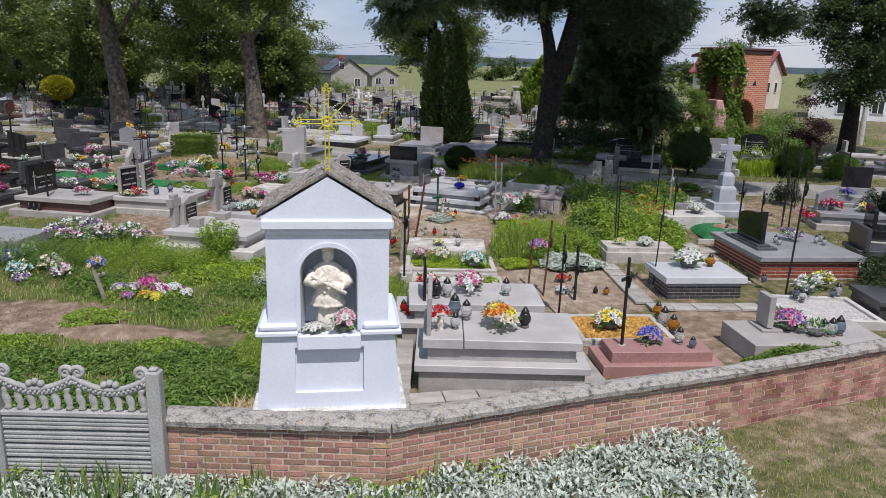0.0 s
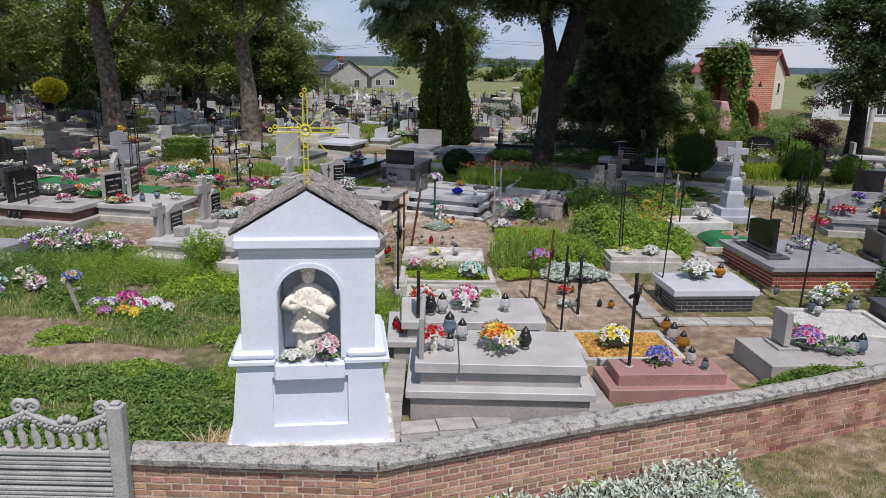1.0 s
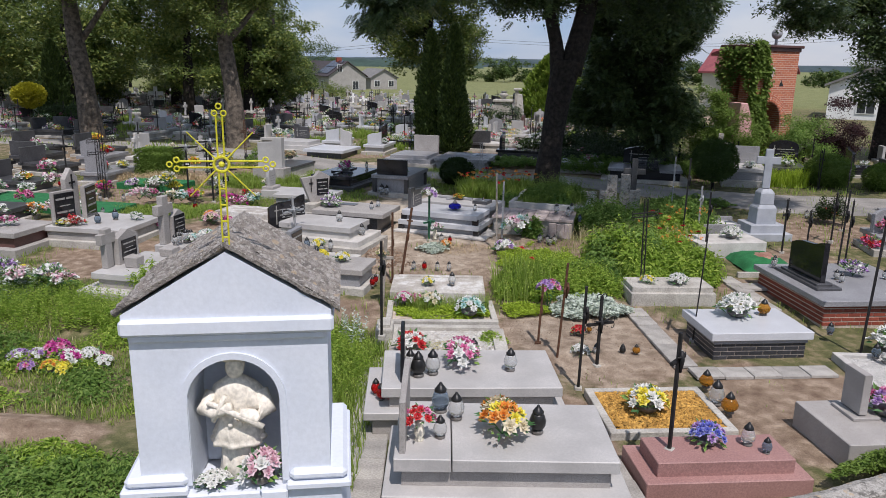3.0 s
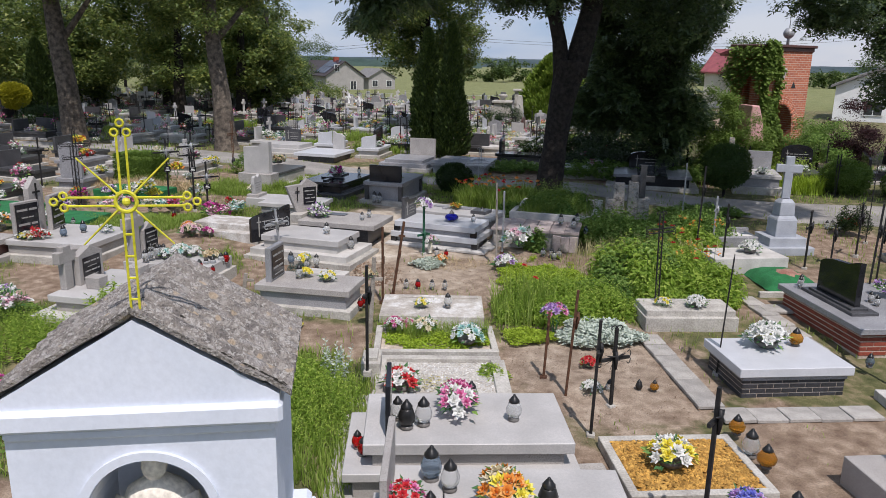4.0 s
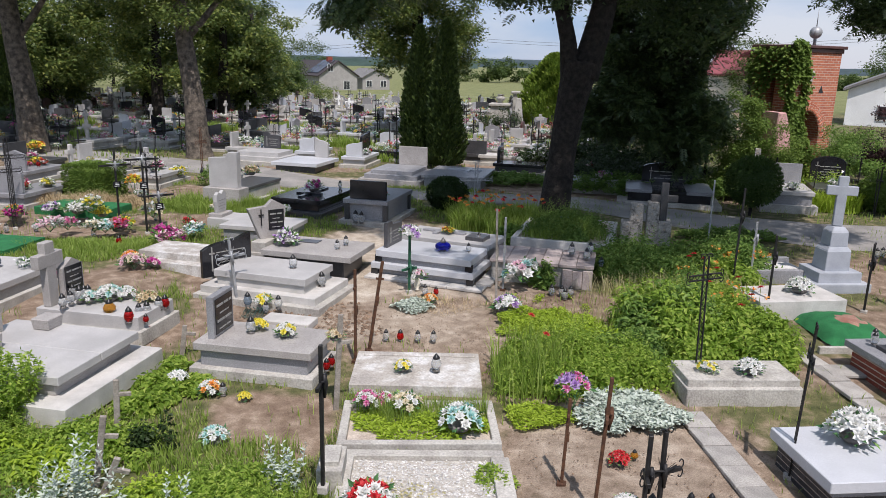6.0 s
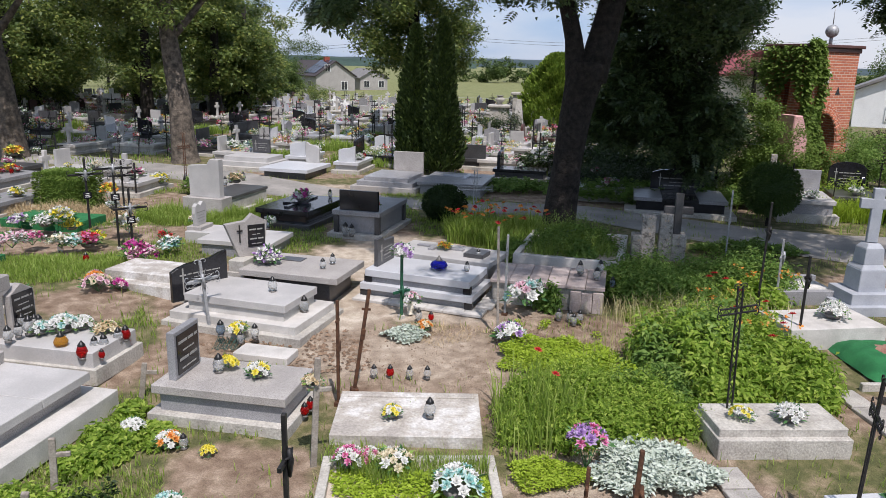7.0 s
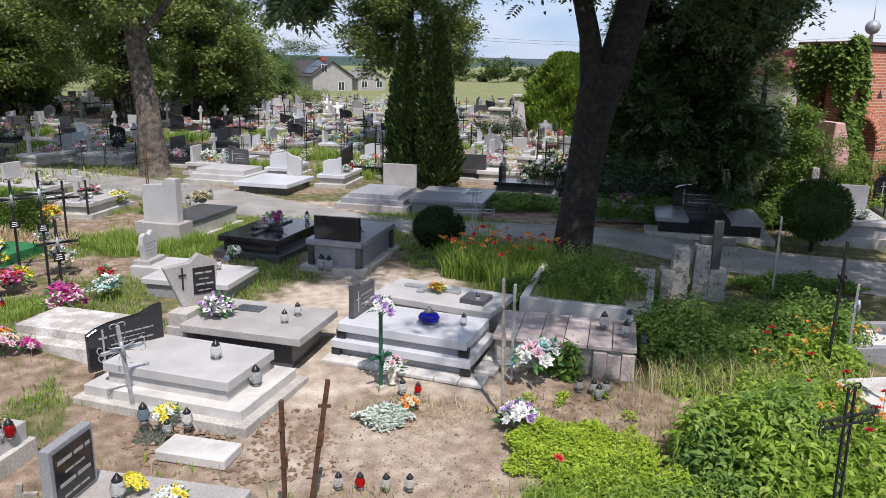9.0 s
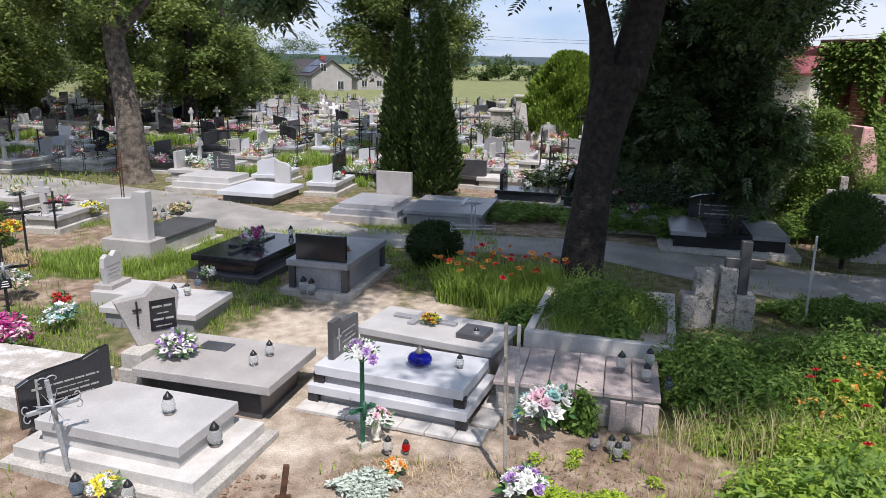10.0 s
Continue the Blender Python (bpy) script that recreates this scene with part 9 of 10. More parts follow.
for fx, fy, fz, fs, fn in ((5.2, 18.6, 0.62, 0.5, 9), (5.9, 20.7, 0.62, 0.55, 12), (4.8, 20.1, 0.5, 0.4, 5)):
    q = lift(fx + rng.normal(0, fs * 0.5, fn), fy + rng.normal(0, fs * 0.4, fn), fz) + np.stack([np.zeros(fn), np.zeros(fn), rng.uniform(-0.12, 0.16, fn)], 1)
    tagged(leaves("orange_blossoms", np.repeat(q, 9, 0) + rng.normal(0, 0.022, (fn * 9, 3)), 0.045, L["orange"], width=0.8, droop=0), "loose red-orange blossoms above the weeds", "flowers", kind="stuff")
for px, py in ((4.9, 20.6), (5.15, 20.5), (5.05, 20.8), (4.8, 19.1), (5.4, 19.4), (5.6, 18.9), (5.2, 19.9), (1.6, 17.3), (1.75, 16.6), (4.95, 18.0), (5.3, 18.5)):
    po = thing("poppy", px, py, land(px, py), 30 * px, "red poppy among the weeds", "flower", "red poppies")
    part("stem", rod(bmesh.new(), (0, 0, 0), (0.02, 0, 0.6), 0.005, 0.004, 5), L["grass"], po)
    b = new("bloom", blossom_mesh("red"))
    b.parent = po
    b.matrix_basis = pose(0.02, 0, 0.6, 15, 10, 0) @ Matrix.Scale(0.07, 4)


# ---- the far rows of graves ----
FAR_BLOOMS = {}


def far_flowers(pal, x, y, h, r):
    """Flowers on graves too far off to tell apart are gathered by colour and joined at the end."""
    cols = []
    for w in pal.split():
        cols += PALETTE.get(w, (w,))
    if y < 35:
        return bouquet(pal, x, y, h, r * 0.85, "dome")
    d = rng.normal(size=(18, 3))
    d[:, 2] = np.abs(d[:, 2])
    d /= np.linalg.norm(d, axis=1, keepdims=True)
    p = d * r + np.array([x, y, land(x, y) + h])
    for k, c in enumerate(cols):
        FAR_BLOOMS.setdefault(c, []).append(p[k::len(cols) + 1])
    FAR_BLOOMS.setdefault("bouquet", []).append(p[len(cols)::len(cols) + 1])


PALS = ["white", "white", "white pink", "cream white", "white", "red white", "pink white", "yellow white", "magenta pink", "white lilac", "yellow orange", "red pink", "white mint", "cream white"]


def far_kind(k, x, y, ang):
    """One of eight plain grave shapes, built once and repeated."""
    m = pose(x, y, land(x, y) - 0.03, 0, 0, ang)
    if ("grave", k) in CACHE:
        return copy_thing(CACHE["grave", k], m)
    top, box, lab = [("terrazzo_pale", "terrazzo", "pale terrazzo grave with upright headstone"), ("granite_grey", "granite_grey", "grey granite grave with upright headstone"), ("granite_black", "granite_dark", "black granite grave with polished headstone"), ("terrazzo_pale", "concrete", "pale slab grave with a stone cross"),
                     ("granite_white", "terrazzo_pale", "white slab grave with a curved stone"), ("granite_dark", "granite_dark", "dark granite grave with wide headstone"), ("concrete_pale", "concrete", "old concrete kerb grave with a small cross"), ("granite_brown", "granite_brown", "brown granite grave with headstone")][k]
    t = grave(x, y, ang, [("base", 1.95, 1.05, -0.1, 0.10, "concrete", 0, 0), ("box", 1.65, 0.8, 0.10, 0.30, box, 0, 0), ("cover_slab", 1.8, 0.92, 0.30, 0.38, top, 0, 0)], lab, group="far graves")
    if k in (3, 6):
        stone_cross(t, -0.7, 0, 0.38, 0.8, 0.2, 0.09, top)
    else:
        headstone(t, -0.72, 0, (0.55, 0.62, 0.66, 0, 0.55, 0.5, 0, 0.62)[k], (0.6, 0.7, 0.75, 0, 0.6, 1.0, 0, 0.65)[k], 0.38, top, ("flat", "gable", "wave", "flat", "wave_back", "flat", "flat", "arch")[k], 0.1, bars=0, cross=False)
    CACHE["grave", k] = t
    return t


TAKEN = [(o.location.x, o.location.y) for o in G.values()] + [(3.05, 27.0), (6.9, 30.4), (-9.75, 35.6), (-16.3, 35.6), (-1.15, 35.0), (-0.15, 34.3), (-9.75, 27.2), (8.75, 27.2), (0.15, 26.8), (-0.6, 41.5)]
LANE = [(-13.3, 35.1), (-7.1, 32.2), (-4.2, 30.2), (-2.0, 29.0), (0.6, 28.6), (3.9, 28.2), (7.0, 26.0), (9.5, 24.9), (16.0, 24.4), (34.0, 24.0)]


def free(x, y, gap=1.45):
    if any(math.hypot((x - a) * 0.8, y - b) < gap for a, b in TAKEN):
        return False
    ly = np.interp(x, [p[0] for p in LANE], [p[1] for p in LANE])
    return x < -13.3 and abs(y - 35.9) > 1.7 or x >= -13.3 and abs(y - ly) > 1.75


def far_plot(x, y, r, mound=0.0):
    ang = -12 + r.uniform(-7, 7) + (90 if r.uniform() < 0.4 else 0)
    dark = x < -9 and y < 48 or x > 8
    k = int(r.choice(8, p=[0.06, 0.10, 0.34, 0.05, 0.05, 0.30, 0.06, 0.04] if dark else [0.22, 0.12, 0.13, 0.08, 0.17, 0.08, 0.16, 0.04]))
    far_kind(k, x, y, ang)
    TAKEN.append((x, y))
    c, s = math.cos(radians(ang)), math.sin(radians(ang))
    for _ in range(int(r.integers(4, 10) if y > 35 else r.integers(1, 4))):
        lx, ly = r.uniform(-0.35, 0.7), r.uniform(-0.3, 0.3)
        far_flowers(PALS[int(r.integers(len(PALS)))], x + lx * c - ly * s, y + lx * s + ly * c, 0.38, r.uniform(0.12, 0.24))
    if r.uniform() < 0.45:
        lx, ly = r.uniform(-0.3, 0.7), r.uniform(-0.3, 0.3)
        lantern(("clear", "clear", "red", "smoke", "amber")[int(r.integers(5))], x + lx * c - ly * s, y + lx * s + ly * c, 0.38, 1.1)
    if r.uniform() < 0.22:
        cross_copy(int(r.integers(3)), x - 0.95 * c, y - 0.95 * s, 20 + r.uniform(0, 60), r.uniform(0.8, 1.25))


def cross_copy(k, x, y, turn, size):
    key = ("far cross", k)
    if key not in CACHE:
        CACHE[key] = iron_cross(x, y, 1.45, ("plain", "rays", "ornate")[k], turn, arm=0.26, joined=True)
        CACHE[key]["group"] = "far iron crosses"
        return
    o = copy_thing(CACHE[key], pose(x, y, land(x, y) - 0.02, random.uniform(-2, 2), random.uniform(-2, 2), turn))
    o.scale = (size,) * 3


r = np.random.default_rng(21)
for row in range(26):
    for col in range(19):
        y = 36.2 + row * 1.6 + r.uniform(-0.35, 0.35)
        x = -36.0 + col * 2.35 + r.uniform(-0.5, 0.5) + 0.15 * row
        if abs(x - 0.3) > 0.63 * (y + 2) or x > 9.5 or not free(x, y) or r.uniform() < 0.28:
            continue
        far_plot(x, y, r)
# the shaded left side and the gate side, nearer to the camera
for x, y in ((-8.9, 29.6), (-10.8, 29.2), (-12.9, 29.6), (-15.2, 29.4), (-11.5, 31.3), (-14.0, 31.6), (-16.6, 31.8), (-18.5, 30.0), (-13.6, 27.3), (-15.6, 26.8), (-17.6, 27.2), (-12.8, 24.2), (-14.6, 23.6), (-11.0, 20.0), (-13.0, 20.4), (-12.0, 18.3), 
             (-11.0, 26.2), (11.2, 18.2), (10.0, 16.4), (12.6, 20.0), (14.6, 22.3), (13.0, 30.0), (15.2, 30.4), (17.0, 29.2), (15.4, 28.4), (18.9, 30.6), (17.3, 32.2), (12.9, 17.6), (4.6, 30.4), (4.4, 32.6), (2.6, 33.4), (-3.3, 34.6), (-3.6, 36.6), (2.1, 35.6), (4.3, 36.2), (1.7, 37.6), (3.8, 38.1), (2.5, 39.8), (4.9, 40.0), (0.9, 39.8), (3.2, 41.8), (5.3, 42.2), (1.7, 43.6), (4.2, 44.2), (6.6, 38.4), (6.9, 41.0), (3.0, 46.2), (5.9, 46.0)):
    if free(x, y, 0.95):
        far_plot(x, y, r)
for k in range(200):
    y = 36 + 38 * r.uniform() ** 1.4
    x = r.uniform(-0.6, 0.12) * y
    cross_copy(int(r.integers(3)), x, y, r.uniform(-30, 50), r.uniform(0.6, 1.05))
    far_flowers(PALS[int(r.integers(len(PALS)))], x, y - 0.1, r.uniform(0.05, 1.0), r.uniform(0.1, 0.2))
for k in range(10):
    cross_copy(int(r.integers(3)), r.uniform(10, 17), r.uniform(17, 31), 40 + r.uniform(0, 40), r.uniform(0.7, 1.1))

for c, q in FAR_BLOOMS.items():
    q = np.concatenate(q)
    tagged(leaves("far_flowers", np.repeat(q, 5, 0) + rng.normal(0, 0.025, (len(q) * 5, 3)), 0.075, L[c], width=0.9, droop=0, tri=True), WORDS.get(c, "green") + " flowers and leaves scattered over the far graves", "flowers", kind="stuff")

# tomb with an urn, white crosses
urn = thing("urn_tomb", 2.75, 52.5, land(0, 52.5), -10, "old stone tomb with a carved urn on a pedestal", "tomb")
part("pedestal", slab(-0.55, 0.55, -0.5, 0.5, 0, 1.25, 0.03, 0.05), M["concrete"], urn)
part("cap", slab(-0.65, 0.65, -0.6, 0.6, 1.25, 1.42, 0.04), M["concrete"], urn)
part("urn", lathe(bmesh.new(), [(0.2, 1.42), (0.10, 1.5), (0.26, 1.64), (0.30, 1.76), (0.18, 1.82), (0.16, 1.9), (0.24, 1.94)], 14), M["concrete"], urn, smooth=True)
part("wall_slab", slab(0.75, 2.1, -0.2, 0.3, 0, 2.0, 0.03), M["concrete"], urn)
part("ledge", slab(0.65, 2.2, -0.3, 0.4, 2.0, 2.15, 0.03), M["concrete"], urn)
ob = thing("obelisk_tomb", 3.45, 47.0, land(0, 47), -10, "slender pale stone obelisk among flowers", "tomb")
part("shaft", slab(-0.28, 0.28, -0.28, 0.28, 0.6, 2.0, 0.02, 0.6), M["concrete"], ob)
part("base", slab(-0.45, 0.45, -0.45, 0.45, 0, 0.6, 0.02), M["concrete"], ob)
for x, y, s in ((-21.5, 55.0, 1.2), (-30.0, 57.0, 1.2), (-9.0, 64.0, 0.8), (-7.6, 60.0, 0.75), (-26.0, 60.0, 1.0)):
    wc = thing("white_cross", x, y, land(x, y), 20, "white stone grave cross on a plinth", "cross", "white crosses")
    bm = bmesh.new()
    block(bm, -0.11 * s, 0.11 * s, -0.08, 0.08, 0.4, 1.45 * s, 0.02)
    block(bm, -0.42 * s, 0.42 * s, -0.078, 0.078, 0.95 * s, 1.17 * s, 0.02)
    part("cross", bm, M["enamel"], wc)
    part("plinth", slab(-0.35, 0.35, -0.3, 0.3, 0, 0.42, 0.02), M["concrete_pale"], wc)

# ---- beyond the cemetery ----
def window(parent, x, y, z, w, h, axis="y", n=2):
    """A framed window on a wall that faces -y (axis y) or -x (axis x)."""
    wd = new("window")
    wd.parent = parent
    wd.matrix_basis = pose(x, y, z, 0, 0, 0 if axis == "y" else -90)
    part("frame", slab(-w / 2 - 0.06, w / 2 + 0.06, -0.05, 0.03, -0.06, h + 0.06, 0.0), M["house_white"], wd)
    for k in range(n):
        a = -w / 2 + w * k / n
        part("pane", slab(a + 0.03, a + w / n - 0.03, -0.06, -0.02, 0.0, h, 0.0), M["window"], wd)
    return wd


def house(name, x, y, ang, w, d, eave, ridge, wall, roof, label, windows=(), over=0.35, base=None):
    """A gabled house: ridge along local y, gable facing -y."""
    t = thing(name, x, y, land(x, y) if base is None else base, ang, label, "house")
    bm = bmesh.new()
    prism(bm, [(-w / 2, -0.5), (w / 2, -0.5), (w / 2, eave), (0, ridge), (-w / 2, eave)], 0, d, "y", 0.0)
    part("wall", bm, M[wall], t)
    sl = (ridge - eave) / (w / 2)
    for s in (-1, 1):
        bm = bmesh.new()
        e = w / 2 + over
        prism(bm, [(0, ridge + 0.05), (s * e, ridge + 0.05 - sl * e), (s * e, ridge + 0.22 - sl * e), (0, ridge + 0.24)], -over, d + over, "y", 0.0)
        part("roof", bm, M[roof], t)
    for q in windows:
        window(t, *q)
    return t


hs = house("house", -23.4, 150.0, 32, 7.8, 19, 3.4, 6.0, "house_wall", "roof_brown", "grey two-storey house with dark roof and solar panels", [(-1.6, -0.02, 4.2, 1.0, 1.3), (1.7, -0.02, 0.9, 1.2, 1.5), (-4.02, 3.0, 1.0, 1.4, 1.4, "x"), (-4.02, 7.0, 1.0, 1.4, 1.4, "x"), (-4.02, 12.0, 1.0, 1.4, 1.4, "x")], base=-1.9)
sl = math.degrees(math.atan2(2.6, 3.9))
for i in range(2):
    for j in range(3):
        p = part("solar_panel", slab(-1.3, 1.3, -0.95, 0.95, 0, 0.06, 0.0), M["solar"], hs)
        p.matrix_basis = pose(-0.9 - 1.85 * i, 2.2 + 2.0 * j, 6.0 - (0.9 + 1.85 * i) * 0.667 + 0.30, 0, -sl, 0) @ Matrix.Diagonal((0.8, 1, 1, 1))
part("chimney", slab(-0.5, 0.5, 4.0, 4.8, 5.2, 6.9, 0.02), M["brick_new"], hs)
house("shed", -17.6, 162.0, 30, 6.0, 9, 2.4, 4.0, "house_wall", "roof_grey", "low grey outbuilding with grey roof beside the house", [(-1.6, -0.02, 0.6, 1.2, 1.2), (1.6, -0.02, 0.6, 1.2, 1.2)])
house("house", 30.4, 76.0, 48, 5.2, 7, 3.4, 5.3, "house_cream", "roof_red", "cream house with a red sheet roof behind the gate", [(-0.9, -0.02, 1.6, 0.6, 0.9, "y", 1), (1.0, -0.02, 1.6, 0.6, 0.9, "y", 1)])
house("house", 30.3, 60.0, -27, 5.6, 8, 2.5, 3.7, "house_white", "roof_grey", "low white house with dark windows beyond a lawn", [(-0.2, -0.02, 0.5, 1.2, 0.9), (0.2, -0.02, 1.9, 0.5, 0.7, "y", 1), (2.0, -0.02, 0.6, 0.8, 0.9)])
house("house", 36.0, 58.0, -27, 5.6, 8, 5.4, 6.4, "house_white", "roof_grey", "tall white house with dark windows by the road", [(-1.6, -0.02, 0.6, 1.2, 1.2), (-1.6, -0.02, 3.2, 1.2, 1.2), (1.2, -0.02, 3.2, 1.2, 1.2)])


# brick gate tower, part grown over with ivy
M["brick_far"] = bpy.data.materials.new("gate_brickwork")
M["brick_far"].use_nodes = True
bn, bl = M["brick_far"].node_tree.nodes, M["brick_far"].node_tree.links
bt, bc = bn.new("ShaderNodeTexBrick"), bn.new("ShaderNodeTexCoord")
bsep, bcom, badd = bn.new("ShaderNodeSeparateXYZ"), bn.new("ShaderNodeCombineXYZ"), bn.new("ShaderNodeMath")
bl.new(bc.outputs["Object"], bsep.inputs[0])
bl.new(bsep.outputs["X"], badd.inputs[0])
bl.new(bsep.outputs["Y"], badd.inputs[1])
bl.new(badd.outputs[0], bcom.inputs["X"])
bl.new(bsep.outputs["Z"], bcom.inputs["Y"])
bl.new(bcom.outputs[0], bt.inputs["Vector"])
bt.inputs["Color1"].default_value, bt.inputs["Color2"].default_value, bt.inputs["Mortar"].default_value = (0.52, 0.17, 0.09, 1), (0.40, 0.115, 0.065, 1), (0.56, 0.43, 0.34, 1)
bt.inputs["Scale"].default_value, bt.inputs["Mortar Size"].default_value = 1.0, 0.009
bt.inputs["Brick Width"].default_value, bt.inputs["Row Height"].default_value = 0.26, 0.085
bp_ = bn["Principled BSDF"]
bl.new(bt.outputs[0], bp_.inputs["Base Color"])
bp_.inputs["Roughness"].default_value = 0.9
bb = bn.new("ShaderNodeBump")
bb.inputs["Distance"].default_value, bb.inputs["Strength"].default_value, bb.invert = 0.02, 0.6, True
bl.new(bt.outputs["Fac"], bb.inputs["Height"])
bl.new(bb.outputs[0], bp_.inputs["Normal"])

gate = thing("gate_tower", 11.2, 32.2, land(0, 32.2), 30, "old red-brick gate tower half covered with ivy", "tower")
H, W_, dep = 4.55, 2.6, 1.4
bm = bmesh.new()
arch = [(0.45, -0.1)] + [(1.2 - 0.75 * math.cos(k * math.pi / 12), 1.55 + 0.95 * math.sin(k * math.pi / 12)) for k in range(13)] + [(1.95, -0.1)]
prism(bm, [(0, -0.1)] + arch + [(W_, -0.1), (W_, H), (0, H)], 0.0, 0.5, "y", 0.0)
part("wall", bm, M["brick_far"], gate)
part("wall", slab(0, 0.45, 0.5, dep - 0.25, 4.1, H, 0.0), M["brick_far"], gate)
part("wall", slab(0, 0.45, dep - 0.25, dep, -0.1, H, 0.0), M["brick_far"], gate)
part("vault", slab(0.45, W_ - 0.4, 0.5, dep - 0.4, H - 0.3, H - 0.02, 0.0), M["brick_far"], gate)
part("wall", slab(0.45, W_, dep - 0.4, dep, -0.1, H, 0.0), M["brick_far"], gate)
part("wall", slab(W_ - 0.4, W_, 0.5, dep - 0.4, -0.1, H, 0.0), M["brick_far"], gate)
bm = bmesh.new()
block(bm, -0.12, W_ + 0.12, -0.12, dep + 0.12, H, H + 0.10, 0.02)
block(bm, -0.05, W_ + 0.05, -0.05, dep + 0.05, H - 0.14, H, 0.02)
part("cornice", bm, M["granite_brown"], gate)
bm = bmesh.new()
prism(bm, [(dep, H - 0.2), (dep + 0.5, H - 0.32), (dep + 0.5, H - 0.22), (dep, H - 0.08)], -0.2, 0.9, "x", 0.0)
part("tiled_eave", bm, M["roof_red"], gate)
for q in range(17):
    a0 = math.pi * (q + 0.5) / 17
    ar = part("arch_brick", slab(-0.055, 0.055, -0.035, 0.03, 0, 0.3, 0.006), M["brick_far"], gate)
    ar.matrix_basis = pose(1.2 - 0.77 * math.cos(a0), 0, 1.55 + 0.97 * math.sin(a0), 0, math.degrees(a0) - 90, 0)
# no recess: a thin plate whose dark colour gives the niche's shade
bm = bmesh.new()
prism(bm, [(1.62, 3.1), (1.86, 3.1), (1.74, 3.34)], -0.012, 0.02, "y", 0.0)
part("niche", bm, M["window"], gate, "small triangular plate, dark for the shade inside a niche")
bm = bmesh.new()
block(bm, 1.02, 1.22, -0.02, 0.02, 3.42, 3.66, 0.03)
block(bm, 0.94, 1.30, -0.022, 0.022, 3.62, 3.82, 0.03)
part("plaster_trefoil", bm, M["concrete_pale"], gate, "pale plaster trefoil ornament")
bm = bmesh.new()
rod(bm, (2.1, 0.75, H + 0.1), (2.1, 0.75, H + 0.42), 0.06, 0.05, 8)
ball(bm, (2.1, 0.75, H + 0.56), 0.21, 14)
rod(bm, (2.1, 0.75, H + 0.74), (2.1, 0.75, H + 1.35), 0.02, 0.01, 6)
part("ball_finial", bm, M["iron_grey"], gate, "grey metal ball with a spike", smooth=True)
n = 9000
u = rng.uniform(0, 1, n) ** 1.3
iz = rng.uniform(0.0, H + 0.2, n)
ixx = -0.08 + u * (1.05 + 0.25 * np.sin(iz * 2.1)) * np.clip(1.5 - iz * 0.2, 0.5, 1.5)
p1 = np.stack([ixx, -0.04 - 0.14 * rng.uniform(0, 1, n), iz], 1)
n2 = 6000
iz2 = rng.uniform(0.0, H, n2)
p2 = np.stack([-0.05 - 0.14 * rng.uniform(0, 1, n2), rng.uniform(0, 1, n2) ** 1.3 * 1.6, iz2], 1)
p1 = p1[np.array([noise.noise(Vector((a * 1.7, c * 1.1, 3.0))) > -0.25 - 0.5 * max(0.0, 0.5 - a) - 0.3 * max(0.0, 2.4 - c) for a, b, c in p1])]
p2 = p2[np.array([noise.noise(Vector((b * 1.5, c * 0.9, 8.0))) > -0.12 - 0.3 * max(0.0, 2.2 - c) for a, b, c in p2])]
n, n2 = len(p1), len(p2)
ivp = np.concatenate([p1, p2])
tagged(leaves("ivy", ivp + rng.normal(0, 0.05, ivp.shape), 0.12, L["box"], gate, aim=np.concatenate([np.tile([0.0, -0.8, -0.4], (n, 1)), np.tile([-0.8, 0.0, -0.4], (n2, 1))]), width=0.8), "thick green ivy", kind="stuff")
pk = thing("pink_wall", 10.6, 31.0, land(0, 31.0), 15, "low faded pink plastered buttress in the bushes", "wall")
bm = bmesh.new()
prism(bm, [(-0.42, -0.1), (0.50, -0.1), (0.20, 2.0), (-0.02, 2.55), (-0.30, 2.55)], -0.3, 0.5, "y", 0.03)
part("buttress", bm, M["pink_wall"], pk)

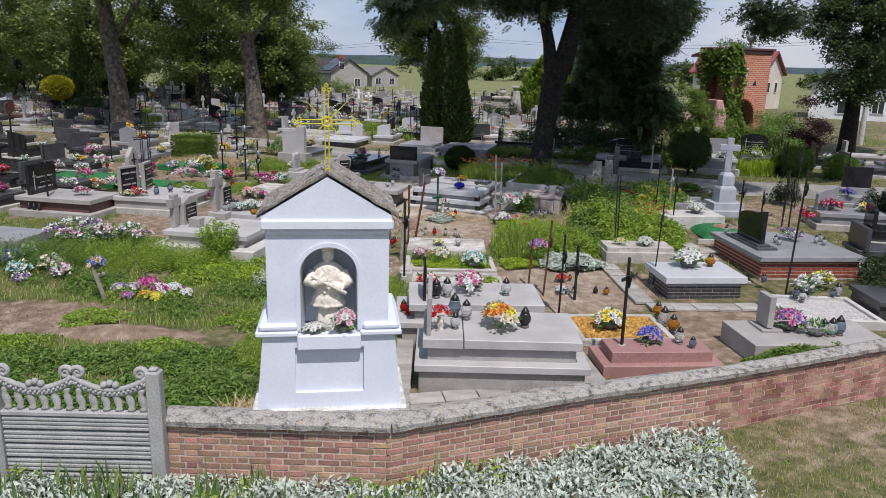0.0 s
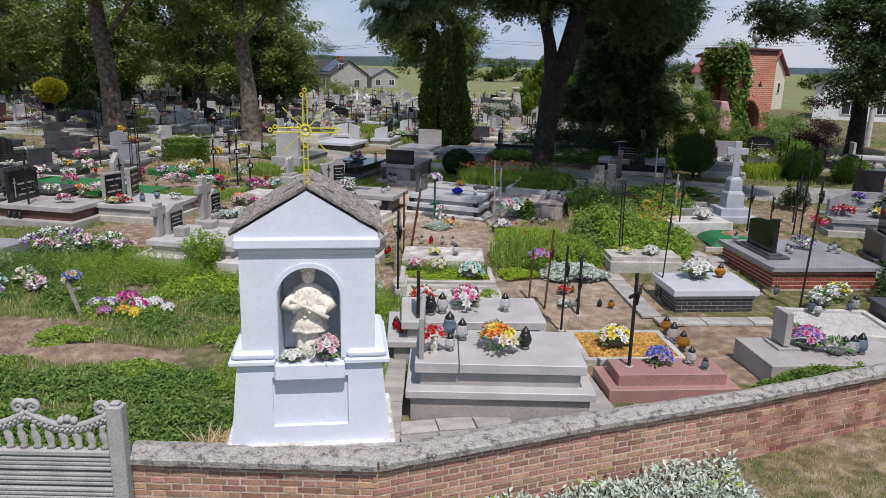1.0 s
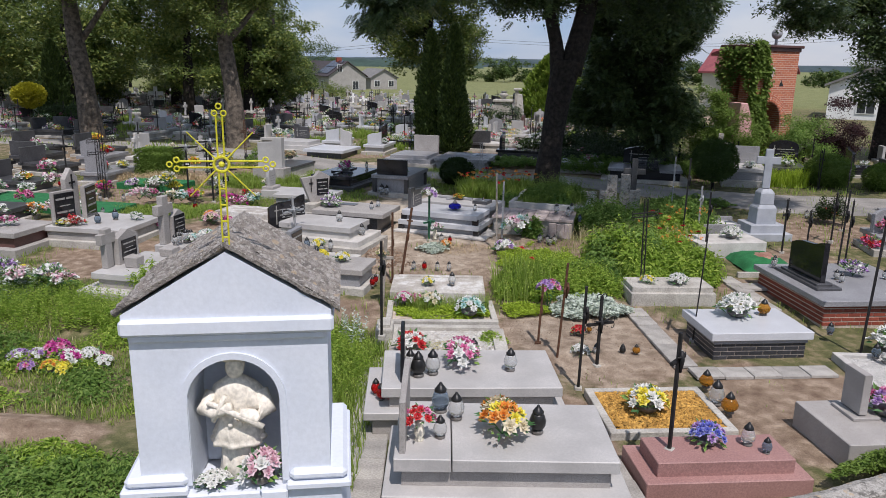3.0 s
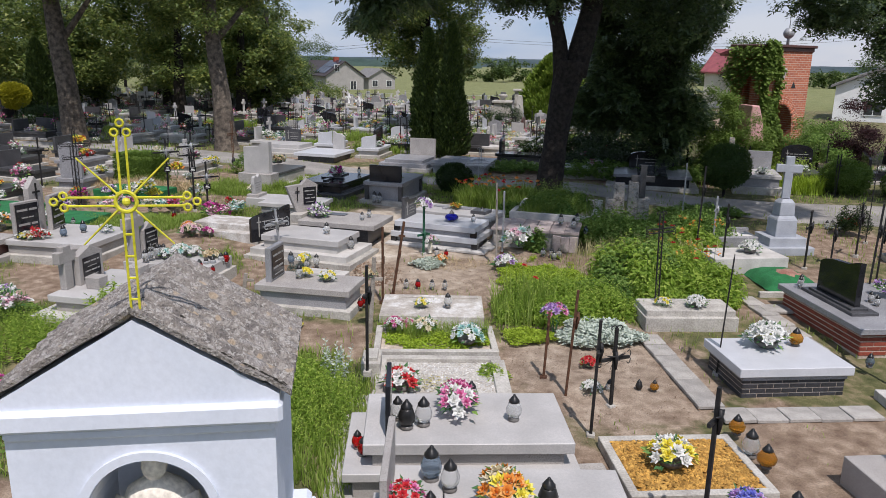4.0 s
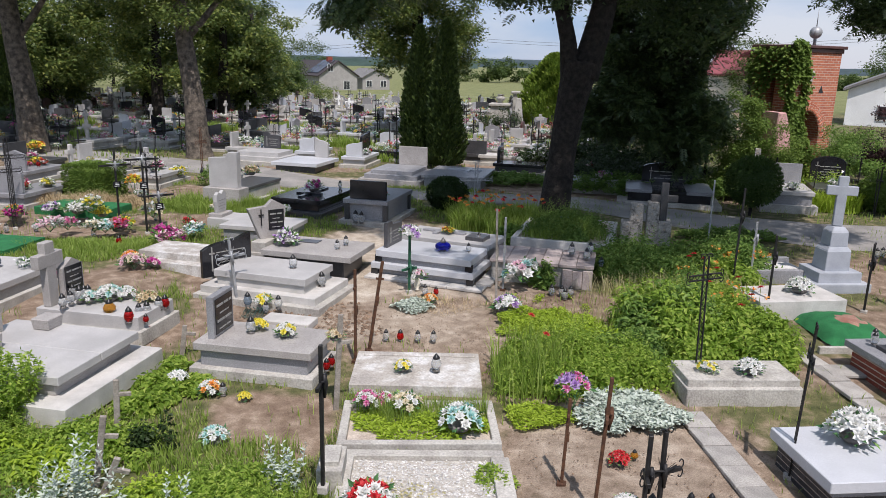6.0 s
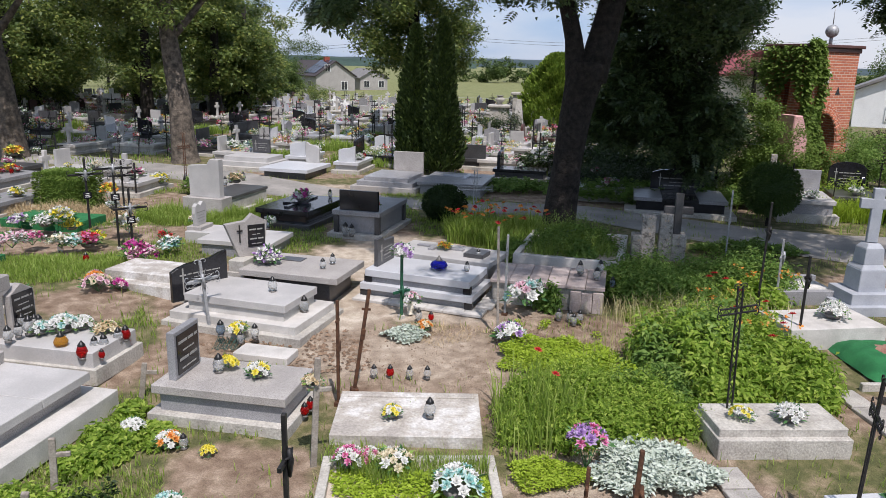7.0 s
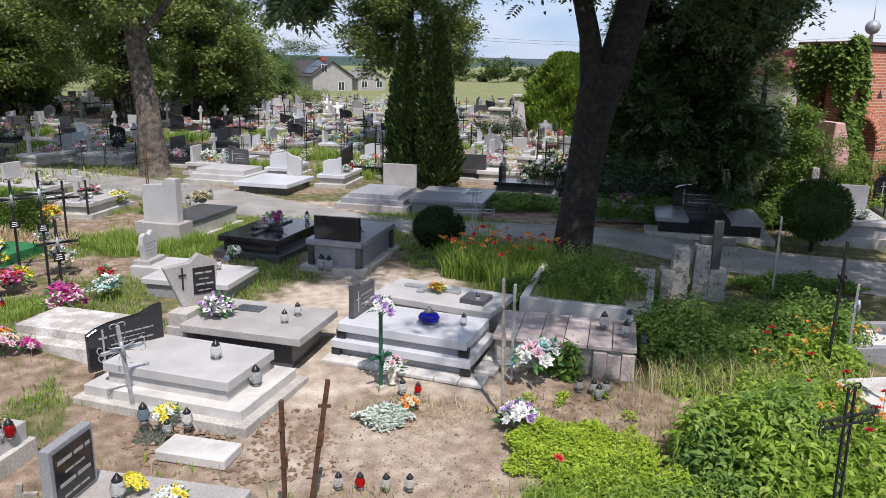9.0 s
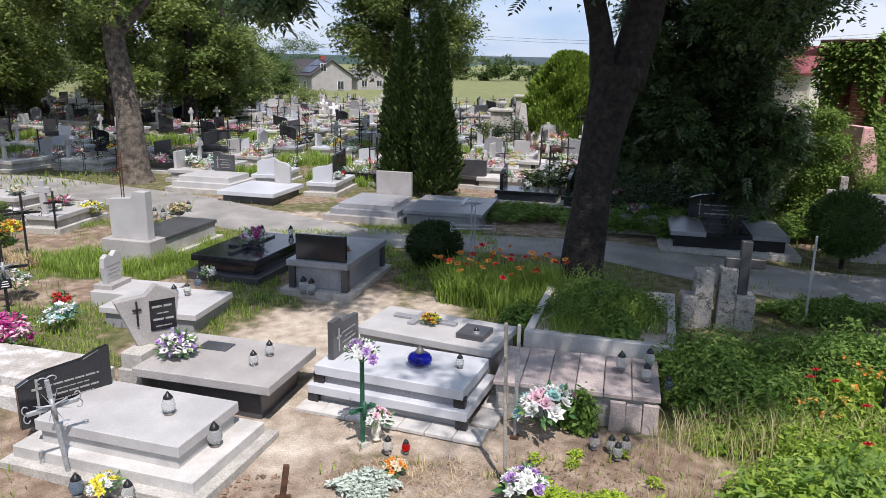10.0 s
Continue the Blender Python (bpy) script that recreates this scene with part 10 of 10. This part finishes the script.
# bushes round the gate and along the lane
for x, y, R, Rz, z, n, leaf, sz, lab in ((9.15, 30.7, 0.75, 1.7, 1.9, 16000, "box", 0.10, "tall loose yellow-green bush beside the gate"), (10.15, 31.3, 0.5, 1.2, 1.2, 8000, "box", 0.10, "tall loose yellow-green bush beside the gate"), (8.6, 31.6, 1.0, 1.0, 0.9, 7000, "nettle", 0.10, "loose green bush in half shade"), (13.3, 31.6, 0.95, 1.15, 1.1, 10000, "nettle", 0.10, "green bush at the foot of the gate tower"),
                                        (14.9, 33.0, 1.35, 1.15, 1.5, 12000, "purple", 0.10, "dark red-leaved bush beyond the graves"), (16.2, 34.6, 0.9, 0.8, 0.8, 5000, "purple", 0.10, "dark red-leaved bush beyond the graves"), (11.9, 30.3, 0.7, 0.5, 0.5, 3500, "herb", 0.10, "low fresh green bush by the gate"),
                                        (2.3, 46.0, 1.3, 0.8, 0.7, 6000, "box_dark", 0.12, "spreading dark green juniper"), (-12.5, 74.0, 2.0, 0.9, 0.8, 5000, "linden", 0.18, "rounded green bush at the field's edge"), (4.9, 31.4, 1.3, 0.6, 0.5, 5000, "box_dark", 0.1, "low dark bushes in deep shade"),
                                        (-21.0, 42.0, 1.6, 0.7, 0.6, 5000, "box_dark", 0.14, "low dark green juniper among graves"), (9.4, 30.2, 0.9, 0.5, 0.5, 3500, "box", 0.09, "low leafy bush behind the ball tree"), (10.15, 30.25, 0.75, 1.05, 1.25, 9000, "box", 0.09, "leafy green bush before the pink buttress"), (12.5, 31.0, 0.7, 0.9, 0.9, 6000, "nettle", 0.09, "green bush at the foot of the gate tower")):
    t = thing("bush", x, y, land(x, y), 0, lab, "bush")
    leaves("foliage", shell(crown_of(0, 0, z, R, Rz, 12, int(abs(x * 10)), 0.5), n, 0.09), sz * 1.1, L[leaf], t, tri=True)
    part("stem", rod(bmesh.new(), (0, 0, -0.1), (0, 0, z), 0.06, 0.03, 6), M["bark"], t)
# field trees near the house and beyond
k = 70
for x, y, R, Rz, cz, n in ((-28.5, 121, 3.0, 3.0, 3.4, 12000), (-24.5, 116, 1.8, 1.6, 1.6, 6000), (-37, 140, 4.6, 4.4, 4.2, 9000), (-43, 150, 5.0, 4.6, 4.4, 8000), (-31.5, 135, 4.8, 4.4, 3.0, 14000), (-34, 170, 6.0, 5.0, 6.0, 9000), (-52, 150, 6, 5, 5, 8000), (-62, 140, 7, 6, 6, 8000), (-74, 132, 7, 6, 6, 8000), (-88, 128, 8, 7, 6, 8000), (40, 75, 3.4, 3.6, 4.2, 8000), (46, 84, 4.6, 4.2, 4.6, 8000), (26, 75, 2.4, 2.6, 4.0, 6000), (56, 80, 5, 5, 5, 8000)):
    tree("field_tree", x, y, [(0, 0, -0.3, 0.3), (0, 0, cz, 0.12)], crown_of(0, 0, cz, R, Rz, 26, k, 0.36), n, 0.42 if y > 100 else 0.3, "far_tree", "bark", "round leafy tree beyond the cemetery", twig=0.25)
    k += 1
cl = []
for q in range(46):
    hx = -10 + 5.6 * q + rng.uniform(-2, 2)
    hy = rng.uniform(258, 300)
    R = rng.uniform(3.0, 5.6)
    cl += crown_of(hx, hy, float(np.interp(hy, LAND_Y, LAND_Z)) + R * 0.7, R, R * 0.85, 9, q, 0.42)
tagged(leaves("far_hedgerow", shell(cl, 60000, 0.4), 0.9, L["far_tree"], width=0.8, tri=True), "far line of field trees and bushes", "trees", kind="stuff")


def hill(name, y, x0, x1, peak, mat, seed, label, base=-6.0, fall=1.0):
    n = 120
    v, f = [], []
    for k in range(n + 1):
        q = k / n
        x = x0 + (x1 - x0) * q
        h = peak * max(fall, 1.0 - (1 - fall) * q * 1.25) * (0.72 + 0.28 * noise.noise(Vector((q * 3.0, seed, 0)))) + peak * 0.05 * noise.noise(Vector((q * 60, seed, 1)))
        v += [(x, y, base), (x, y + 60, base + h * 0.8), (x, y + 120, base + h), (x, y + 400, base)]
        if k:
            a = 4 * k
            f += [(a - 4, a, a + 1, a - 3), (a - 3, a + 1, a + 2, a - 2), (a - 2, a + 2, a + 3, a - 1)]
    return tagged(raw(name, v, f, mat, smooth=True), label, "hills", kind="structure")


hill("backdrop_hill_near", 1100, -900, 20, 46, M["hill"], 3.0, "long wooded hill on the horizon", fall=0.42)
hill("backdrop_hill_far", 1700, -400, 2200, 25, M["hill_far"], 5.0, "far wooded ridge with haze put into its colour")
# poles and the cables between them
POLES = [(-70.0, 96.0, 4.6), (-2.0, 96.0, 7.4), (58.0, 96.0, 9.4)]
for x, y, top in POLES + [(21.2, 40.0, 7.6)]:
    po = thing("utility_pole", x, y, land(x, y), 0, "pale concrete utility pole", "pole")
    part("shaft", rod(bmesh.new(), (0, 0, -0.3), (0, 0, top - land(x, y) + 0.2), 0.14, 0.09, 10), M["pole"], po)
for a, b in zip(POLES, POLES[1:]):
    for dz in (0.0, 0.32):
        cb = thing("overhead_cable", 0, 0, 0, 0, "thin dark overhead cable crossing the sky", "cable", "overhead cables")
        bm = bmesh.new()
        tube(bm, [Vector(a).lerp(Vector(b), q / 16) + Vector((0, 0, -dz - 4 * 1.4 * (q / 16) * (1 - q / 16))) for q in range(17)], [0.014] * 17, 4)
        part("wire", bm, M["plastic_black"], cb)
fc = thing("field_fence", 0, 0, 0, 0, "low wire fence between cemetery and field", "fence")
for k in range(22):
    x = -46 + 3.0 * k
    part("post", slab(x - 0.06, x + 0.06, 77.9, 78.02, land(x, 78) - 0.1, land(x, 78) + 0.75, 0.01), M["concrete"], fc)
part("wire", rod(bmesh.new(), (-46, 77.95, land(0, 78) + 0.7), (17, 77.95, land(0, 78) + 0.7), 0.01, 0.01, 4), M["iron_grey"], fc)


# ---- bricks: boundary wall and the brick graves ----
def brick_mesh(name, ln, wd, ht, mat, edge=0.006):
    bm = slab(-ln / 2, ln / 2, -wd / 2, wd / 2, -ht / 2, ht / 2, edge)
    me = bpy.data.meshes.new(name)
    bm.to_mesh(me)
    bm.free()
    me.materials.append(mat)
    return me


def lay_wall():
    random.seed(11)
    long_, short = brick_mesh("brick", 0.238, 0.1, 0.064, M["brick"]), brick_mesh("brick", 0.112, 0.1, 0.064, M["brick"])
    rest = []
    pts = [Vector((*p, 0)) for p in WALL_LINE[1:]]
    lens = [0.0]
    for p, q in zip(pts, pts[1:]):
        lens.append(lens[-1] + (q - p).length)
    for course in range(11):
        z = 0.447 - course * 0.0755
        u, flip = 0.01 + 0.063 * (course % 2), course % 2
        while u < lens[-1] - 0.3:
            ln = 0.238 if flip % 2 == 0 else 0.112
            mid = u + ln / 2
            k = max(i for i in range(len(pts) - 1) if lens[i] <= mid)
            d = (pts[k + 1] - pts[k]).normalized()
            s = Vector((-d.y, d.x, 0))
            c = pts[k] + d * (mid - lens[k]) + s * (0.052 + random.uniform(-0.003, 0.003))
            m = Matrix.LocRotScale((c.x, c.y, z + random.uniform(-0.003, 0.003)), Euler((0, random.uniform(-0.012, 0.012), math.atan2(d.y, d.x) + random.uniform(-0.015, 0.015))), (random.uniform(0.96, 1.02), 1, random.uniform(0.95, 1.05)))
            if c.x < 3.55 and course < 9:
                o = new("brick", long_ if ln > 0.2 else short)
                o.parent = wall_south
                o.matrix_basis = m
            else:
                rest.append((m, ln))
            u += ln + 0.013
            flip += 1
    v, f = [], []
    for m, ln in rest:
        i = len(v)
        for z in (-1, 1):
            for x, y in ((-1, -1), (1, -1), (1, 1), (-1, 1)):
                v.append(tuple(m @ Vector((x * ln / 2, y * 0.05, z * 0.032))))
        f += [(i, i + 1, i + 5, i + 4), (i + 1, i + 2, i + 6, i + 5), (i + 2, i + 3, i + 7, i + 6), (i + 3, i, i + 4, i + 7), (i + 4, i + 5, i + 6, i + 7)]
    raw("bricks", v, f, M["brick_isle"], wall_south)["kind"] = "stuff"


lay_wall()


def face_bricks(gr, ln, wd, z0, z1, mat, L_=0.215, H_=0.058, joint=0.008):
    """Bricks round the four sides of a brick grave."""
    me, mh = brick_mesh("brick", L_, 0.05, H_, M[mat], 0.003), brick_mesh("brick", L_ / 2, 0.05, H_, M[mat], 0.003)
    rows = int((z1 - z0) / (H_ + joint))
    hz = (z1 - z0) / rows
    for k in range(rows):
        z = z0 + 0.03 + hz * (k + 0.5)
        for side in range(2):
            span = ln if side == 0 else wd
            u = -span / 2 - (L_ / 2 if k % 2 else 0)
            while u < span / 2 - 0.03:
                a, b = max(u, -span / 2), min(u + L_, span / 2)
                if b - a > 0.05:
                    o = new("brick", me)
                    c = (a + b) / 2
                    sc = ((b - a) / L_, 1, 1)
                    if side == 0:
                        o.matrix_basis = Matrix.LocRotScale((c, -wd / 2 + 0.018, z), None, sc)
                    else:
                        o.matrix_basis = Matrix.LocRotScale((-ln / 2 + 0.018, c, z), Euler((0, 0, math.pi / 2)), sc)
                    o.parent = gr
                u += L_ + joint


face_bricks(G["wg"], 1.44, 1.00, -0.03, 0.25, "brick_black")
face_bricks(G["red"], 2.16, 2.20, -0.03, 0.36, "brick_new")
